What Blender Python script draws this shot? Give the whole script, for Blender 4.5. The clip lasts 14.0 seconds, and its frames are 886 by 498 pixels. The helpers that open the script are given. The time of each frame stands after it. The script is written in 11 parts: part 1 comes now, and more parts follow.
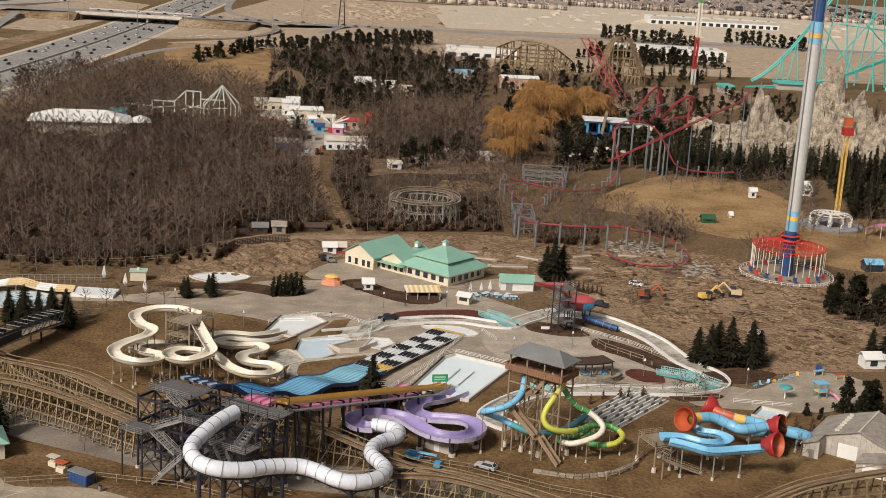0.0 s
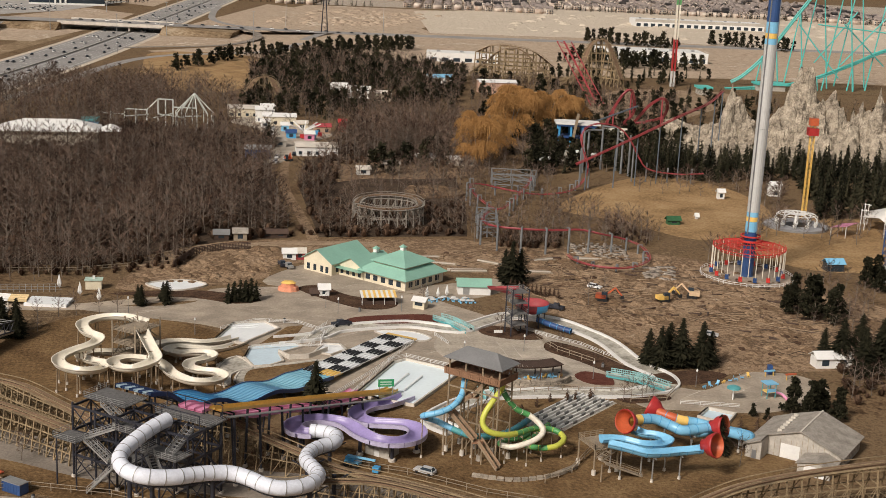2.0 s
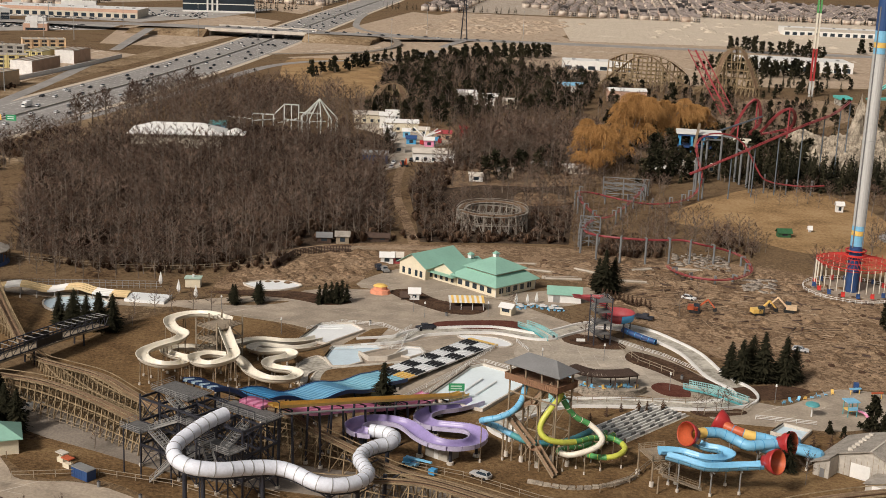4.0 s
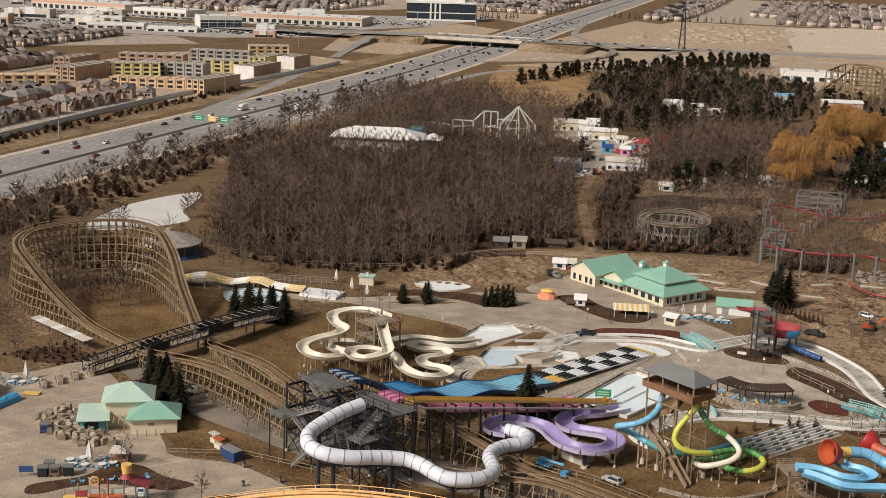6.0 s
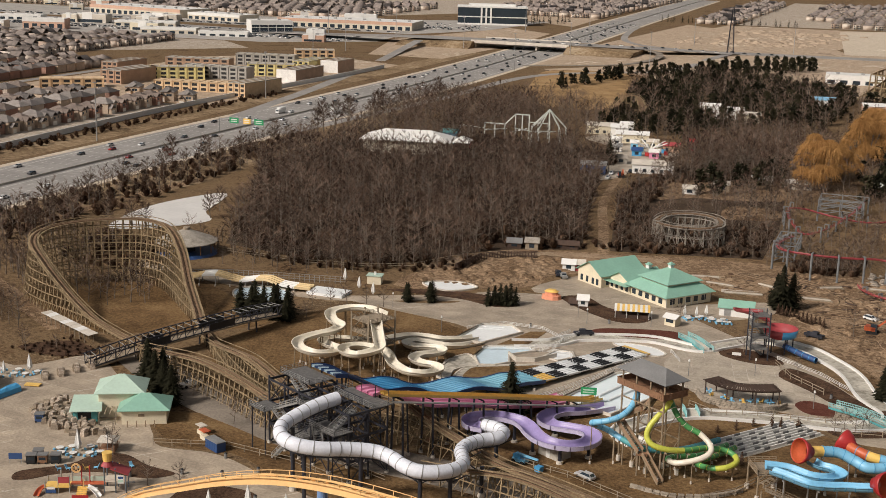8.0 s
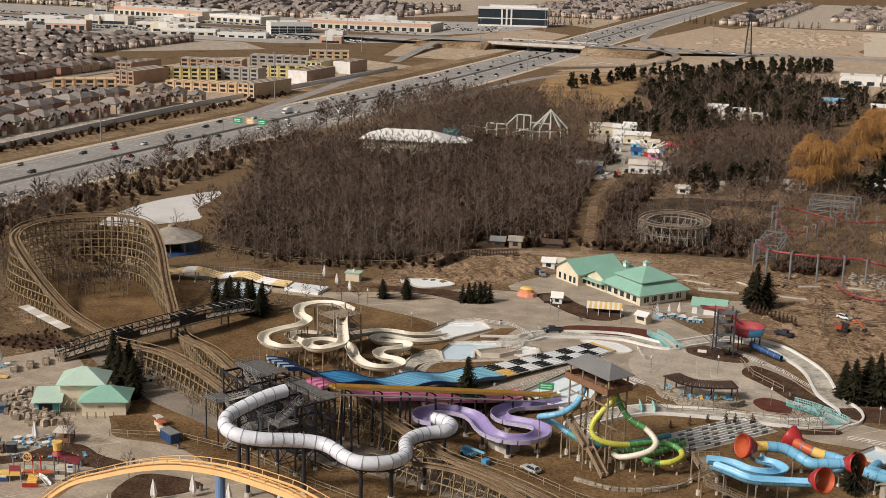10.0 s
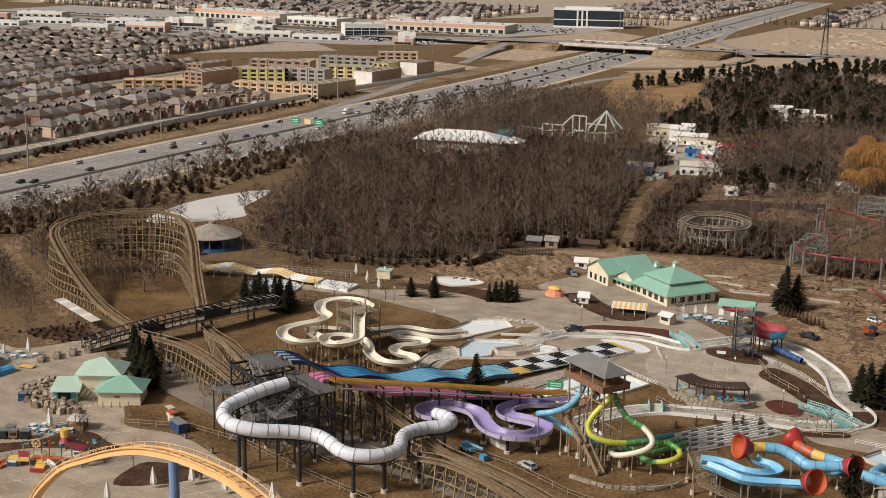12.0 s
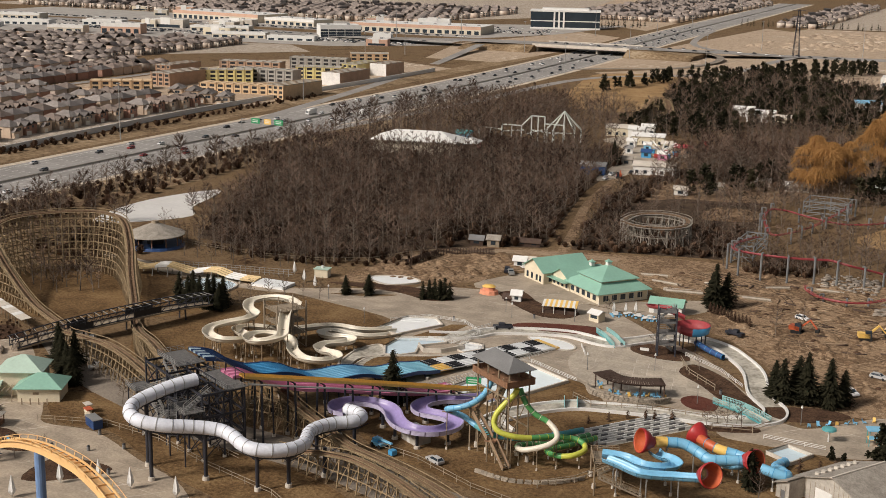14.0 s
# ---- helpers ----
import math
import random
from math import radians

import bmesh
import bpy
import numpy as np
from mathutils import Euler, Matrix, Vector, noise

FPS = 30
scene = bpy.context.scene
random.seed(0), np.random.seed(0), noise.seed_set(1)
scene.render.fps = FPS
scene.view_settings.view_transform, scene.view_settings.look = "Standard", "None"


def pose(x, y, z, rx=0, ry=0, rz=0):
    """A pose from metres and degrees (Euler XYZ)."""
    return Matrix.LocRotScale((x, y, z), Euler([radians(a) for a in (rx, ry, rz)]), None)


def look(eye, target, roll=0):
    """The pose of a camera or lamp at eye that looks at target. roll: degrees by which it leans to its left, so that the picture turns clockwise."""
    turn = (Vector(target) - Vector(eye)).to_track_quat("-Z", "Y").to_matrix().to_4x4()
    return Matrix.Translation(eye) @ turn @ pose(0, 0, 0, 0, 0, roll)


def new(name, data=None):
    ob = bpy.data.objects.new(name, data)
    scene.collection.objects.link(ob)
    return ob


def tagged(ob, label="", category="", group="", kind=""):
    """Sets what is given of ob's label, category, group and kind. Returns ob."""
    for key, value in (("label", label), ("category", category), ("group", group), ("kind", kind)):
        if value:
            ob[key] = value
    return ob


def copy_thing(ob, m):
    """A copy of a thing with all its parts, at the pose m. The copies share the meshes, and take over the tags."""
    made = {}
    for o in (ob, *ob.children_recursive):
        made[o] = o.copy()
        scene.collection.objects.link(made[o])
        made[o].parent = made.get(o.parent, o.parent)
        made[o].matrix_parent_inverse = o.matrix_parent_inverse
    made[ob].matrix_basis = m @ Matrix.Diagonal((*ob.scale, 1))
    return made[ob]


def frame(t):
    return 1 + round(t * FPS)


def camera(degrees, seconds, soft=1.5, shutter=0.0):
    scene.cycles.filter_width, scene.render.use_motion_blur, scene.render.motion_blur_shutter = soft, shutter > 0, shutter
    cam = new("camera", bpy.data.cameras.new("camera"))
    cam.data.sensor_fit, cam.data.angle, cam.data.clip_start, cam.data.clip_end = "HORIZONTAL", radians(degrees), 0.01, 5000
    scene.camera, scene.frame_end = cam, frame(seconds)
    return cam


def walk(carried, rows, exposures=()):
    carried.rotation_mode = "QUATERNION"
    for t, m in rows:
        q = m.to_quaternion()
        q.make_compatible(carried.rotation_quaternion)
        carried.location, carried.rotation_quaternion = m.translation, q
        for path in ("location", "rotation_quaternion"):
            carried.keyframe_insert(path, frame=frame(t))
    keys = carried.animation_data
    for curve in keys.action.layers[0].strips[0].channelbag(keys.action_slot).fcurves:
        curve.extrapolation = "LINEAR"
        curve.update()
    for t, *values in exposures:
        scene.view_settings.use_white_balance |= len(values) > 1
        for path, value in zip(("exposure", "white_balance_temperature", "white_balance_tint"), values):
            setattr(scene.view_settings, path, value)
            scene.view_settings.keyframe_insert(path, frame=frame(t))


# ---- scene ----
cam = camera(37.733, 14.0, soft=0.5)
# seconds, place in metres, yaw, pitch and roll in degrees
PATH = [
    (0, 0.07, 0.01, 107.47, -0.001, -13.995, 3.405), (0.5, 2.46, 0.24, 107.49, -0.019, -13.925, 3.162),
    (1, 5.47, 0.39, 107.54, -0.032, -13.837, 2.989), (1.5, 8.91, 0.41, 107.77, -0.068, -13.831, 2.806),
    (2, 12.67, 0.30, 107.92, -0.091, -13.762, 2.722), (2.5, 17.02, 0.17, 108.12, -0.040, -13.698, 2.521),
    (2.6, 17.95, 0.19, 108.11, 0.320, -13.716, 2.493), (2.7, 18.89, 0.22, 108.10, 1.250, -13.735, 2.466),
    (2.8, 19.82, 0.24, 108.08, 2.750, -13.753, 2.438), (2.9, 20.76, 0.27, 108.07, 5.500, -13.772, 2.411),
    (3, 21.69, 0.29, 108.06, 5.969, -13.790, 2.383), (3.2, 23.61, 0.16, 108.21, 5.979, -13.785, 2.393),
    (5.3, 43.02, -2.05, 109.40, 9.101, -13.623, 2.073), (5.4, 43.74, -2.08, 109.42, 9.300, -13.626, 2.037),
    (5.5, 44.46, -2.10, 109.43, 10.320, -13.628, 2.002), (5.6, 45.56, -2.05, 109.42, 13.000, -13.644, 1.983),
    (5.7, 46.65, -2.00, 109.41, 15.500, -13.660, 1.964), (5.8, 47.75, -1.96, 109.41, 16.850, -13.676, 1.945),
    (5.9, 48.84, -1.91, 109.40, 17.100, -13.692, 1.926), (6, 49.94, -1.86, 109.39, 17.127, -13.708, 1.907),
    (6.5, 54.72, -2.02, 109.63, 17.081, -13.665, 1.843), (7, 59.09, -2.23, 109.75, 17.308, -13.617, 1.781),
    (7.5, 63.99, -1.93, 109.88, 19.925, -13.625, 1.672), (8, 68.98, -1.41, 109.89, 20.027, -13.594, 1.600),
    (8.2, 70.85, -1.07, 109.87, 19.982, -13.578, 1.615), (10.3, 89.73, 2.19, 109.76, 22.498, -13.519, 1.359),
    (10.5, 91.35, 2.63, 109.77, 23.841, -13.532, 1.353), (11, 96.49, 3.93, 109.79, 25.676, -13.558, 1.256),
    (11.5, 101.11, 4.98, 109.83, 25.614, -13.542, 1.141), (12, 105.79, 6.09, 109.92, 25.552, -13.543, 1.081),
    (12.5, 110.14, 7.23, 109.88, 25.462, -13.529, 1.044), (13, 114.52, 8.49, 109.88, 25.373, -13.520, 1.029),
    (13.5, 119.09, 9.68, 110.06, 25.296, -13.524, 0.948), (14, 123.44, 10.94, 110.06, 25.168, -13.466, 1.117),
]
walk(cam, [(t, pose(x, y, z, 90 + pitch, 0, yaw) @ pose(0, 0, 0, 0, 0, roll)) for t, x, y, z, yaw, pitch, roll in PATH],
     exposures=((0.0, 0.0, 6900.0, 12.0), (14.0, 0.0, 6900.0, 12.0)))

# ---- light: a pale, overcast winter sky with a weak, wide sun ----
world = bpy.data.worlds.new("overcast_sky")
scene.world = world
world.use_nodes = True
_n, _l = world.node_tree.nodes, world.node_tree.links
_sky = _n.new("ShaderNodeTexSky")
_sky.sky_type, _sky.sun_disc = "NISHITA", False
_sky.sun_elevation, _sky.sun_rotation = radians(38), radians(215)
_sky.dust_density = 5.0
_pale = _n.new("ShaderNodeHueSaturation")
_pale.inputs["Saturation"].default_value = 0.35
_l.new(_sky.outputs[0], _pale.inputs["Color"])
_l.new(_pale.outputs[0], _n["Background"].inputs[0])
_n["Background"].inputs[1].default_value = 0.058
sun_data = bpy.data.lights.new("sun", "SUN")
sun_data.energy, sun_data.angle, sun_data.color = 3.1, radians(10), (1.0, 0.955, 0.905)
sun = new("sun", sun_data)
sun.matrix_world = look((-0.45, -0.62, 0.6), (0, 0, 0))

# ---- materials ----
def mat(name, color, rough=0.7, vary=0.25, size=2.0, fine=0.3, bump=0.15, metal=0.0, second=None, each=0.0, spec=0.5):
    """A surface with stains at two scales. size and fine: metres; second: the colour of the stains; each: how much objects differ."""
    m = bpy.data.materials.new(name)
    m.use_nodes = True
    n, l = m.node_tree.nodes, m.node_tree.links
    b = n["Principled BSDF"]
    geo = n.new("ShaderNodeNewGeometry")
    big, small = n.new("ShaderNodeTexNoise"), n.new("ShaderNodeTexNoise")
    big.inputs["Scale"].default_value, small.inputs["Scale"].default_value = 1 / size, 1 / fine
    big.inputs["Detail"].default_value, small.inputs["Detail"].default_value = 5, 3
    for t in (big, small):
        l.new(geo.outputs["Position"], t.inputs["Vector"])
    add = n.new("ShaderNodeMath")
    add.operation = "MULTIPLY_ADD"
    l.new(small.outputs[0], add.inputs[0])
    add.inputs[1].default_value = 0.8
    l.new(big.outputs[0], add.inputs[2])
    ramp = n.new("ShaderNodeMapRange")
    ramp.inputs["From Min"].default_value, ramp.inputs["From Max"].default_value = 0.66, 1.16
    l.new(add.outputs[0], ramp.inputs["Value"])
    other = second or [c * (1 - vary) for c in color]
    mix = n.new("ShaderNodeMix")
    mix.data_type = "RGBA"
    mix.inputs["A"].default_value, mix.inputs["B"].default_value = (*color, 1), (*other, 1)
    l.new(ramp.outputs[0], mix.inputs["Factor"])
    out = mix.outputs["Result"]
    if each:
        info, hue, val = n.new("ShaderNodeObjectInfo"), n.new("ShaderNodeHueSaturation"), n.new("ShaderNodeMapRange")
        val.inputs["To Min"].default_value, val.inputs["To Max"].default_value = 1 - each, 1 + each
        l.new(info.outputs["Random"], val.inputs["Value"])
        l.new(val.outputs[0], hue.inputs["Value"])
        l.new(out, hue.inputs["Color"])
        out = hue.outputs[0]
    l.new(out, b.inputs["Base Color"])
    b.inputs["Roughness"].default_value, b.inputs["Metallic"].default_value = rough, metal
    b.inputs["Specular IOR Level"].default_value = spec
    if bump:
        bm_ = n.new("ShaderNodeBump")
        bm_.inputs["Strength"].default_value, bm_.inputs["Distance"].default_value = bump, fine
        l.new(small.outputs[0], bm_.inputs["Height"])
        l.new(bm_.outputs[0], b.inputs["Normal"])
    return m


def grassland(name, stops, size, fine):
    """Ground of several soils: a ramp of colours over broad and fine noise."""
    m = mat(name, (0.2, 0.14, 0.08), 0.95, fine=fine, bump=0.4, spec=0.1)
    n, l = m.node_tree.nodes, m.node_tree.links
    geo = [x for x in n if x.bl_idname == "ShaderNodeNewGeometry"][0]
    a, c = n.new("ShaderNodeTexNoise"), n.new("ShaderNodeTexNoise")
    a.inputs["Scale"].default_value, a.inputs["Detail"].default_value = 1 / size, 8
    a.inputs["Roughness"].default_value = 0.65
    c.inputs["Scale"].default_value, c.inputs["Detail"].default_value = 1 / fine, 6
    c.inputs["Roughness"].default_value = 0.7
    l.new(geo.outputs["Position"], a.inputs["Vector"])
    l.new(geo.outputs["Position"], c.inputs["Vector"])
    k = n.new("ShaderNodeMix")
    k.data_type = "FLOAT"
    k.inputs["Factor"].default_value = 0.5
    l.new(a.outputs[0], k.inputs["A"])
    l.new(c.outputs[0], k.inputs["B"])
    r = n.new("ShaderNodeValToRGB")
    r.color_ramp.elements[0].position, r.color_ramp.elements[-1].position = 0.38, 0.62
    r.color_ramp.elements[0].color, r.color_ramp.elements[-1].color = (*stops[0], 1), (*stops[-1], 1)
    for i, s in enumerate(stops[1:-1], 1):
        r.color_ramp.elements.new(0.38 + 0.24 * i / (len(stops) - 1)).color = (*s, 1)
    l.new(k.outputs["Result"], r.inputs[0])
    l.new(r.outputs[0], n["Principled BSDF"].inputs["Base Color"])
    return m


def twig_mat(name, dark, pale, middle=None):
    """Foliage and twigs: every spray has its own tone, every tree its own mean."""
    m = mat(name, pale, 0.95, 0.3, 1.5, 0.4, 0.0, spec=0.05)
    n, l = m.node_tree.nodes, m.node_tree.links
    geo = [x for x in n if x.bl_idname == "ShaderNodeNewGeometry"][0]
    own, thing = n.new("ShaderNodeAttribute"), n.new("ShaderNodeObjectInfo")
    own.attribute_name = "tree_tone"
    both = n.new("ShaderNodeMath")
    both.operation = "MULTIPLY_ADD"
    l.new(thing.outputs["Random"], both.inputs[0])
    both.inputs[1].default_value = 0.15
    l.new(own.outputs["Fac"], both.inputs[2])
    tone = n.new("ShaderNodeMix")
    tone.data_type = "FLOAT"
    tone.inputs["Factor"].default_value = 0.62
    l.new(geo.outputs["Random Per Island"], tone.inputs["A"])
    l.new(both.outputs[0], tone.inputs["B"])
    r = n.new("ShaderNodeValToRGB")
    r.color_ramp.elements[0].position, r.color_ramp.elements[-1].position = 0.12, 0.95
    r.color_ramp.elements[0].color, r.color_ramp.elements[-1].color = (*dark, 1), (*pale, 1)
    if middle:
        r.color_ramp.elements.new(0.5).color = (*middle, 1)
    l.new(tone.outputs["Result"], r.inputs[0])
    l.new(r.outputs[0], n["Principled BSDF"].inputs["Base Color"])
    return m


def slabs(name, color, seam, width, height, turn=0.0, rough=0.85):
    """Concrete cast in uneven slabs: each its own tone, with pale patched joints of varying strength."""
    m = mat(name, color, rough, 0.38, 6.0, 0.7, 0.2)
    n, l = m.node_tree.nodes, m.node_tree.links
    geo = [x for x in n if x.bl_idname == "ShaderNodeNewGeometry"][0]
    mp = n.new("ShaderNodeMapping")
    mp.inputs["Rotation"].default_value = (0, 0, radians(turn))
    mp.inputs["Scale"].default_value = (1 / width, 1 / height, 0)
    l.new(geo.outputs["Position"], mp.inputs["Vector"])
    cell, edge = n.new("ShaderNodeTexVoronoi"), n.new("ShaderNodeTexVoronoi")
    edge.feature = "DISTANCE_TO_EDGE"
    for v in (cell, edge):
        v.voronoi_dimensions = "2D"
        v.inputs["Scale"].default_value = 1.0
        v.inputs["Randomness"].default_value = 0.06
        l.new(mp.outputs[0], v.inputs["Vector"])
    line, worn, fade = n.new("ShaderNodeMapRange"), n.new("ShaderNodeTexNoise"), n.new("ShaderNodeMapRange")
    line.inputs["From Min"].default_value, line.inputs["From Max"].default_value = 0.0, 0.03
    line.inputs["To Min"].default_value, line.inputs["To Max"].default_value = 1.0, 0.0
    l.new(edge.outputs["Distance"], line.inputs["Value"])
    worn.inputs["Scale"].default_value, worn.inputs["Detail"].default_value = 0.11, 4
    l.new(geo.outputs["Position"], worn.inputs["Vector"])
    fade.inputs["From Min"].default_value, fade.inputs["From Max"].default_value = 0.5, 0.7
    l.new(worn.outputs[0], fade.inputs["Value"])
    amount = n.new("ShaderNodeMath")
    amount.operation = "MULTIPLY"
    l.new(line.outputs[0], amount.inputs[0])
    l.new(fade.outputs[0], amount.inputs[1])
    tone = n.new("ShaderNodeMapRange")
    tone.inputs["To Min"].default_value, tone.inputs["To Max"].default_value = 0.86, 1.14
    l.new(cell.outputs["Color"], tone.inputs["Value"])
    old = n["Principled BSDF"].inputs["Base Color"].links[0].from_socket
    hue = n.new("ShaderNodeHueSaturation")
    l.new(old, hue.inputs["Color"])
    l.new(tone.outputs[0], hue.inputs["Value"])
    mix = n.new("ShaderNodeMix")
    mix.data_type = "RGBA"
    mix.inputs["B"].default_value = (*seam, 1)
    l.new(amount.outputs[0], mix.inputs["Factor"])
    l.new(hue.outputs[0], mix.inputs["A"])
    l.new(mix.outputs["Result"], n["Principled BSDF"].inputs["Base Color"])
    return m


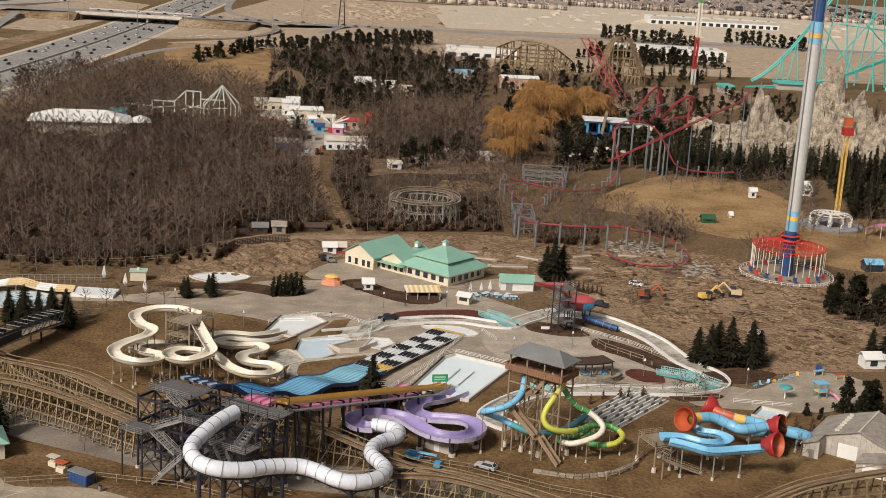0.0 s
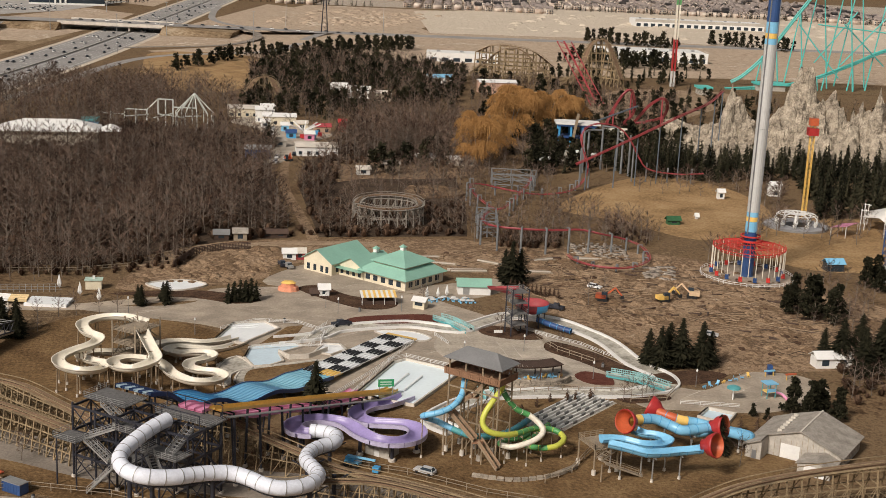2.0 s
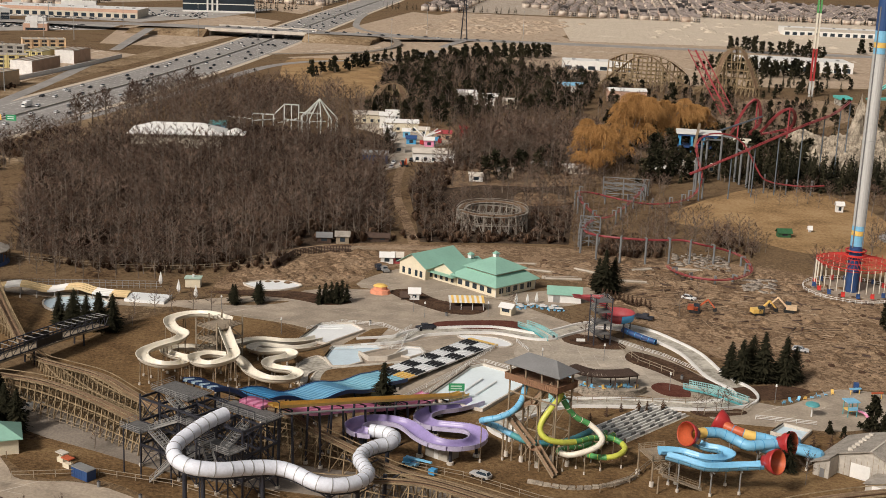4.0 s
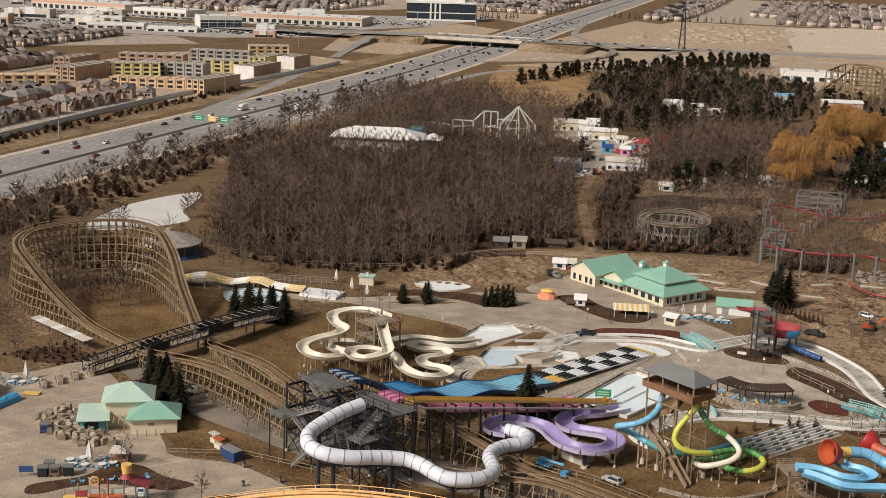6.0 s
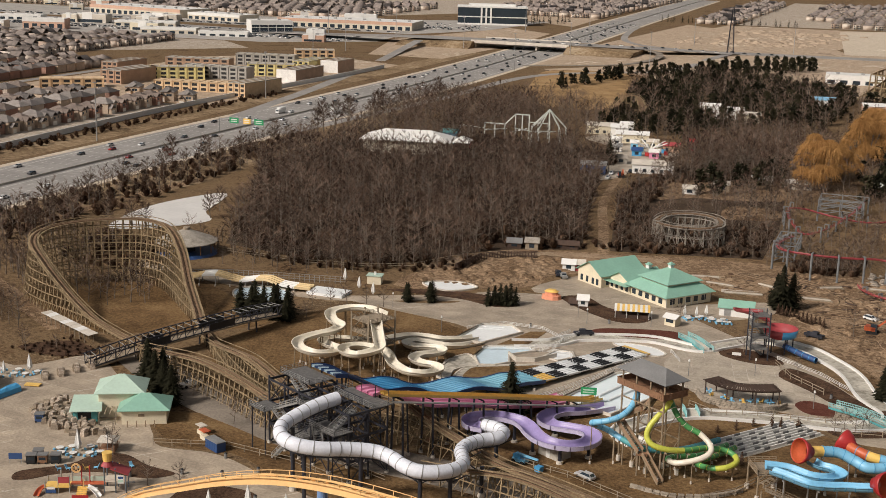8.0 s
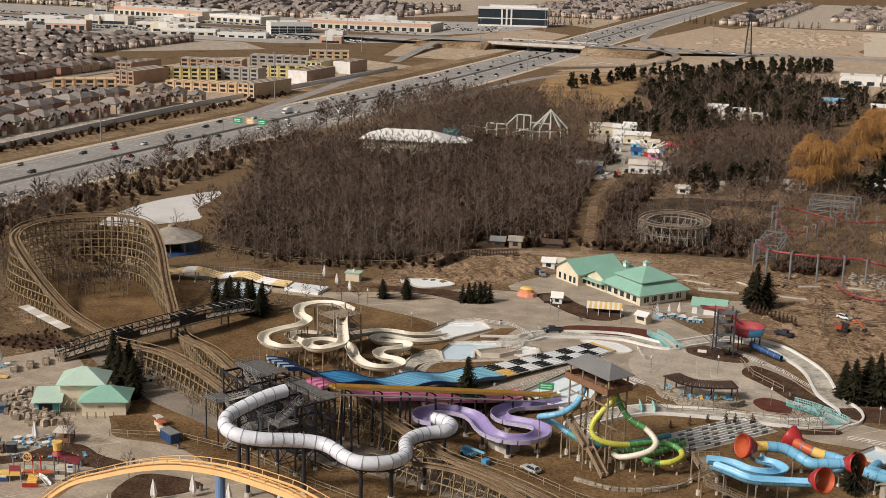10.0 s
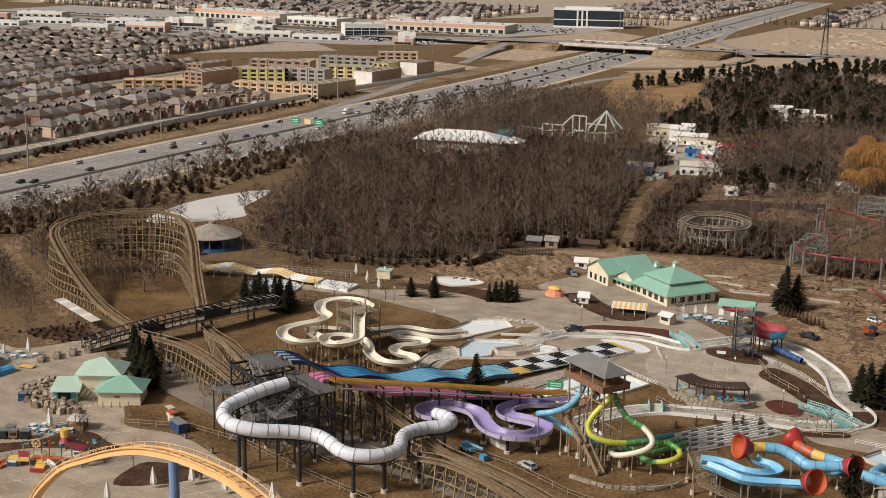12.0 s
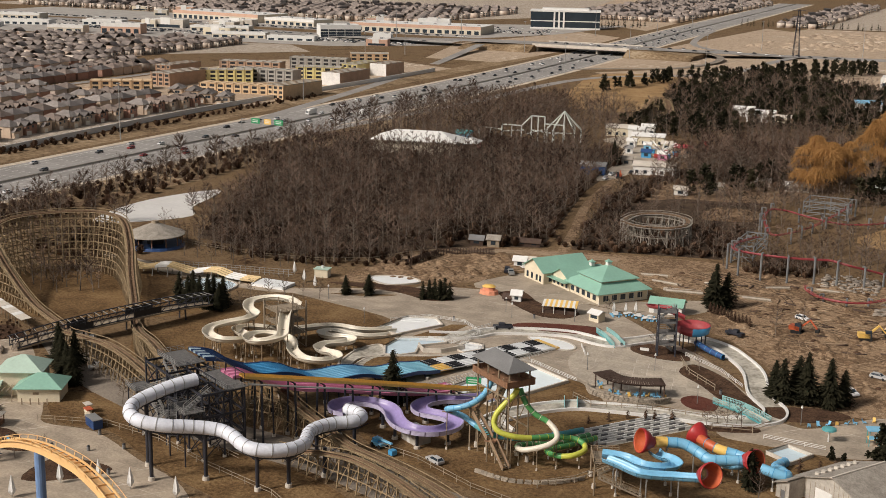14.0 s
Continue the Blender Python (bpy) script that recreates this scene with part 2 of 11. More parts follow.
M = {
    "ground": grassland("winter_ground", [(0.05, 0.028, 0.015), (0.135, 0.084, 0.046), (0.21, 0.142, 0.08), (0.11, 0.07, 0.04), (0.3, 0.215, 0.13)], 26, 1.6),
    "lawn": grassland("dry_lawn", [(0.07, 0.04, 0.019), (0.165, 0.1, 0.048), (0.26, 0.17, 0.085)], 14, 0.9),
    "meadow": grassland("pale_lawn", [(0.17, 0.104, 0.05), (0.34, 0.215, 0.106), (0.45, 0.31, 0.17)], 20, 1.2),
    "mulch": grassland("mulch", [(0.03, 0.017, 0.011), (0.08, 0.046, 0.03), (0.13, 0.078, 0.048)], 4, 0.5),
    "redmulch": grassland("red_mulch", [(0.075, 0.026, 0.02), (0.12, 0.042, 0.03), (0.15, 0.065, 0.045)], 3, 0.5),
    "dirt": grassland("churned_dirt", [(0.05, 0.03, 0.018), (0.25, 0.165, 0.1), (0.12, 0.075, 0.045), (0.36, 0.25, 0.16), (0.2, 0.13, 0.078), (0.46, 0.35, 0.245)], 15, 1.8),
    "dirtpale": grassland("dried_mud", [(0.17, 0.115, 0.074), (0.32, 0.228, 0.15), (0.42, 0.318, 0.224)], 5, 0.6),
    "paledirt": grassland("pale_field", [(0.44, 0.36, 0.27), (0.62, 0.53, 0.43), (0.52, 0.44, 0.34), (0.74, 0.66, 0.56)], 70, 6),
    "scrub": grassland("verge_scrub", [(0.07, 0.045, 0.026), (0.2, 0.136, 0.08), (0.3, 0.215, 0.132), (0.42, 0.33, 0.23)], 30, 3),
    "farsoil": grassland("distant_soil", [(0.24, 0.17, 0.12), (0.5, 0.39, 0.29), (0.37, 0.28, 0.2), (0.66, 0.56, 0.45)], 60, 7),
    "litter": grassland("leaf_litter", [(0.03, 0.02, 0.014), (0.075, 0.052, 0.036), (0.12, 0.085, 0.058)], 9, 1),
    "asphalt": mat("asphalt", (0.29, 0.245, 0.2), 0.9, 0.45, 9, 0.6, 0.2),
    "highway": mat("highway_asphalt", (0.34, 0.32, 0.3), 0.88, 0.35, 30, 2.5, 0.15),
    "plaza": slabs("plaza_concrete", (0.43, 0.355, 0.275), (0.72, 0.65, 0.55), 8.0, 3.6, 24),
    "flag": slabs("pale_flagstones", (0.5, 0.43, 0.345), (0.74, 0.69, 0.6), 3.6, 2.4, -8),
    "walkway": slabs("walkway_concrete", (0.46, 0.375, 0.285), (0.76, 0.7, 0.6), 8.0, 3.4, 20),
    "roadline": mat("road_paint", (0.75, 0.73, 0.68), 0.7, 0.3, 3, 0.3, 0),
    "poolpale": mat("pool_paint_pale_blue", (0.82, 0.92, 0.95), 0.45, 0.08, 7, 0.8, 0.04),
    "basin": mat("pool_paint_white", (0.84, 0.86, 0.86), 0.5, 0.1, 7, 0.8, 0.05),
    "basinblue": mat("pool_paint_blue", (0.62, 0.76, 0.84), 0.45, 0.15, 6, 0.8, 0.05),
    "kerb": mat("pale_concrete", (0.66, 0.6, 0.52), 0.8, 0.3, 5, 0.4, 0.15),
    "river": mat("river_floor", (0.62, 0.58, 0.5), 0.6, 0.35, 5, 1.0, 0.1, second=(0.22, 0.195, 0.155)),
    "ice": mat("pond_ice", (0.8, 0.78, 0.75), 0.35, 0.15, 12, 2, 0.05),
    "stone": mat("rough_stone", (0.4, 0.34, 0.27), 0.9, 0.45, 1.5, 0.3, 0.5, each=0.2),
    "mountain": mat("mountain_rock", (0.55, 0.47, 0.365), 0.95, 0.5, 4, 0.8, 1.0, second=(0.13, 0.103, 0.075)),
    "cream": mat("cream_siding", (0.74, 0.66, 0.5), 0.7, 0.15, 3, 0.4, 0.1),
    "white": mat("white_paint", (0.8, 0.79, 0.76), 0.55, 0.12, 3, 0.4, 0.06),
    "greenroof": mat("green_metal_roof", (0.27, 0.5, 0.4), 0.45, 0.15, 6, 0.7, 0.06),
    "palegreen": mat("faded_green_roof", (0.5, 0.66, 0.56), 0.5, 0.15, 5, 0.7, 0.06),
    "slategrey": mat("grey_roof", (0.2, 0.2, 0.2), 0.6, 0.2, 3, 0.4, 0.15),
    "brownwood": mat("brown_stained_wood", (0.3, 0.16, 0.09), 0.75, 0.35, 1.2, 0.2, 0.2),
    "tanwood": mat("tan_stained_wood", (0.36, 0.22, 0.135), 0.8, 0.35, 1.2, 0.2, 0.2),
    "greywood": mat("weathered_wood", (0.36, 0.29, 0.21), 0.9, 0.4, 2, 0.2, 0.2),
    "coaster": mat("coaster_timber", (0.37, 0.27, 0.155), 0.85, 0.6, 2.5, 0.3, 0.1),
    "track": mat("track_timber", (0.24, 0.15, 0.09), 0.8, 0.35, 3, 0.3, 0.15),
    "darkwood": mat("dark_stained_wood", (0.085, 0.05, 0.035), 0.8, 0.4, 1.2, 0.2, 0.2),
    "shedgreen": mat("dark_green_paint", (0.03, 0.12, 0.05), 0.6, 0.3, 1.5, 0.3, 0.1),
    "grating": mat("steel_grating", (0.17, 0.165, 0.16), 0.7, 0.5, 0.8, 0.2, 0.1),
    "barngrey": mat("weathered_metal_cladding", (0.52, 0.48, 0.42), 0.7, 0.3, 2.5, 0.5, 0.1, second=(0.34, 0.31, 0.27)),
    "barnroof": mat("weathered_shingle_roof", (0.4, 0.36, 0.31), 0.9, 0.3, 2.0, 0.4, 0.2, second=(0.22, 0.195, 0.165)),
    "steel": mat("galvanised_steel", (0.42, 0.42, 0.41), 0.5, 0.25, 2, 0.3, 0.05, metal=0.5),
    "blacksteel": mat("dark_blue_steel", (0.028, 0.03, 0.042), 0.5, 0.3, 2, 0.3, 0.05),
    "bluesteel": mat("grey_blue_steel", (0.13, 0.16, 0.19), 0.5, 0.3, 3, 0.4, 0.05),
    "coastergrey": mat("grey_column_paint", (0.2, 0.21, 0.215), 0.6, 0.3, 3, 0.4, 0.05),
    "brightred": mat("bright_red_paint", (0.62, 0.05, 0.04), 0.5, 0.2, 3, 0.5, 0.03),
    "deckgrey": mat("grey_platform_paint", (0.4, 0.4, 0.41), 0.7, 0.35, 3, 0.5, 0.1),
    "membrane": mat("white_membrane", (0.82, 0.8, 0.75), 0.6, 0.12, 6, 0.5, 0.04),
    "greyframe": mat("silvered_timber", (0.36, 0.32, 0.27), 0.9, 0.5, 2, 0.3, 0.1),
    "paleframe": mat("faded_frame_paint", (0.6, 0.63, 0.58), 0.6, 0.3, 2, 0.4, 0.05),
    "post": mat("timber_post", (0.33, 0.25, 0.165), 0.85, 0.35, 1.5, 0.3, 0.2),
    "tubewhite": mat("white_fibreglass", (0.8, 0.83, 0.91), 0.45, 0.14, 1.6, 0.4, 0.05),
    "flume": mat("ivory_fibreglass", (0.8, 0.74, 0.62), 0.35, 0.12, 3, 0.5, 0.03),
    "purple": mat("purple_fibreglass", (0.34, 0.275, 0.53), 0.35, 0.2, 3, 0.5, 0.03),
    "lilac": mat("lilac_fibreglass", (0.55, 0.5, 0.68), 0.4, 0.15, 2, 0.5, 0.03),
    "yellow": mat("yellow_fibreglass", (0.9, 0.58, 0.16), 0.4, 0.2, 3, 0.5, 0.03),
    "orange": mat("orange_steel", (0.84, 0.52, 0.23), 0.45, 0.15, 3, 0.5, 0.03),
    "pink": mat("pink_fibreglass", (0.78, 0.3, 0.47), 0.4, 0.15, 3, 0.5, 0.03),
    "blue": mat("blue_fibreglass", (0.07, 0.36, 0.66), 0.35, 0.15, 3, 0.5, 0.03),
    "skyblue": mat("sky_blue_fibreglass", (0.22, 0.54, 0.78), 0.35, 0.15, 3, 0.5, 0.03),
    "aqua": mat("aqua_fibreglass", (0.33, 0.68, 0.83), 0.35, 0.15, 3, 0.5, 0.03),
    "columnblue": mat("column_blue_paint", (0.2, 0.33, 0.58), 0.5, 0.15, 3, 0.5, 0.03),
    "navy": mat("navy_paint", (0.03, 0.08, 0.22), 0.45, 0.2, 3, 0.5, 0.03),
    "teal": mat("teal_paint", (0.1, 0.38, 0.4), 0.5, 0.2, 2, 0.4, 0.04),
    "tealpale": mat("faded_teal_paint", (0.3, 0.56, 0.56), 0.5, 0.2, 2, 0.4, 0.04),
    "tealsteel": mat("teal_steel", (0.1, 0.55, 0.5), 0.45, 0.15, 3, 0.4, 0.03),
    "red": mat("red_fibreglass", (0.45, 0.035, 0.035), 0.4, 0.25, 3, 0.5, 0.03),
    "coralred": mat("red_track_paint", (0.4, 0.062, 0.07), 0.5, 0.25, 3, 0.5, 0.03),
    "faderd": mat("faded_orange_fibreglass", (0.58, 0.125, 0.05), 0.45, 0.25, 2, 0.4, 0.03),
    "lime": mat("yellow_green_fibreglass", (0.6, 0.62, 0.1), 0.4, 0.15, 3, 0.4, 0.03),
    "green": mat("green_fibreglass", (0.1, 0.36, 0.12), 0.4, 0.2, 3, 0.4, 0.03),
    "black": mat("black_paint", (0.02, 0.02, 0.022), 0.5, 0.2, 2, 0.4, 0.05),
    "glass": mat("dark_glass", (0.03, 0.045, 0.06), 0.12, 0.2, 6, 1, 0.0),
    "bark": mat("bark", (0.24, 0.19, 0.15), 0.95, 0.6, 1.2, 0.25, 0.1),
    "twigs": twig_mat("bare_twigs", (0.02, 0.0125, 0.0095), (0.29, 0.205, 0.158), (0.094, 0.06, 0.045)),
    "needles": twig_mat("conifer_needles", (0.008, 0.0082, 0.0052), (0.062, 0.054, 0.031), (0.025, 0.0245, 0.0145)),
    "willow": twig_mat("willow_shoots", (0.16, 0.08, 0.03), (0.62, 0.36, 0.15), (0.4, 0.215, 0.08)),
    "hedge": twig_mat("dry_shrub", (0.03, 0.018, 0.012), (0.22, 0.14, 0.095), (0.085, 0.052, 0.035)),
    "rubber": mat("tyre_rubber", (0.015, 0.015, 0.015), 0.8, 0.2, 1, 0.2, 0.0),
    "concrete": mat("structural_concrete", (0.5, 0.46, 0.4), 0.85, 0.25, 8, 0.7, 0.1),
}

# ---- shapes ----
def empty(name, label, category, group="", at=(0, 0, 0), turn=0.0):
    ob = new(name)
    ob.matrix_basis = pose(*at, 0, 0, turn)
    return tagged(ob, label, category, group)


def part(name, bm, material, parent=None, label="", smooth=False):
    """Link a bmesh as one mesh object under a thing or a part."""
    bmesh.ops.recalc_face_normals(bm, faces=bm.faces) if len(bm.faces) < 4000 else None
    me = bpy.data.meshes.new(name)
    bm.to_mesh(me)
    bm.free()
    for mt in material if isinstance(material, (list, tuple)) else (material,):
        me.materials.append(M[mt] if isinstance(mt, str) else mt)
    if smooth:
        me.shade_smooth()
    ob = new(name, me)
    ob.parent = parent
    return tagged(ob, label) if label else ob


def setting(name, bm, material, label, category, smooth=False):
    return tagged(part(name, bm, material, None, "", smooth), label, category, "", "structure")


def box(bm, x0, x1, y0, y1, z0, z1, bevel=0.0):
    vs = [bm.verts.new((x, y, z)) for z in (z0, z1) for x, y in ((x0, y0), (x1, y0), (x1, y1), (x0, y1))]
    for f in ((3, 2, 1, 0), (4, 5, 6, 7), (0, 1, 5, 4), (1, 2, 6, 5), (2, 3, 7, 6), (3, 0, 4, 7)):
        bm.faces.new([vs[i] for i in f])
    return vs


def beam(bm, p, q, w=0.2, h=None):
    """A square timber or bar from p to q."""
    p, q = Vector(p), Vector(q)
    h = h or w
    d = (q - p).normalized()
    side = d.cross(Vector((0, 0, 1)))
    side = side.normalized() if side.length > 1e-3 else Vector((1, 0, 0))
    up = side.cross(d).normalized()
    vs = [bm.verts.new(e + side * (a * w / 2) + up * (b * h / 2)) for e in (p, q) for a, b in ((-1, -1), (1, -1), (1, 1), (-1, 1))]
    for f in ((0, 1, 2, 3), (7, 6, 5, 4), (0, 4, 5, 1), (1, 5, 6, 2), (2, 6, 7, 3), (3, 7, 4, 0)):
        bm.faces.new([vs[i] for i in f])


def pole(bm, p, q, r, r2=None, n=8):
    """A round post from p to q, tapered."""
    p, q = Vector(p), Vector(q)
    r2 = r if r2 is None else r2
    d = (q - p).normalized()
    side = d.orthogonal().normalized()
    up = d.cross(side)
    rings = [[bm.verts.new(e + side * (s * math.cos(2 * math.pi * i / n)) + up * (s * math.sin(2 * math.pi * i / n))) for i in range(n)] for e, s in ((p, r), (q, r2))]
    for i in range(n):
        bm.faces.new((rings[0][i], rings[0][(i + 1) % n], rings[1][(i + 1) % n], rings[1][i]))
    bm.faces.new(rings[0][::-1])
    bm.faces.new(rings[1])


def spline(points, steps=6, closed=False):
    """A smooth line through the points."""
    pts = [Vector(p) for p in points]
    n, out = len(pts), []
    for i in range(n if closed else n - 1):
        a, b, c, d = (pts[(i + k) % n] if closed else pts[min(max(i + k, 0), n - 1)] for k in (-1, 0, 1, 2))
        for s in range(steps):
            t = s / steps
            out.append(0.5 * (2 * b + (c - a) * t + (2 * a - 5 * b + 4 * c - d) * t * t + (3 * b - a - 3 * c + d) * t ** 3))
    if not closed:
        out.append(pts[-1])
    return out


def sweep(bm, line, section, closed=False, cap=False, up=(0, 0, 1), mats=None):
    """Carry a cross-section of (side, up) points along a line."""
    rings = []
    for i, p in enumerate(line):
        d = (line[min(i + 1, len(line) - 1)] - line[max(i - 1, 0)]).normalized()
        side = d.cross(Vector(up)).normalized()
        top = side.cross(d).normalized()
        rings.append([bm.verts.new(p + side * a + top * b) for a, b in section])
    m = len(section)
    for i in range(len(rings) - 1):
        for j in range(m if closed else m - 1):
            f = bm.faces.new((rings[i][j], rings[i][(j + 1) % m], rings[i + 1][(j + 1) % m], rings[i + 1][j]))
            if mats:
                f.material_index = mats(i, j)
    if cap and closed:
        bm.faces.new(rings[0][::-1])
        bm.faces.new(rings[-1])
    return rings


def ring(r, n=14, a0=0.0, a1=360.0):
    return [(r * math.cos(radians(a0 + (a1 - a0) * i / n)), r * math.sin(radians(a0 + (a1 - a0) * i / n))) for i in range(n if a1 - a0 >= 360 else n + 1)]


def trough(r, wall=0.12, n=10, deep=1.0):
    """The section of an open half-pipe flume with thickness and rolled lips."""
    inner = [(r * math.cos(radians(180 + 180 * i / n)), r * deep * math.sin(radians(180 + 180 * i / n))) for i in range(n + 1)]
    outer = [((r + wall) * math.cos(radians(360 - 180 * i / n)), (r + wall) * deep * math.sin(radians(360 - 180 * i / n))) for i in range(n + 1)]
    return inner + [(r + wall * 2.2, 0.0), (r + wall * 2.2, -0.14)] + outer + [(-r - wall * 2.2, -0.14), (-r - wall * 2.2, 0.0)]


def slab(bm, outline, z0, z1):
    """A flat piece with the given outline."""
    lo, hi = [bm.verts.new((x, y, z0)) for x, y in outline], [bm.verts.new((x, y, z1)) for x, y in outline]
    n = len(outline)
    bm.faces.new(hi)
    bm.faces.new(lo[::-1])
    for i in range(n):
        bm.faces.new((lo[i], lo[(i + 1) % n], hi[(i + 1) % n], hi[i]))


def smooth2(outline, steps=4):
    return [(p.x, p.y) for p in spline([(x, y, 0) for x, y in outline], steps, True)]


def paving(name, outline, z, material, label, category, rounded=True, thick=0.25):
    bm = bmesh.new()
    slab(bm, smooth2(outline) if rounded else outline, z - thick, z)
    bmesh.ops.triangulate(bm, faces=[f for f in bm.faces if len(f.verts) > 4])
    return setting(name, bm, material, label, category)


def ribbon(line, left, right, z0, z1):
    """A road or wall along a line, between two offsets to its right."""
    bm = bmesh.new()
    sweep(bm, line, [(left, z0), (left, z1), (right, z1), (right, z0)], closed=True, cap=True)
    return bm


def hip_roof(bm, x0, x1, y0, y1, z, rise, over=0.5, thick=0.15):
    """A hipped roof over a rectangle; a pyramid when the sides are equal."""
    x0, x1, y0, y1 = x0 - over, x1 + over, y0 - over, y1 + over
    half = min(x1 - x0, y1 - y0) / 2
    if x1 - x0 >= y1 - y0:
        r0, r1 = (x0 + half, (y0 + y1) / 2), (x1 - half, (y0 + y1) / 2)
    else:
        r0, r1 = ((x0 + x1) / 2, y0 + half), ((x0 + x1) / 2, y1 - half)
    a = [bm.verts.new((x, y, z)) for x, y in ((x0, y0), (x1, y0), (x1, y1), (x0, y1))]
    b = [bm.verts.new((v.co.x, v.co.y, z - thick)) for v in a]
    p, q = bm.verts.new((*r0, z + rise)), bm.verts.new((r1[0] + 1e-3, r1[1] + 1e-3, z + rise))
    if x1 - x0 >= y1 - y0:
        faces = ((a[0], a[1], q, p), (a[1], a[2], q), (a[2], a[3], p, q), (a[3], a[0], p))
    else:
        faces = ((a[0], a[1], p), (a[1], a[2], q, p), (a[2], a[3], q), (a[3], a[0], p, q))
    for f in faces:
        bm.faces.new(f)
    for i in range(4):
        bm.faces.new((a[i], b[i], b[(i + 1) % 4], a[(i + 1) % 4]))
    bm.faces.new(b[::-1])
    return a + b + [p, q]


def gable_roof(bm, x0, x1, y0, y1, z, rise, over=0.5, thick=0.15, along="x"):
    """A gabled roof; its ridge runs along x or y."""
    x0, x1, y0, y1 = x0 - over, x1 + over, y0 - over, y1 + over
    if along == "x":
        ends = [((x, y0, z), (x, (y0 + y1) / 2, z + rise), (x, y1, z)) for x in (x0, x1)]
    else:
        ends = [((x0, y, z), ((x0 + x1) / 2, y, z + rise), (x1, y, z)) for y in (y0, y1)]
    vs = []
    t = [[bm.verts.new(p) for p in e] for e in ends]
    u = [[bm.verts.new((p[0], p[1], p[2] - thick)) for p in e] for e in ends]
    for k in (0, 1):
        bm.faces.new((t[0][k], t[0][k + 1], t[1][k + 1], t[1][k]))
        bm.faces.new((u[0][k], u[1][k], u[1][k + 1], u[0][k + 1]))
        for e in (0, 1):
            bm.faces.new((t[e][k], u[e][k], u[e][k + 1], t[e][k + 1]))
    for k in (0, 2):
        bm.faces.new((t[0][k], t[1][k], u[1][k], u[0][k]))
    for row in t + u:
        vs += row
    return vs


def box_part(name, dims, material, parent, label=""):
    bm = bmesh.new()
    box(bm, *dims)
    return part(name, bm, material, parent, label)


# ---- ground, roads, water ----
bm = bmesh.new()
bmesh.ops.create_grid(bm, x_segments=60, y_segments=60, size=4200)
for v in bm.verts:
    v.co.y += 1500
setting("ground", bm, "ground", "brown winter ground of dry grass and bare soil", "ground")

HWY = spline([(-300, 60, 0), (-299, 300, 0), (-297, 500, 0), (-292, 700, 0), (-288, 900, 0), (-289, 1060, 0), (-294, 1220, 0), (-303, 1400, 0), (-312, 1600, 0), (-323, 1850, 0), (-350, 2600, 0)], 8)
def hwy_x(y):
    """Where the middle of the highway lies at a given y."""
    return float(np.interp(y, [p.y for p in HWY], [p.x for p in HWY]))


highway = setting("road_highway", ribbon(HWY, -29, 29, -0.4, 0.06), "highway", "grey ten-lane highway asphalt between grass verges", "road")
for a in (-33.5, 29):
    setting("shoulder_%s" % ("west" if a < 0 else "east"), ribbon(HWY, a, a + 4.5, -0.4, 0.05), "paledirt", "pale gravel shoulder of the highway", "road")
for x in (-25.2, -3.4, 3.4, 25.2):
    part("edge_line", ribbon(HWY, x - 0.2, x + 0.2, 0.0, 0.068), "roadline", highway)
bm = bmesh.new()
for x in (-21.0, -16.8, -12.6, -8.4, 8.4, 12.6, 16.8, 21.0):
    for i in range(130):
        y = 250 + i * 12.0
        m = hwy_x(y) + x
        box(bm, m - 0.14, m + 0.14, y, y + 4, 0.06, 0.068)
part("lane_line", bm, "roadline", highway)
bm = bmesh.new()
sweep(bm, [p + Vector((0, 0, 0.06)) for p in HWY], [(-0.4, 0), (-0.15, 0.5), (-0.1, 1.0), (0.1, 1.0), (0.15, 0.5), (0.4, 0)])
setting("median_barrier", bm, "concrete", "low concrete barrier along the middle of the highway", "barrier")

# the slip roads and the road over the highway
def road(name, points, width, material, label, z=0.1):
    return setting(name, ribbon(spline(points, 6), -width / 2, width / 2, -0.3, z), material, label, "road")

road("road_ramp_east", [(-262, 640, 0), (-252, 740, 0), (-242, 850, 0), (-240, 940, 0), (-233, 1010, 0), (-214, 1058, 0), (-180, 1089, 0), (-146, 1125, 0), (-131, 1189, 0), (-128, 1270, 0), (-118, 1335, 1.2)], 9, "highway", "asphalt slip road curving through dry grass")
road("road_loop", [(-262, 1100, 0), (-242, 1124, 0), (-218, 1138, 0), (-188, 1168, 0.3), (-171, 1226, 1.5), (-176, 1272, 3.4), (-198, 1296, 4.9)], 7, "asphalt", "asphalt loop road round a grass island")
road("road_ramp_far", [(-166, 1330, 3.2), (-186, 1366, 1.6), (-221, 1400, 0.5), (-254, 1469, 0), (-276, 1590, 0), (-288, 1700, 0)], 8, "highway", "asphalt slip road running down to the highway")
road("road_ramp_west", [(-318, 690, 0), (-326, 740, 0), (-340, 833, 0), (-363, 960, 0), (-388, 1080, 0), (-407, 1180, 2.5), (-416, 1240, 5.6)], 9, "highway", "asphalt slip road climbing to the bridge")
road("road_cross_west", [(-1400, 1335, 0.1), (-900, 1330, 0.1), (-620, 1300, 1.2), (-520, 1276, 4), (-434, 1274, 6.6), (-358, 1275, 7.0)], 34, "highway", "grey cross road leading to the bridge", 0.15)
road("road_cross_east", [(-266, 1277, 7.0), (-190, 1305, 5.0), (-130, 1340, 2.0), (-80, 1366, 0.3), (200, 1400, 0.1), (900, 1480, 0.1)], 30, "highway", "grey cross road leading away from the bridge", 0.15)

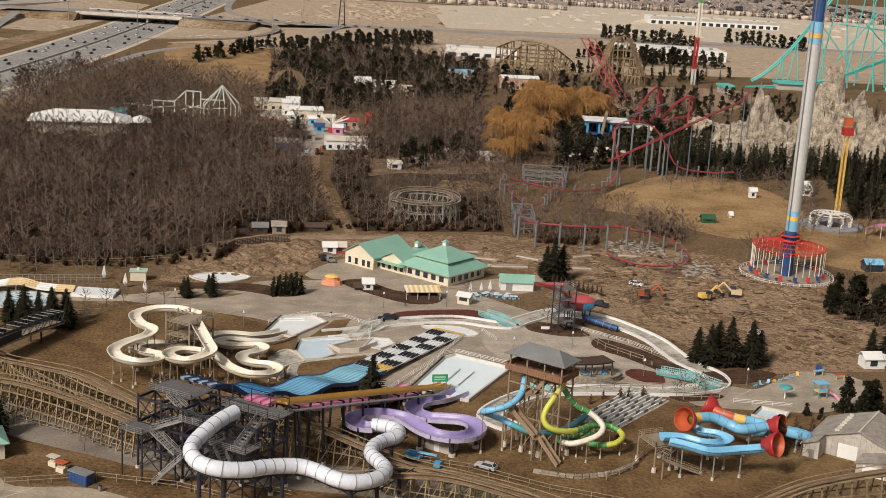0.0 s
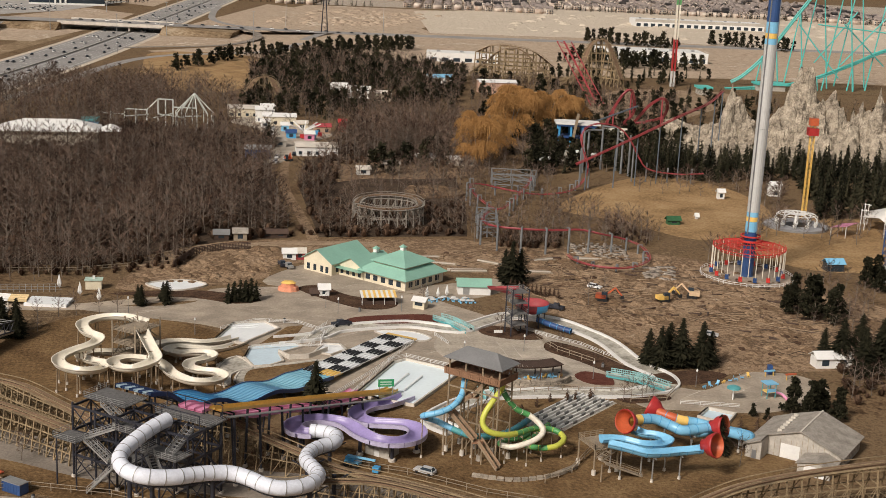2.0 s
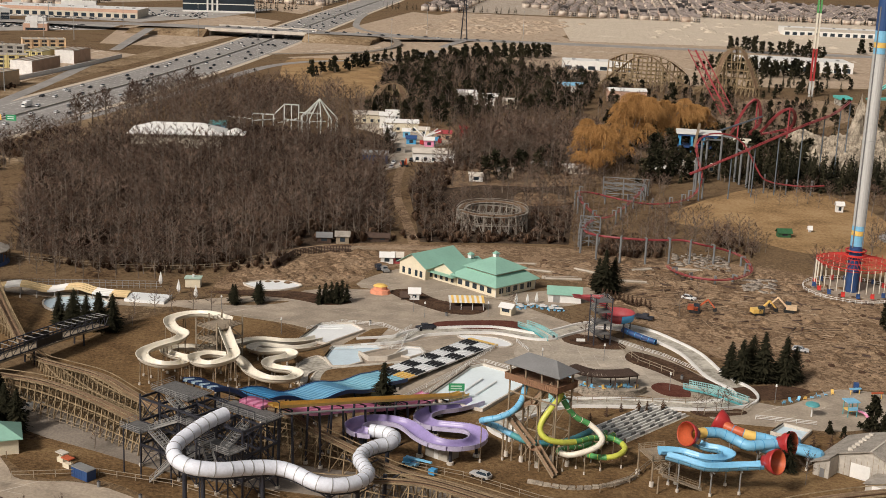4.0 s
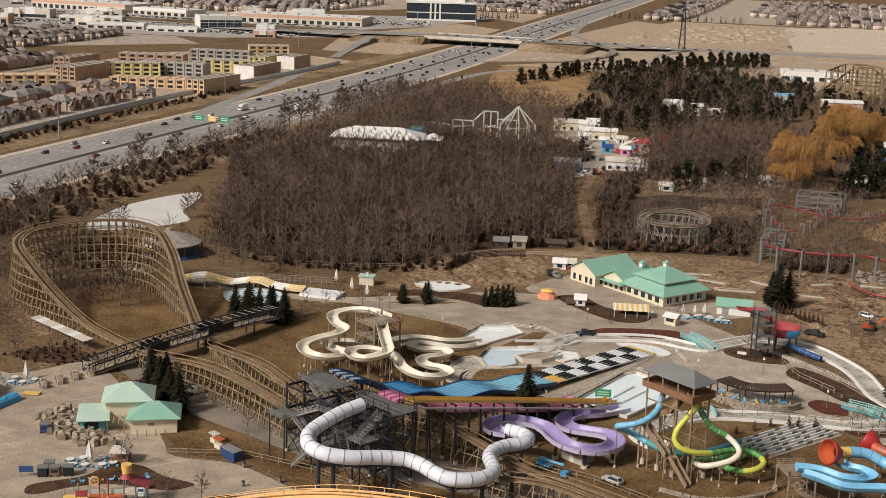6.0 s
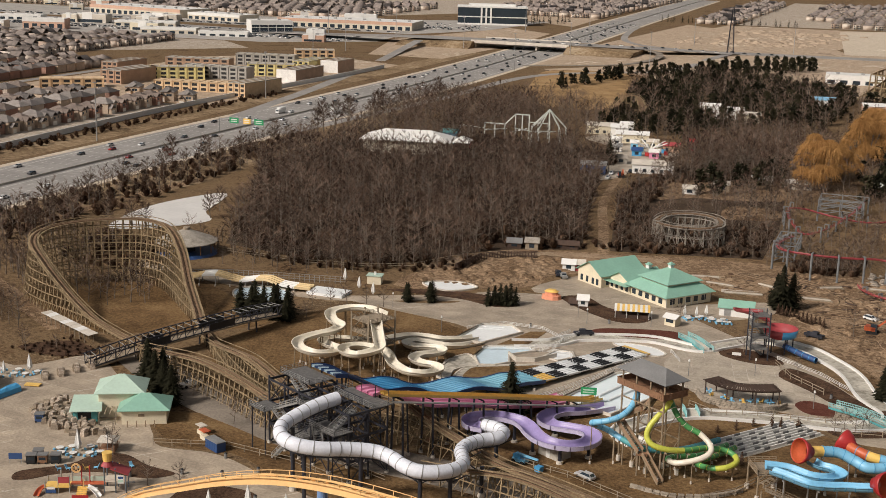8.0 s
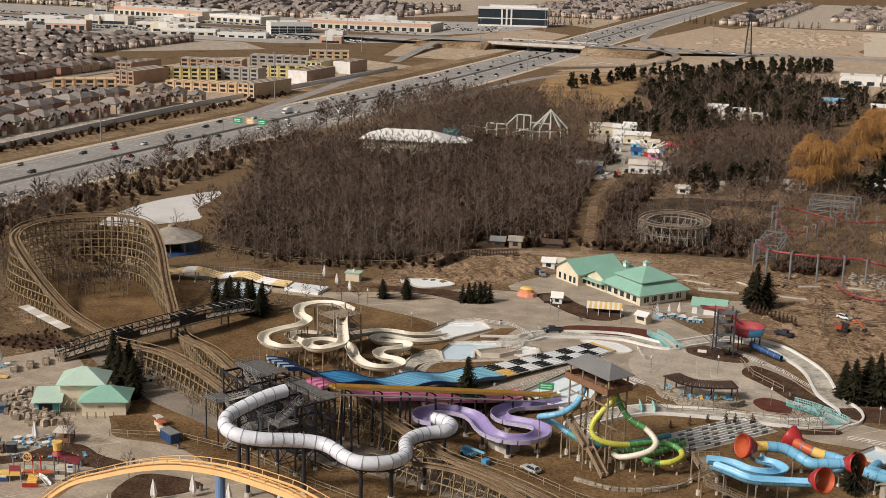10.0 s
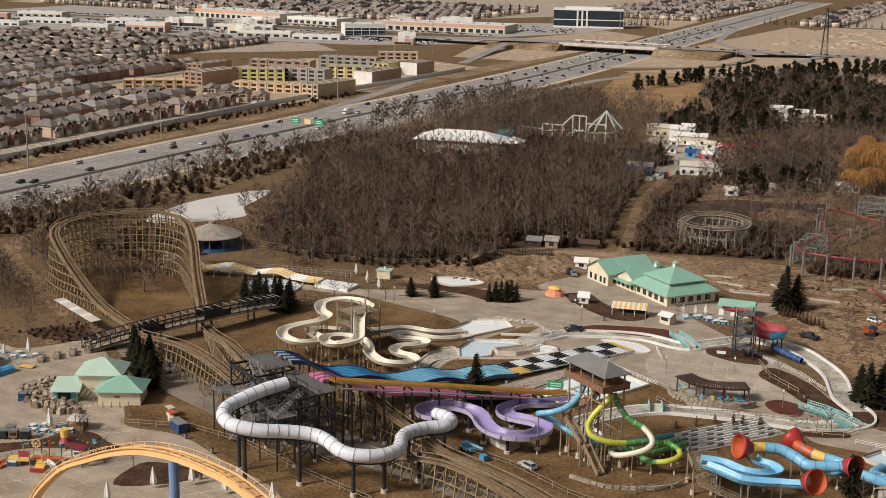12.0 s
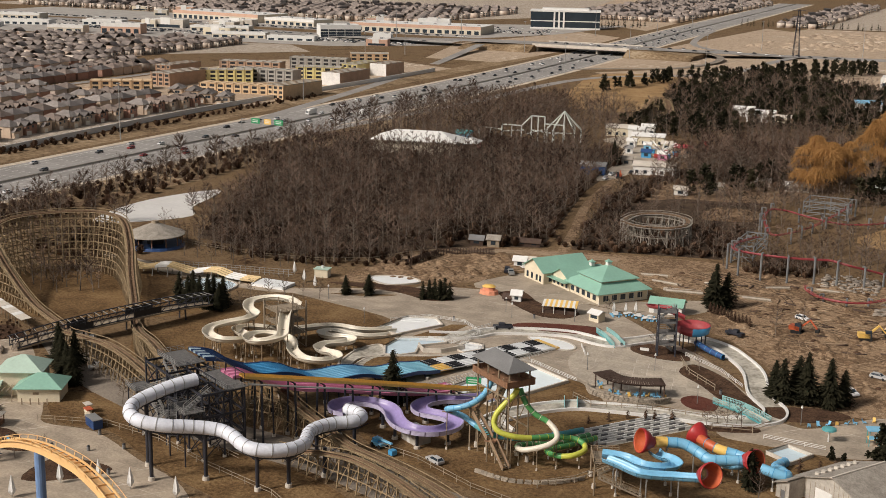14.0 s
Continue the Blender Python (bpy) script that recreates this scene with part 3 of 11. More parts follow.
# park surfaces
paving("plaza_water_park", [(-96, 352), (-72, 355), (-58, 362), (-56, 376), (-38, 382), (-18, 384), (6, 381), (14, 374), (30, 359), (46, 346), (60, 326), (72, 311), (60, 303), (44, 305), (34, 300), (28, 306), (19, 313), (10, 306), (2, 296), (-8, 286), (-15, 288), (-22, 298), (-34, 320), (-46, 338), (-70, 345)], 0.06, "plaza", "worn grey-brown concrete plaza with pale seams", "plaza")
paving("plaza_flagstones", [(20, 352), (40, 347), (56, 326), (60, 317), (46, 311), (33, 310), (24, 312), (16, 320), (12, 334)], 0.125, "flag", "pale flagstone paving among planted beds", "plaza")
paving("plaza_left", [(-190, 180), (-170, 258), (-141, 257), (-129, 272), (-118, 266), (-92, 241), (-84, 232), (-78, 226), (-64, 227), (-46, 219), (-28, 211), (-20, 195), (-40, 150), (-120, 120)], 0.06, "walkway", "wide grey concrete plaza with scattered pale patches", "plaza")
paving("plaza_splash", [(60, 300), (72, 307), (80, 306), (89, 316), (96, 322), (108, 320), (112, 308), (102, 298), (92, 292), (78, 291), (70, 291), (63, 292)], 0.08, "plaza", "grey concrete floor of a splash area", "plaza")
paving("plaza_shops", [(-40, 384), (-36, 404), (-26, 414), (-14, 402), (8, 392), (30, 404), (34, 392), (20, 378), (0, 383)], 0.055, "plaza", "worn concrete before the green-roofed building", "plaza")
road("road_service", [(-124, 283, 0), (-114, 275, 0), (-101, 265.5, 0), (-83, 255, 0), (-66.5, 248.5, 0), (-53, 243, 0), (-38, 239.5, 0), (-20, 238, 0), (-5, 236, 0), (10, 231, 0), (30, 226, 0), (70, 214, 0), (130, 196, 0)], 13, "asphalt", "grey asphalt service road beside the timber coaster", 0.09)
road("road_gravel", [(-150, 288, 0), (-162, 296, 0), (-186, 312, 0), (-212, 330, 0), (-228, 348, 0), (-239, 376, 0), (-238, 432, 0), (-232, 500, 0)], 6.5, "dirt", "pale gravel track curving through trees", 0.05)
road("road_wood_track", [(-31, 440, 0), (-33.5, 450, 0), (-42, 486, 0), (-52.5, 528, 0), (-59, 571, 0), (-62, 600, 0)], 4.0, "dirt", "muddy track through the bare wood", 0.07)
road("road_wood_front", [(-84, 400, 0), (-76, 412, 0), (-66, 425, 0), (-54, 433, 0), (-40, 438.5, 0), (-28, 441, 0), (-10, 443, 0)], 6, "dirtpale", "pale dirt road along the edge of the bare wood", 0.1)
road("path_plaza_back", [(-175, 362, 0), (-130, 352, 0), (-96, 350, 0), (-70, 362, 0), (-44, 372, 0)], 6, "walkway", "concrete path behind the slides", 0.05)
paving("lawn_slide", [(-104, 300), (-90, 340), (-72, 345), (-48, 336), (-36, 316), (-26, 296), (-34, 280), (-48, 262), (-64, 264), (-88, 272), (-102, 288)], 0.045, "lawn", "dry brown lawn under the ivory slides", "lawn")
paving("lawn_tower", [(-4, 284), (8, 284), (20, 312), (30, 300), (44, 304), (58, 292), (68, 292), (90, 288), (96, 270), (70, 240), (40, 234), (10, 243), (-6, 250), (-14, 262)], 0.045, "lawn", "dry brown lawn round the slide tower", "lawn")
paving("lawn_road", [(-90, 242), (-72, 248), (-56, 239), (-34, 233), (-8, 228), (8, 218), (0, 206), (-28, 213), (-46, 221), (-62, 229), (-76, 228)], 0.07, "lawn", "dry brown grass slope between plaza and road", "lawn")
paving("lawn_coaster", [(-180, 312), (-160, 298), (-140, 290), (-118, 300), (-100, 318), (-118, 334), (-150, 352), (-176, 336)], 0.045, "lawn", "dry grass inside the coaster turn", "lawn")
paving("ground_construction", [(-84, 372), (-70, 430), (-30, 446), (24, 456), (96, 446), (110, 430), (140, 404), (160, 380), (150, 330), (118, 326), (98, 322), (80, 318), (72, 332), (60, 350), (48, 366), (32, 380), (36, 400), (24, 410), (-14, 416), (-40, 408), (-44, 388)], 0.05, "dirt", "churned bare soil of a building site", "ground")
paving("rides_back_paving", [(110, 797), (150, 800), (215, 920), (215, 975), (140, 960), (106, 860)], 0.06, "dirtpale", "pale trodden ground among the rides", "ground")
paving("meadow_hill", [(60, 525), (104, 602), (136, 592), (150, 545), (140, 500), (110, 474), (84, 500)], 0.05, "meadow", "yellow-brown dry meadow on a low hill", "lawn")
paving("lawn_rides", [(140, 512), (128, 470), (131, 446), (146, 434), (170, 440), (200, 470), (206, 516), (178, 526)], 0.045, "meadow", "dry brown lawn round the umbrella ride", "lawn")
paving("lawn_golf", [(-160, 840), (-128, 850), (-120, 960), (-150, 1080), (-230, 1080), (-214, 960), (-190, 852)], 0.045, "meadow", "dry yellow-green grass beyond the wood", "lawn")
paving("pond_frozen", [(-213, 403), (-219, 428), (-218, 452), (-209, 477), (-203, 475), (-198, 458), (-194, 442), (-184, 428), (-194, 410), (-204, 402)], 0.06, "ice", "frozen white pond between bare trees", "pond")
for i, (mt, pts) in enumerate((
        ("redmulch", [(-13, 350), (-9, 355), (9, 360), (13, 354), (10, 351.5), (-6, 348.6)]), ("mulch", [(-14, 376), (0, 372), (-2, 364), (-12, 364), (-30, 380), (-24, 386)]),
        ("mulch", [(44, 340), (54, 333), (62, 322), (67, 315), (60, 313), (50, 324), (42, 332)]), ("redmulch", [(48, 312), (51, 316), (57, 313), (57, 306), (51, 307)]),
        ("mulch", [(26, 352), (38, 349), (42, 342), (34, 340), (25, 344)]), ("mulch", [(66, 314), (76, 309), (88, 318), (80, 321)]), ("mulch", [(57, 299), (68, 301), (70, 298), (60, 294)]),
        ("mulch", [(-96, 199), (-97, 203), (-90, 210), (-88, 217), (-82, 219), (-75, 216), (-68, 215), (-68, 213), (-72, 210), (-82, 209), (-89, 205), (-93, 200)]), ("mulch", [(-60, 199), (-62, 210), (-56, 213), (-47, 212), (-50, 205)]),
        ("mulch", [(-150, 270), (-136, 268), (-128, 274), (-140, 280)]), ("mulch", [(-84, 366), (-60, 366), (-46, 362), (-40, 368), (-60, 374)]))):
    paving("planting_bed_%d" % (i + 1), pts, 0.16, mt, "brown mulched planting bed", "planting bed")


# pools and the winding river
def pool(name, outline, floor, label, rounded=True, wall=0.5):
    pts = smooth2(outline) if rounded else outline
    bm = bmesh.new()
    slab(bm, pts, -0.2, 0.16)
    bmesh.ops.triangulate(bm, faces=[f for f in bm.faces if len(f.verts) > 4])
    p = setting(name, bm, floor, label, "pool")
    bm = bmesh.new()
    line = [Vector((x, y, 0)) for x, y in pts]
    sweep(bm, line + line[:2], [(-0.25, 0.0), (-0.25, wall), (0.25, wall), (0.25, 0.0)])
    part("rim", bm, "kerb", p)
    return p


pool("pool_runout_ivory", [(-46, 326.5), (-43.5, 342.4), (-35.3, 345), (-30.5, 339.3), (-35.5, 330), (-38, 325)], "basin", "empty white landing pool of the ivory slides", False, 0.7)
pool("pool_shallow", [(-36, 313.7), (-35.8, 323), (-28.4, 327), (-24.1, 326.9), (-22.3, 324.7), (-27.9, 318.5), (-25.9, 312.3), (-28.7, 308.7), (-32.6, 307.2)], "basinblue", "empty pale blue shallow pool with angled walls", False, 0.6)
pool("pool_lower", [(-41.2, 308.7), (-38.6, 314.1), (-36.2, 313), (-32.8, 306.6), (-35.3, 304.3), (-37.3, 300.2), (-36.5, 294), (-39.4, 294), (-41, 301)], "river", "drained pale channel beside the mat slide", True, 0.45)
pool("pool_steps", [(-17.2, 328.3), (-12.8, 328.2), (-11, 324.3), (-14.5, 319.4), (-19, 321)], "basin", "small empty white pool beside the lanes", False, 0.5)
paving("bed_island", [(-32.8, 295.6), (-33.4, 303.2), (-29.9, 306.4), (-22.2, 310.6), (-17.7, 313.1), (-19.9, 308.2), (-23.6, 304.1), (-27.5, 297.6)], 0.42, "lawn", "dry grass island in a pale kerb", "bed", True, 0.5)
pool("channel_island", [(-34.8, 294), (-35.4, 304), (-30.5, 308), (-22.2, 312.4), (-15.6, 315.4), (-18.4, 307.4), (-22.4, 302.6), (-26.6, 295.2)], "river", "pale drained channel round the grass island", True, 0.3)
for k, (x, y, w, d) in enumerate(((-40.5, 341, 8.0, 0.9), (-40.2, 339.6, 7.2, 0.9), (-27.5, 325.4, 6.5, 1.0))):
    bm = bmesh.new()
    box(bm, -w / 2, w / 2, -d / 2, d / 2, 0.1, 0.5 - 0.14 * (k % 2))
    ob = setting("pool_step_%d" % (k + 1), bm, "basin", "pale painted concrete step in a pool", "pool step")
    ob.matrix_basis = pose(x, y, 0, 0, 0, 18)
setting("ramp_wall_west", ribbon([Vector((-27.9, 318.5, 0)), Vector((-24.6, 314.6, 0)), Vector((-20, 316.2, 0)), Vector((-15.7, 322.5, 0))], -0.2, 0.2, 0, 1.3), "kerb", "curved pale concrete retaining wall", "wall")
paving("bed_triangle", [(-34.4, 324.2), (-28.8, 342.0), (-24.4, 344), (-26, 329)], 0.16, "lawn", "dry grass bed between pool and stair", "bed", False)
pool("pool_slide_end", [(-6, 290), (2, 315), (5, 318), (19, 310), (8, 285)], "poolpale", "empty bluish white landing pool with low dividers", False, 0.8)
pool("pool_lane_end", [(-4, 342.4), (6, 342.6), (11, 338), (8, 334.6), (-2, 339)], "basin", "empty pale landing pool of the mat racer", True, 0.3)
pool("pool_round", [(-126, 345), (-118, 352), (-108, 348), (-108, 338), (-120, 336)], "basinblue", "empty pale blue round pool behind spruces")
pool("pool_back", [(-76, 378), (-66, 384), (-58, 380), (-66, 372)], "basin", "empty white pool behind conifers")
river_line = spline([(-30, 329, 0), (-20, 334, 0), (-14, 342, 0), (4, 349, 0), (18, 346, 0), (24, 352, 0), (34, 362, 0), (46, 359, 0), (54, 350, 0), (60, 340, 0), (65, 324, 0), (71, 314, 0), (70, 306, 0), (60, 300.5, 0), (48, 299, 0), (36, 297, 0), (26, 294, 0), (18, 286, 0), (13, 276, 0), (18, 270, 0)], 6)
setting("river_floor", ribbon(river_line, -2.6, 2.6, -0.2, 0.14), "river", "drained lazy river channel of pale concrete", "river")
for name, a in (("river_wall_outer", -2.9), ("river_wall_inner", 2.6)):
    setting(name, ribbon(river_line, a, a + 0.55, -0.2, 0.75), "white", "pale concrete wall of the lazy river", "river wall")

# ---- trees ----
rng = random.Random(5)


def bare_tree(seed, h, limbs=15, twigs=6, spread=0.30, thick=1.0):
    """Vertices and faces of a leafless tree with a domed crown: trunk, limbs and thin twigs. Returns them with a material index a face."""
    r = random.Random(seed)
    vs, fs, mi = [], [], []

    def stick(p, q, a, b, n, m):
        d = (q - p).normalized()
        s = d.orthogonal().normalized()
        u = d.cross(s)
        k = len(vs)
        for e, w in ((p, a), (q, b)):
            for i in range(n):
                c = 2 * math.pi * i / n
                vs.append(e + s * (w * math.cos(c)) + u * (w * math.sin(c)))
        for i in range(n):
            fs.append((k + i, k + (i + 1) % n, k + n + (i + 1) % n, k + n + i))
            mi.append(m)

    def sliver(p, q, w):
        d = (q - p).normalized()
        s = (d.orthogonal() + Vector((r.uniform(-1, 1), r.uniform(-1, 1), r.uniform(-1, 1)))).cross(d).normalized()
        k = len(vs)
        vs.extend((p - s * w, p + s * w, q))
        fs.append((k, k + 1, k + 2))
        mi.append(1)

    lean = Vector((r.uniform(-0.05, 0.05) * h, r.uniform(-0.05, 0.05) * h, h * 0.5))
    top = lean + Vector((r.uniform(-0.05, 0.05) * h, r.uniform(-0.05, 0.05) * h, h * 0.36))
    stick(Vector((0, 0, -0.2)), lean, 0.016 * h * thick, 0.011 * h * thick, 5, 0)
    stick(lean, top, 0.010 * h * thick, 0.002 * h, 4, 0)
    mid = Vector((lean.x, lean.y, h * r.uniform(0.55, 0.62)))
    wide, tall = h * spread * r.uniform(0.68, 0.92), h * r.uniform(0.33, 0.4)
    for i in range(limbs):
        rise = -0.5 + 1.46 * (i + r.random()) / limbs
        az = i * 2.4 + r.uniform(-0.4, 0.4)
        flat = math.sqrt(max(0.0, 1 - rise * rise))
        out = Vector((flat * math.cos(az), flat * math.sin(az), rise))
        end = mid + Vector((out.x * wide, out.y * wide, out.z * tall)) * r.uniform(0.72, 1.02)
        f = min(max(end.z - r.uniform(0.5, 0.9) * wide * flat, 0.2 * h), 0.8 * h)
        base = lean * (f / lean.z) if f < lean.z else lean + (top - lean) * ((f - lean.z) / (0.36 * h))
        bend = base.lerp(end, 0.55) + Vector((out.x, out.y, 0)) * (0.08 * wide) + Vector((r.uniform(-0.025, 0.025), r.uniform(-0.025, 0.025), r.uniform(-0.03, 0.02))) * h
        stick(base, bend, 0.0078 * h * thick, 0.005 * h, 3, 0)
        stick(bend, end, 0.005 * h * thick, 0.002 * h, 3, 0)
        for j in range(twigs):
            k = 0.3 + 0.7 * (j + r.random()) / twigs
            p = base.lerp(bend, k / 0.6) if k < 0.6 else bend.lerp(end, (k - 0.6) / 0.4)
            q = p + (out * 0.75 + Vector((r.uniform(-0.8, 0.8), r.uniform(-0.8, 0.8), r.uniform(-0.1, 0.9)))) * (h * r.uniform(0.06, 0.11))
            sliver(p, q, 0.0058 * h)
            for _ in range(3):
                s = p.lerp(q, r.uniform(0.3, 1.0))
                sliver(s, s + (out * 0.5 + Vector((r.uniform(-1, 1), r.uniform(-1, 1), r.uniform(-0.1, 1.0)))) * (h * r.uniform(0.045, 0.085)), 0.0044 * h)
    return vs, fs, mi


def conifer(seed, h, layers=13, blades=10, wide=0.24, base=0.06, slim=1.0):
    """Vertices and faces of a spruce: trunk and whorls of drooping boughs."""
    r = random.Random(seed)
    vs, fs, mi = [], [], []
    for i in range(5):
        a = 2 * math.pi * i / 5
        vs.append(Vector((0.018 * h * math.cos(a), 0.018 * h * math.sin(a), -0.2)))
    vs.append(Vector((0, 0, h)))
    for i in range(5):
        fs.append((i, (i + 1) % 5, 5))
        mi.append(0)
    lobe, turn = r.uniform(0.1, 0.3), r.uniform(0, 6.28)
    for k in range(layers):
        f = k / layers
        z = h * (base + (0.97 - base) * f)
        reach = h * wide * min(1.0, (1.06 - f) ** 0.8) * (0.75 + 0.25 * min(1.0, f / 0.18)) * r.uniform(0.7, 1.18) + 0.1
        for j in range(blades):
            az = 2 * math.pi * (j + r.uniform(-0.5, 0.5)) / blades + k * 0.7
            ln = reach * r.uniform(0.45, 1.2) * (1 + lobe * math.sin(2 * az + turn + 3 * f))
            d, s = Vector((math.cos(az), math.sin(az), 0)), Vector((-math.sin(az), math.cos(az), 0))
            w = ln * r.uniform(0.13, 0.27) * slim + 0.05
            n = len(vs)
            z0 = z + r.uniform(-0.8, 0.8) * h / layers
            up = 0.06 * h * (1 - f) + h / layers * 0.5
            tip = r.uniform(-0.7, 0.6) * up
            vs.extend((d * (0.02 * ln) + Vector((0, 0, z0 + up)), d * (ln * 0.55) + s * w + Vector((0, 0, z0 + 0.2 * up)), d * (ln * 0.55) - s * w + Vector((0, 0, z0 + 0.4 * up)),
                       d * ln + s * (w * 0.25) + Vector((0, 0, z0 + tip)), d * ln * 1.02 - s * (w * 0.15) + Vector((0, 0, z0 + tip - 0.2 * w))))
            fs += [(n, n + 1, n + 2), (n + 1, n + 3, n + 4, n + 2)]
            mi += [1, 1]
    return vs, fs, mi


def round_pine(seed, h, clumps=14, sprays=18, fine=1.0):
    """A broad pine: bare lower trunk and an uneven crown of dark clumps."""
    r = random.Random(seed)
    vs, fs, mi = [], [], []
    top = Vector((r.uniform(-0.06, 0.06) * h, r.uniform(-0.06, 0.06) * h, h * 0.9))
    for i in range(5):
        a = 2 * math.pi * i / 5
        vs.append(Vector((0.02 * h * math.cos(a), 0.02 * h * math.sin(a), -0.2)))
    vs.append(top)
    for i in range(5):
        fs.append((i, (i + 1) % 5, 5))
        mi.append(0)
    for c in range(clumps):
        f = r.uniform(0.02, 1.0)
        az, out = r.uniform(0, 6.28), h * 0.26 * max(0.15, 1 - 0.8 * f) * r.uniform(0.2, 1.1)
        at = Vector((out * math.cos(az), out * math.sin(az), h * (0.1 + 0.84 * f)))
        size = h * r.uniform(0.1, 0.17) * fine
        for _ in range(sprays):
            d = Vector((r.uniform(-1, 1), r.uniform(-1, 1), r.uniform(-0.5, 0.9))).normalized()
            s = d.cross(Vector((r.uniform(-1, 1), r.uniform(-1, 1), r.uniform(-1, 1)))).normalized() * (size * 0.24)
            k = len(vs)
            vs.extend((at - s * 0.7, at + s * 0.7, at + d * size * r.uniform(0.8, 1.3) + s * 0.8, at + d * size * 1.1 - s * 0.8))
            fs.append((k, k + 1, k + 2, k + 3))
            mi.append(1)
    return vs, fs, mi


def joined(name, templates, places, materials, label, category, kind="stuff"):
    """Many plants in one mesh: places of (x, y, z, scale, turn, template)."""
    packs = []
    for vs, fs, mi in templates:
        packs.append((np.array([tuple(v) for v in vs]), [np.array(f) for f in fs], np.array(mi)))
    allv, loops, starts, totals, idx, tones, off, at = [], [], [], [], [], [], 0, 0
    for x, y, z, s, a, k in places:
        v, fs, mi = packs[k]
        c, d = math.cos(a) * s, math.sin(a) * s
        allv.append(np.stack([v[:, 0] * c - v[:, 1] * d + x, v[:, 0] * d + v[:, 1] * c + y, v[:, 2] * s + z], 1))
        for f in fs:
            loops.append(f + off)
            starts.append(at)
            totals.append(len(f))
            at += len(f)
        idx.append(mi)
        tones.append(np.full(len(mi), (math.sin(x * 12.9898 + y * 78.233) * 43758.5453) % 1.0))
        off += len(v)
    me = bpy.data.meshes.new(name)
    pts = np.concatenate(allv)
    me.vertices.add(len(pts))
    me.vertices.foreach_set("co", pts.ravel())
    lp = np.concatenate(loops)
    me.loops.add(len(lp))
    me.loops.foreach_set("vertex_index", lp)
    me.polygons.add(len(starts))
    me.polygons.foreach_set("loop_start", starts)
    me.polygons.foreach_set("loop_total", totals)
    me.polygons.foreach_set("material_index", np.concatenate(idx))
    me.attributes.new("tree_tone", "FLOAT", "FACE").data.foreach_set("value", np.concatenate(tones))
    for mt in materials:
        me.materials.append(M[mt])
    me.update(calc_edges=True)
    return tagged(new(name, me), label, category, "", kind)


def inside(x, y, poly):
    hit = False
    for (x0, y0), (x1, y1) in zip(poly, poly[1:] + poly[:1]):
        if (y0 > y) != (y1 > y) and x < (x1 - x0) * (y - y0) / (y1 - y0) + x0:
            hit = not hit
    return hit


def scatter(poly, gap, count, low, high, kinds, holes=(), z=0.0):
    """Places inside an outline, no nearer to one another than gap."""
    xs, ys = [p[0] for p in poly], [p[1] for p in poly]
    grid, out = {}, []
    for _ in range(count * 12):
        if len(out) >= count:
            break
        x, y = rng.uniform(min(xs), max(xs)), rng.uniform(min(ys), max(ys))
        if abs(x - hwy_x(y)) < 36 or not inside(x, y, poly) or any(inside(x, y, h) for h in holes):
            continue
        cell = (int(x // gap), int(y // gap))
        if any((x - px) ** 2 + (y - py) ** 2 < gap * gap for i in (-1, 0, 1) for j in (-1, 0, 1) for px, py in grid.get((cell[0] + i, cell[1] + j), ())):
            continue
        grid.setdefault(cell, []).append((x, y))
        out.append((x, y, z, rng.uniform(low, high), rng.uniform(0, 6.28), rng.randrange(kinds)))
    return out


BARE = [bare_tree(s, 16.0, 12, 7, 0.42) for s in range(7)]
THIN = [bare_tree(40 + s, 16.0, 10, 7, 0.40, 1.1) for s in range(5)]
ROUND = [round_pine(60 + s, 12.0) for s in range(5)]
SPRUCE = [conifer(70 + s, 12.0) for s in range(4)]
FARSPRUCE = [conifer(90 + s, 12.0, 7, 6, 0.26) for s in range(4)]

FOREST = [(-196, 486), (-160, 398), (-128, 392), (-94, 398), (-76, 424), (-64, 436), (-41, 447), (-52, 500), (-64, 560), (-72, 640), (-96, 672), (-140, 690), (-190, 700), (-222, 640), (-232, 560)]
CLEARING = [(-34, 515), (-22, 508), (22, 512), (30, 560), (26, 596), (-10, 606), (-36, 596)]
FOREST_E = [(-31, 450), (-8, 455), (22, 462), (22, 520), (16, 600), (22, 640), (-10, 660), (-40, 650), (-52, 600), (-49, 540), (-39, 490)]
FOREST_N = [(-222, 640), (-190, 700), (-140, 690), (-150, 760), (-178, 850), (-232, 862), (-262, 800), (-246, 720)]
MID_E = [(-30, 665), (22, 640), (30, 700), (20, 780), (-30, 790), (-40, 720)]
TENT = ([(-206, 600), (-146, 612), (-142, 642), (-206, 634)], [(-164, 672), (-104, 668), (-104, 706), (-164, 706)])
PARK_N = [(20, 640), (64, 600), (100, 620), (130, 660), (140, 760), (170, 880), (100, 960), (30, 990), (26, 780)]
paving("ground_forest", FOREST, 0.05, "litter", "leaf litter under the bare wood", "ground", False)
paving("ground_forest_east", FOREST_E, 0.05, "litter", "leaf litter under bare trees beside a track", "ground", False)
paving("ground_clearing", [(-36, 556), (-20, 566), (4, 570), (24, 584), (30, 612), (8, 622), (-14, 612), (-40, 604)], 0.09, "dirt", "littered bare soil of a yard in the trees", "ground")
paving("ground_mound", [(-2, 528), (14, 530), (22, 540), (14, 552), (-2, 550)], 0.9, "dirt", "brown mound of bare soil", "ground", True, 1.0)
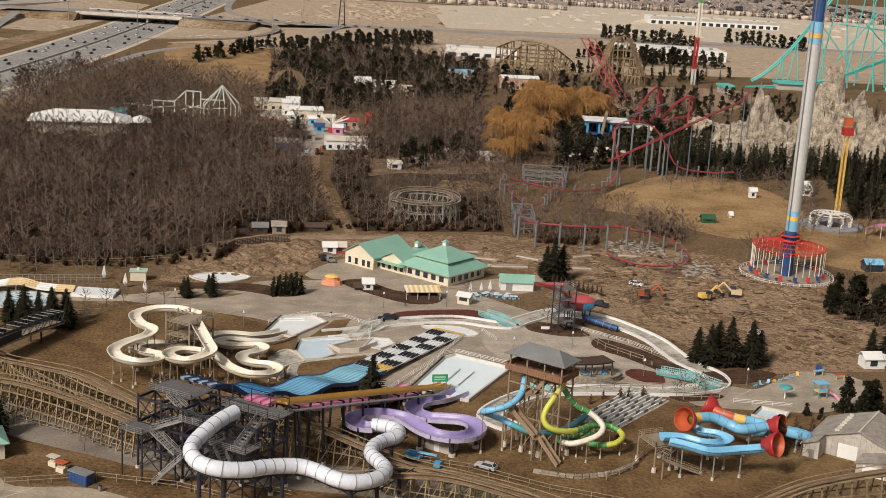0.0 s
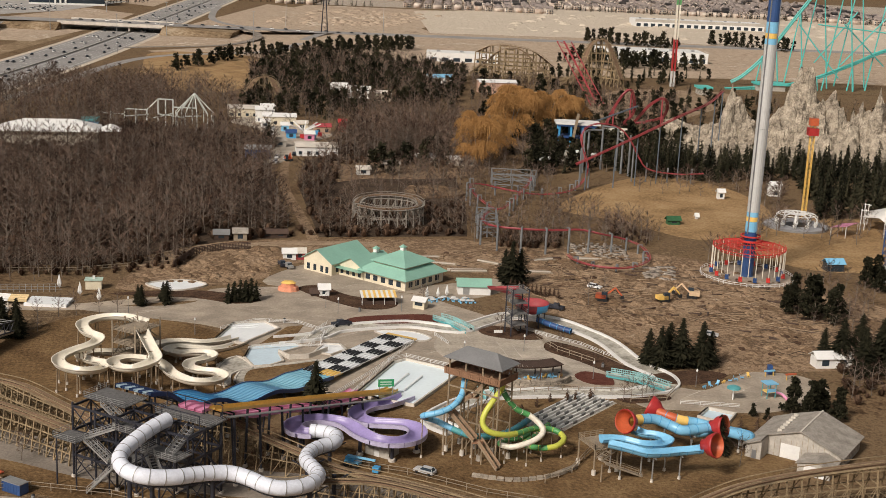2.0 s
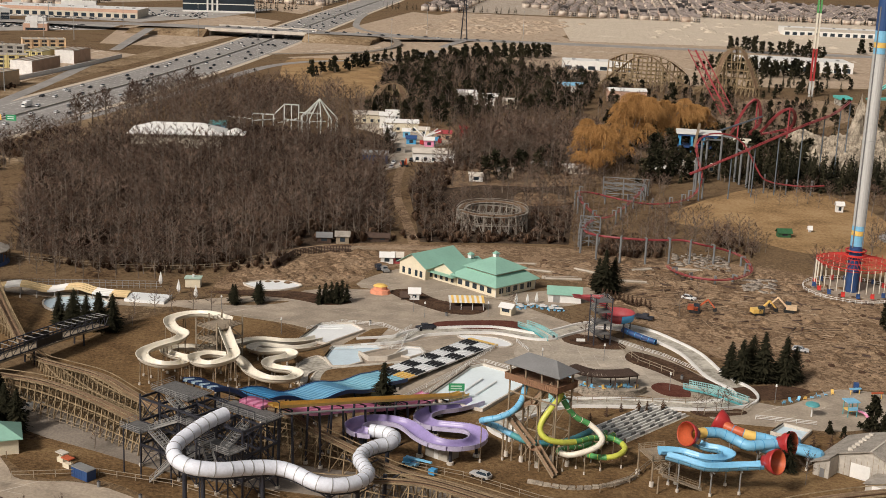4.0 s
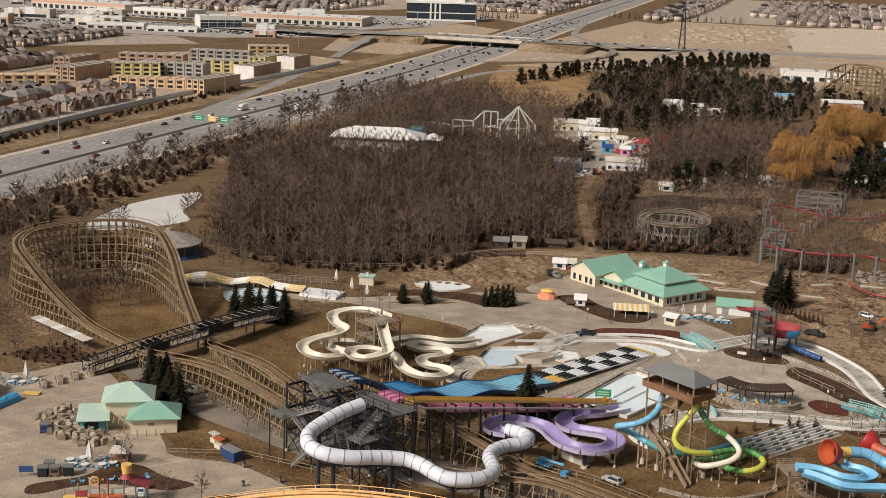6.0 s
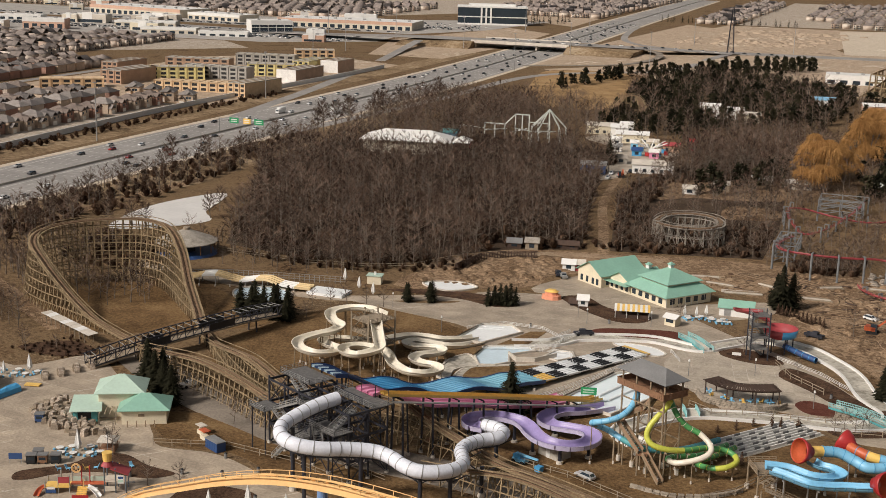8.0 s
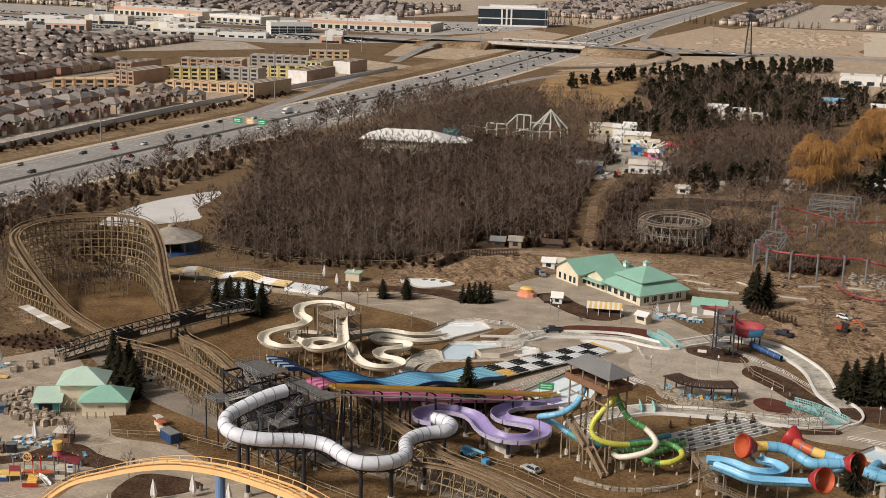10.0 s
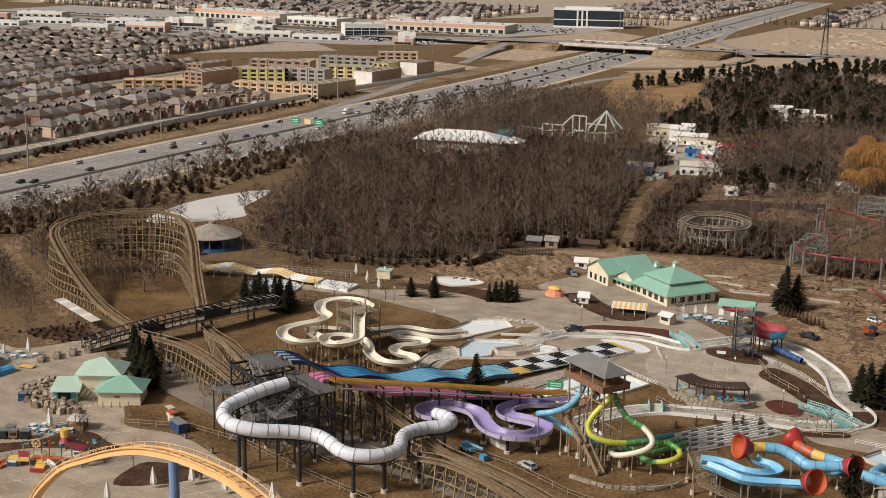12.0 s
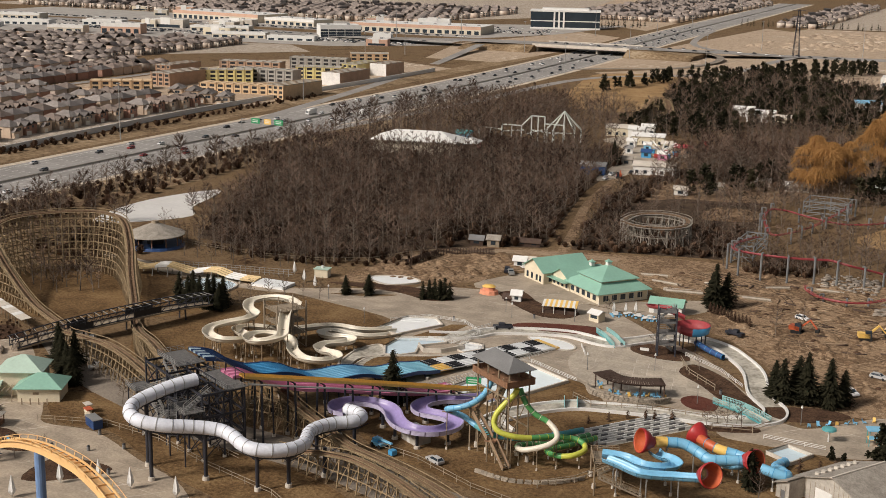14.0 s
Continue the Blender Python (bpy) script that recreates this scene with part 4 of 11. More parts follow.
joined("bare_woodland", BARE, scatter(FOREST, 4.9, 1560, 0.48, 1.0, 7, TENT + ([(-78, 426), (-54, 433), (-50, 446), (-74, 441)],)) + scatter(FOREST_E, 5.2, 300, 0.3, 0.62, 7, (CLEARING,)) + scatter([(-44, 600), (-8, 612), (28, 606), (30, 660), (-36, 664)], 5.0, 130, 0.8, 1.35, 7) + scatter(CLEARING, 5.2, 90, 0.3, 0.62, 7), ("bark", "twigs"), "dense leafless brown-grey woodland", "woods")
joined("far_bare_woodland", THIN, scatter(FOREST_N, 5.5, 560, 0.5, 1.0, 5, TENT) + scatter([(-190, 700), (-140, 690), (-104, 706), (-104, 742), (-124, 830), (-160, 862), (-196, 850)], 6.0, 300, 0.5, 0.95, 5, TENT) + scatter(MID_E, 5.0, 340, 0.5, 0.85, 5) + scatter(PARK_N, 6.5, 420, 0.4, 0.75, 5), ("bark", "twigs"), "leafless woodland near the highway", "woods")

# ---- the far side: highway, houses, building site, shops ----
BRICKS = [mat("house_brick_red", (0.4, 0.225, 0.165), 0.9, 0.3, 5, 0.3, 0.2, each=0.25), mat("house_brick_tan", (0.58, 0.45, 0.34), 0.9, 0.3, 5, 0.3, 0.2, each=0.25),
          mat("house_brick_grey", (0.5, 0.41, 0.34), 0.9, 0.3, 5, 0.3, 0.2, each=0.25)]
SHINGLES = [mat("shingles_brown", (0.21, 0.165, 0.14), 0.9, 0.35, 3, 0.5, 0.2, each=0.3), mat("shingles_grey", (0.27, 0.24, 0.22), 0.9, 0.35, 3, 0.5, 0.2, each=0.3),
            mat("shingles_dark", (0.15, 0.132, 0.125), 0.9, 0.35, 3, 0.5, 0.2, each=0.3)]
M["yards"] = grassland("yard_ground", [(0.2, 0.16, 0.125), (0.5, 0.43, 0.36), (0.32, 0.26, 0.2), (0.68, 0.62, 0.55)], 14, 5)
M["lot"] = mat("parking_asphalt", (0.44, 0.41, 0.375), 0.9, 0.35, 14, 2.0, 0.1)
M["garage"] = mat("garage_door_paint", (0.7, 0.65, 0.58), 0.6, 0.15, 2, 0.4, 0.05)


def house(kind, brick, roof, label):
    """A two-storey detached house; it looks along -y."""
    h = empty("house", label, "house", "houses west of the highway")
    w, d, t = (10.5, 12.5, 5.8) if kind == 0 else ((9.5, 13.5, 6.2) if kind == 1 else (11.5, 11.5, 5.6))
    bm = bmesh.new()
    box(bm, -w / 2, w / 2, -d / 2, d / 2, 0, t)
    box(bm, -w / 2 + 0.6, -0.4, -d / 2 - 2.2, -d / 2 - 0.003, 0, t - (0.4 if kind != 1 else 2.8))
    part("wall", bm, brick, h)
    bm = bmesh.new()
    hip_roof(bm, -w / 2, w / 2, -d / 2, d / 2, t, 3.2, 0.5)
    part("roof", bm, roof, h)
    bm = bmesh.new()
    gable_roof(bm, 0.6, w / 2 - 0.4, -d / 2 - 0.5, -1, t - 0.3, 2.0, 0.3, along="y")
    gable_roof(bm, -w / 2 + 0.6, -0.4, -d / 2 - 2.2, 0, t - (0.38 if kind != 1 else 2.78), 2.3, 0.4, along="y")
    part("front_roof", bm, roof, h)
    bm = bmesh.new()
    box(bm, -w / 2 + 1.2, -1.0, -d / 2 - 2.26, -d / 2 - 2.2, 0.05, 2.3)
    part("garage_door", bm, "garage", h)
    win = None
    for x, z, y, ry in ((2.6, 3.4, -d / 2 - 0.05, 0), (0.8, 3.4, -d / 2 - 0.05, 0), (-3.2, 3.3, -d / 2 - 2.25, 0), (w / 2 + 0.05, 3.4, -2, 90)):
        if kind == 1 and y < -d / 2 - 2:
            continue
        if win is None:
            bm = bmesh.new()
            box(bm, -0.75, 0.75, -0.03, 0.03, 0, 1.5)
            win = part("window", bm, "glass", h)
            ob = win
        else:
            ob = new("window", win.data)
            ob.parent = h
        ob.matrix_basis = pose(x, y, z, 0, 0, ry)
    return h


kinds = [house(0, BRICKS[0], SHINGLES[0], "red-brick detached house with a brown shingle roof"), house(1, BRICKS[1], SHINGLES[1], "tan-brick detached house with a grey shingle roof"),
         house(2, BRICKS[2], SHINGLES[2], "grey-brick detached house with a dark shingle roof"), house(0, BRICKS[1], SHINGLES[0], "tan-brick detached house with a brown shingle roof"),
         house(2, BRICKS[0], SHINGLES[2], "red-brick detached house with a dark shingle roof")]
used, far_houses = set(), []
hr = random.Random(11)
ROWS = [(-394, 90), (-428, -90), (-455, 90), (-492, -90), (-519, 90), (-556, -90), (-583, 90), (-620, -90), (-647, 90), (-684, -90), (-711, 90), (-748, -90), (-775, 90), (-812, -90), (-839, 90), (-876, -90), (-903, 90)]
for x, face in ROWS:
    y = 415 + hr.uniform(0, 8)
    while y < 1150:
        y += 11.9 + hr.choice((0, 0, 0, 0.6, 0.6, 5))
        if x < -430 - (y - 515) * 1.0 or (x > -530 and y > 716) or (x > -640 and y > 900) or y > 1150 + (x + 640) * 0.3:
            continue
        place = (x + hr.uniform(-1, 1), y, 0)
        if len(used) and (y > 860 or x < -640):
            far_houses.append((*place, 1.0, radians(face), hr.randrange(5)))
            continue
        k = hr.randrange(5)
        m = pose(*place, 0, 0, face)
        if k not in used:
            used.add(k)
            kinds[k].matrix_basis = m
        else:
            copy_thing(kinds[k], m)


def far_house(seed):
    """A plain small house for the distance: walls, hipped roof, garage wing and window bands."""
    r = random.Random(seed)
    b = bmesh.new()
    w, d, t = r.uniform(8, 11), r.uniform(8.5, 11), r.uniform(5.4, 6.8)
    box(b, -w / 2, w / 2, -d / 2, d / 2, 0, t)
    box(b, -w / 2 + 0.5, -0.2, -d / 2 - 2, -d / 2, 0, t - 0.5)
    n0 = len(b.faces)
    if seed % 2:
        gable_roof(b, -w / 2, w / 2, -d / 2, d / 2, t, 3.6, 0.4, along="x" if seed % 4 == 1 else "y")
    else:
        hip_roof(b, -w / 2, w / 2, -d / 2, d / 2, t, 3.1, 0.5)
    gable_roof(b, -w / 2 + 0.5, -0.2, -d / 2 - 2, 0, t - 0.5, 2.2, 0.4, along="y")
    n1 = len(b.faces)
    for x in (-3.4, 0.8, 3.0):
        for z in (0.6, 3.3):
            box(b, x, x + 1.4, -d / 2 - (2.06 if x < -1 else 0.06), -d / 2 + 0.1, z, z + 1.5)
    b.faces.ensure_lookup_table()
    b.verts.index_update()
    out = [v.co.copy() for v in b.verts], [[v.index for v in f.verts] for f in b.faces], [0 if i < n0 else (1 if i < n1 else 2) for i in range(len(b.faces))]
    b.free()
    return out


FARHOUSE = [far_house(s) for s in range(5)]
M["farbrick"] = mat("distant_brick", (0.42, 0.3, 0.23), 0.9, 0.4, 9, 4, 0.0, second=(0.68, 0.62, 0.54))
M["farroof"] = mat("distant_shingles", (0.34, 0.28, 0.245), 0.9, 0.4, 9, 4, 0.0, second=(0.16, 0.135, 0.125))
for i in range(520):
    far_houses.append((-560 + (i % 26) * 15.0 + hr.uniform(-2, 2), 1840 + (i // 26) * 34 + hr.uniform(-4, 4), 0, 1.15, radians(hr.choice((0, 180))), hr.randrange(5)))
for i in range(700):
    far_houses.append((-100 + (i % 50) * 16.0 + hr.uniform(-2, 2), 2040 + (i // 50) * 36 + hr.uniform(-4, 4) - (i % 50) * 1.0, 0, 1.15, radians(hr.choice((0, 180))), hr.randrange(5)))
for i in range(460):
    far_houses.append((-1320 + (i % 46) * 15.0, 1560 + (i // 46) * 36, 0, 1.15, radians(hr.choice((0, 180))), hr.randrange(5)))
for i in range(90):
    far_houses.append((-52 + (i % 15) * 14.5, 1880 + (i // 15) * 30, 0, 1.15, radians(180 * (i % 2)), hr.randrange(5)))
far_houses = [p for p in far_houses if not (-372 < p[0] < -236 and p[1] > 1300)]
joined("distant_houses", FARHOUSE, far_houses, ("farbrick", "farroof", "glass"), "distant rows of suburban houses with brown roofs", "houses")

# residential streets and the verge with its noise wall
M["street"] = mat("street_asphalt", (0.3, 0.28, 0.26), 0.9, 0.3, 9, 0.8, 0.1)
for i, x in enumerate((-411, -473.5, -537.5, -601.5, -665.5, -729.5, -793.5, -857.5)):
    bm = bmesh.new()
    box(bm, x - 4.2, x + 4.2, 380, 715 if x > -530 else (895 if x > -640 else 1000), -0.2, 0.07)
    setting("road_street_%d" % (i + 1), bm, "street", "grey asphalt street between rows of houses", "road")
setting("noise_wall", ribbon([Vector((-362 - 5 * math.sin(y / 90), y, 0)) for y in range(380, 1011, 30)], -0.3, 0.3, -0.1, 3.0), "white", "pale concrete noise wall along the houses", "wall")
paving("verge_west", [(-361, 300), (-335, 300), (-334, 1200), (-358, 1200), (-354, 800)], 0.03, "scrub", "dry grass verge beside the highway", "ground", False)
paving("verge_east", [(-282, 300), (-244, 320), (-236, 420), (-226, 500), (-230, 600), (-226, 700), (-250, 820), (-250, 900), (-282, 1050)], 0.03, "scrub", "dry grass verge between highway and wood", "ground", False)
paving("ground_site", [(-358, 726), (-356, 1040), (-460, 1090), (-530, 1010), (-528, 722)], 0.06, "farsoil", "bare dirt of the housing site", "ground", False)
paving("interchange_grass", [(-270, 1090), (-170, 1180), (-60, 1180), (10, 1380), (-60, 1600), (-240, 1800), (-262, 1400)], 0.04, "farsoil", "dry grass and bare soil at the interchange", "ground", False)
paving("interchange_grass_west", [(-346, 1120), (-336, 1300), (-350, 1500), (-420, 1560), (-470, 1300), (-420, 1120)], 0.04, "farsoil", "dry grass slope beside the slip road", "ground", False)
paving("parking_shops", [(-1150, 1120), (-560, 1180), (-470, 1260), (-480, 1330), (-1200, 1325)], 0.06, "lot", "grey parking area before the shops", "parking", False)
paving("parking_mall", [(-1250, 1372), (-480, 1380), (-430, 1500), (-410, 1720), (-700, 1540), (-1250, 1540)], 0.06, "lot", "grey parking area round the big shops", "parking", False)
paving("field_pale", [(-10, 1420), (190, 1462), (480, 1400), (900, 1380), (1300, 2020), (500, 2030), (140, 2000), (40, 1880), (-40, 1800)], 0.05, "paledirt", "pale stripped field of bare soil", "field", False)
paving("field_brown", [(-235, 1430), (-30, 1430), (40, 1840), (-190, 1830)], 0.045, "farsoil", "brown field of heaped soil", "field", False)
paving("field_far_grass", [(-360, 1640), (-420, 2600), (-700, 2600), (-560, 1900), (-470, 1740)], 0.05, "farsoil", "brown grass field beyond the office", "field", False)

paving("ground_far_east", [(-240, 1085), (-160, 1000), (40, 1010), (240, 1080), (700, 1100), (900, 1378), (480, 1398), (190, 1460), (-10, 1418), (-60, 1180), (-170, 1178)], 0.02, "farsoil", "pale brown waste ground beyond the rides", "ground", False)
paving("ground_yards", [(-366, 380), (-366, 720), (-530, 716), (-640, 900), (-640, 1000), (-540, 1110), (-600, 1170), (-1150, 1100), (-1000, 700), (-560, 380)], 0.025, "yards", "pale yards and driveways between the houses", "ground", False)
paving("ground_far_houses", [(-1400, 1555), (-700, 1545), (-560, 1830), (-430, 2600), (-1400, 2600)], 0.03, "yards", "pale ground between distant houses", "ground", False)
paving("ground_far_houses_east", [(-180, 1850), (60, 1880), (140, 2002), (900, 2032), (900, 2640), (-180, 2640)], 0.03, "yards", "pale ground between distant houses", "ground", False)

# the bridge over the highway
br = empty("road_bridge", "concrete road bridge crossing the highway", "bridge")
box_part("deck", (-360, -264, 1253, 1299, 5.6, 7.15), "highway", br)
box_part("parapet", (-364, -262, 1252.2, 1253, 5.2, 8.3), "kerb", br, "pale concrete parapet")
box_part("parapet", (-364, -262, 1299, 1299.8, 5.2, 8.3), "kerb", br, "pale concrete parapet")
for k in range(7):
    box_part("girder", (-360, -264, 1255 + 6.5 * k, 1256 + 6.5 * k, 4.4, 5.6), "concrete", br)
for x in (-296, -360, -264):
    box_part("pier", (x - 0.9, x + 0.9, 1255, 1297, 0, 4.4), "concrete", br)
for x0, x1 in ((-440, -361), (-263, -196)):
    bm = bmesh.new()
    vs = box(bm, x0, x1, 1234, 1322, -0.1, 6.6)
    for v in vs:
        if v.co.z > 1:
            v.co.y += 16 if v.co.y < 1270 else -16
            if v.co.x < -400 or v.co.x > -220:
                v.co.z = 4
    setting("embankment_%s" % ("west" if x0 < -400 else "east"), bm, "scrub", "grassed embankment carrying the road", "embankment")


def mast(x, y, h=31.0):
    m = empty("highway_light", "tall galvanised highway light mast", "light mast", "highway light masts", (x, y, 0))
    bm = bmesh.new()
    pole(bm, (0, 0, 0), (0, 0, h), 0.38, 0.16)
    part("pole", bm, "steel", m)
    bm = bmesh.new()
    pole(bm, (0, 0, h - 0.4), (0, 0, h), 1.2, 1.2, 10)
    part("lamp_ring", bm, "steel", m)
    return m


first_mast = mast(-163.3, 1165.8)
for x, y in ((-258, 1060), (-452, 1140), (-412, 987), (-256, 1236), (-289, 1442), (-297, 1624), (-166, 1415), (-301, 1907), (-383, 1505), (-334, 569), (-333, 467), (-345, 777), (-366, 1236), (-470, 1310), (-560, 1330), (-60, 1400)):
    copy_thing(first_mast, pose(x, y, 0))


def sign_gantry():
    g = empty("sign_gantry", "overhead highway sign gantry with green and yellow panels", "road sign", at=(-276.4, 626.5, 0))
    bm = bmesh.new()
    for x in (-17.6, 14.5):
        pole(bm, (x, 0, 0), (x, 0, 8.4), 0.25)
    for z in (6.6, 8.2):
        beam(bm, (-17.6, 0, z), (14.5, 0, z), 0.25)
    part("frame", bm, "steel", g)
    for x, w, c in ((-8.0, 5.6, "signgreen"), (0.0, 4.4, "yellow"), (7.4, 5.6, "signgreen")):
        s = box_part("panel", (x - w / 2, x + w / 2, -0.5, -0.35, 6.2, 9.2), c, g)
        for z in (7.0, 8.0):
            box_part("lettering_bar", (x - w * 0.35, x + w * 0.3, -0.53, -0.5, z, z + 0.4), "white", s)
    return g


M["signgreen"] = mat("sign_green", (0.02, 0.3, 0.12), 0.5, 0.1, 2, 0.4, 0.0)
sign_gantry()


# cars
def car(label, paint, truck=False):
    c = empty("car" if not truck else "box_truck", label, "car" if not truck else "truck", "vehicles")
    M[label] = mat(label.replace(" ", "_"), paint, 0.3, 0.08, 2, 0.4, 0.0)
    bm = bmesh.new()
    if truck:
        box(bm, -1.25, 1.25, -3.6, 4.2, 0.7, 3.6)
        box(bm, -1.15, 1.15, -5.6, -3.7, 0.5, 2.7)
    else:
        prof = [(-2.3, 0.35), (-2.3, 0.8), (-1.35, 0.98), (2.2, 1.0), (2.3, 0.75), (2.25, 0.35)]
        a, b = ([bm.verts.new((s * 0.9, y, z)) for y, z in prof] for s in (-1, 1))
        bm.faces.new(a[::-1])
        bm.faces.new(b)
        for i in range(len(prof)):
            bm.faces.new((a[i], a[(i + 1) % 6], b[(i + 1) % 6], b[i]))
        top = [bm.verts.new((x, y, z)) for x, y, z in ((-0.62, -0.3, 1.5), (0.62, -0.3, 1.5), (0.62, 1.7, 1.5), (-0.62, 1.7, 1.5))]
        bm.faces.new(top)
        for x in (-0.7, 0.7):
            for y0, y1 in ((-0.9, -0.35), (1.75, 2.1)):
                beam(bm, (x * 1.1, y0 if y0 < 0 else y1, 1.0), (x * 0.9, y1 if y0 < 0 else y0, 1.48), 0.1)
    part("body", bm, label, c)
    bm = bmesh.new()
    if truck:
        box(bm, -1.0, 1.0, -5.64, -5.6, 1.6, 2.4)
    else:
        lo = [bm.verts.new(p) for p in ((-0.8, -1.0, 0.98), (0.8, -1.0, 0.98), (0.8, 2.15, 0.98), (-0.8, 2.15, 0.98))]
        hi = [bm.verts.new(p) for p in ((-0.6, -0.3, 1.48), (0.6, -0.3, 1.48), (0.6, 1.7, 1.48), (-0.6, 1.7, 1.48))]
        for i in range(4):
            bm.faces.new((lo[i], lo[(i + 1) % 4], hi[(i + 1) % 4], hi[i]))
    part("window", bm, "glass", c)
    for x in (-0.85, 0.85):
        for y in (-1.45, 1.4) if not truck else (-4.6, 2.8):
            bm = bmesh.new()
            pole(bm, (x - 0.1, y, 0.34), (x + 0.1, y, 0.34), 0.34, n=10)
            part("wheel", bm, "rubber", c)
    return c


FLEET = [car("white car on grey asphalt", (0.8, 0.8, 0.8)), car("black car on grey asphalt", (0.015, 0.015, 0.018)), car("dark grey car on asphalt", (0.07, 0.07, 0.075)), car("silver car on grey asphalt", (0.5, 0.5, 0.5)),
         car("dark red car on asphalt", (0.3, 0.02, 0.02)), car("white box truck on asphalt", (0.8, 0.8, 0.78), True)]
cr = random.Random(3)
placed, spots = set(), []
for lane in (-23.1, -18.9, -14.7, -10.5, -6.0, 6.0, 10.5, 14.7, 18.9, 23.1):
    y = 380 + cr.uniform(0, 60)
    while y < 1750:
        spots.append((hwy_x(y) + lane, y, 0.07, 0 if lane < 0 else 180))
        y += cr.uniform(25, 150) if y < 1000 else cr.uniform(30, 120)
for x in range(-350, -70, 13):
    spots.append((x, float(np.interp(x, (-266, -190, -130, -80), (1276, 1305, 1340, 1366))) + cr.choice((-9, -5, 3, 7)), float(np.interp(x, (-266, -190, -130, -80), (7.2, 5.2, 2.2, 0.5))), 75))
far_traffic = [s for s in spots if s[1] > 800]
for x, y, z, a in [s for s in spots if s[1] <= 800]:
    k = cr.choice((0, 0, 1, 1, 2, 2, 3, 4, 0, 1, 2, 3, 0, 1, 2, 2, 3, 0, 1, 5))
    m = pose(x, y, z, 0, 0, a)
    if k in placed:
        copy_thing(FLEET[k], m)
    else:
        placed.add(k)
        FLEET[k].matrix_basis = m


# townhouse blocks under construction
def townhouse_block(x, y, length, depth, storeys, turn, skin, label, bays=6):
    h = storeys * 3.1
    b = empty("townhouse_block", label, "townhouses", "townhouses under construction", (x, y, 0), turn)
    bm = bmesh.new()
    box(bm, 0, length, 0, depth, 0, h)
    part("wall", bm, skin, b)
    box_part("roof", (-0.3, length + 0.3, -0.3, depth + 0.3, h, h + 0.35), "concrete" if storeys > 2 else "ply", b)
    step = length / bays
    for s in range(storeys):
        for i in range(bays):
            for u in (0.22,):
                box_part("window", (step * (i + u), step * (i + u) + step * 0.56, -0.06, 0.02, s * 3.1 + 0.7, s * 3.1 + 2.5), "black", b)
        for v in (0.2, 0.6):
            box_part("window", (length - 0.02, length + 0.06, depth * v, depth * v + 1.6, s * 3.1 + 0.7, s * 3.1 + 2.5), "black", b)
    for i in range(bays + 1):
        box_part("party_wall", (step * i - 0.15, step * i + 0.15, -0.5, depth + 0.2, 0, h + 0.7), skin, b)
    return b


M["ply"] = mat("raw_sheathing", (0.74, 0.54, 0.34), 0.85, 0.25, 3, 0.4, 0.1, second=(0.56, 0.4, 0.25))
M["yellowskin"] = mat("yellow_sheathing", (0.8, 0.7, 0.34), 0.8, 0.2, 3, 0.5, 0.05)
M["greyskin"] = mat("grey_brick_skin", (0.42, 0.4, 0.37), 0.9, 0.25, 4, 0.5, 0.1)
M["wrap"] = mat("white_building_wrap", (0.84, 0.82, 0.79), 0.6, 0.25, 4, 0.7, 0.2)
M["brickskin"] = mat("brown_brick_skin", (0.5, 0.33, 0.23), 0.9, 0.25, 4, 0.5, 0.1)
for x, y, ln, dp, st, tn, sk, lb in (
        (-502, 743, 43, 13, 2, 35, "ply", "two-storey townhouses in bare tan sheathing"), (-486, 792, 18, 46, 3, -4, "brickskin", "three-storey brown brick townhouses"),
        (-469, 829, 40, 13, 3, 30, "yellowskin", "three-storey townhouses in yellow sheathing"), (-434, 780, 60, 13, 2, 8, "ply", "low townhouse frames in bare tan sheathing"),
        (-457, 857, 52, 13, 3, 3, "greyskin", "three-storey grey brick townhouses"), (-371, 772, 14, 44, 3, -6, "ply", "three-storey end block in bare tan sheathing"),
        (-422, 892, 36, 13, 3, 20, "yellowskin", "three-storey townhouses in yellow sheathing"), (-382, 866, 15, 44, 3, -2, "brickskin", "three-storey brick townhouses with a white wrapped end"),
        (-386, 950, 14, 30, 3, -2, "brickskin", "short brick townhouse block with a white wrapped end"), (-446, 1022, 34, 14, 3, 30, "ply", "three-storey townhouse frames in tan sheathing"),
        (-500, 900, 52, 13, 3, 12, "brickskin", "three-storey brown brick townhouses"), (-470, 960, 50, 13, 3, 12, "greyskin", "three-storey grey brick townhouses"),
        (-520, 842, 14, 40, 3, 0, "brickskin", "three-storey brown brick townhouses"), (-404, 934, 14, 40, 3, 0, "yellowskin", "three-storey townhouses in yellow sheathing")):
    tb = townhouse_block(x, y, ln, dp, st, tn, sk, lb, max(3, round(max(ln, 24) / 7)))
    if "wrapped" in lb:
        box_part("building_wrap", (-0.8, ln + 0.6, -0.9, -0.6, 0, 9.9), "wrap", tb, "white plastic sheet")
for x, y in ((-427, 745), (-410, 741), (-393, 733), (-375, 727)):
    copy_thing(kinds[1], pose(x, y, 0, 0, 0, 20))


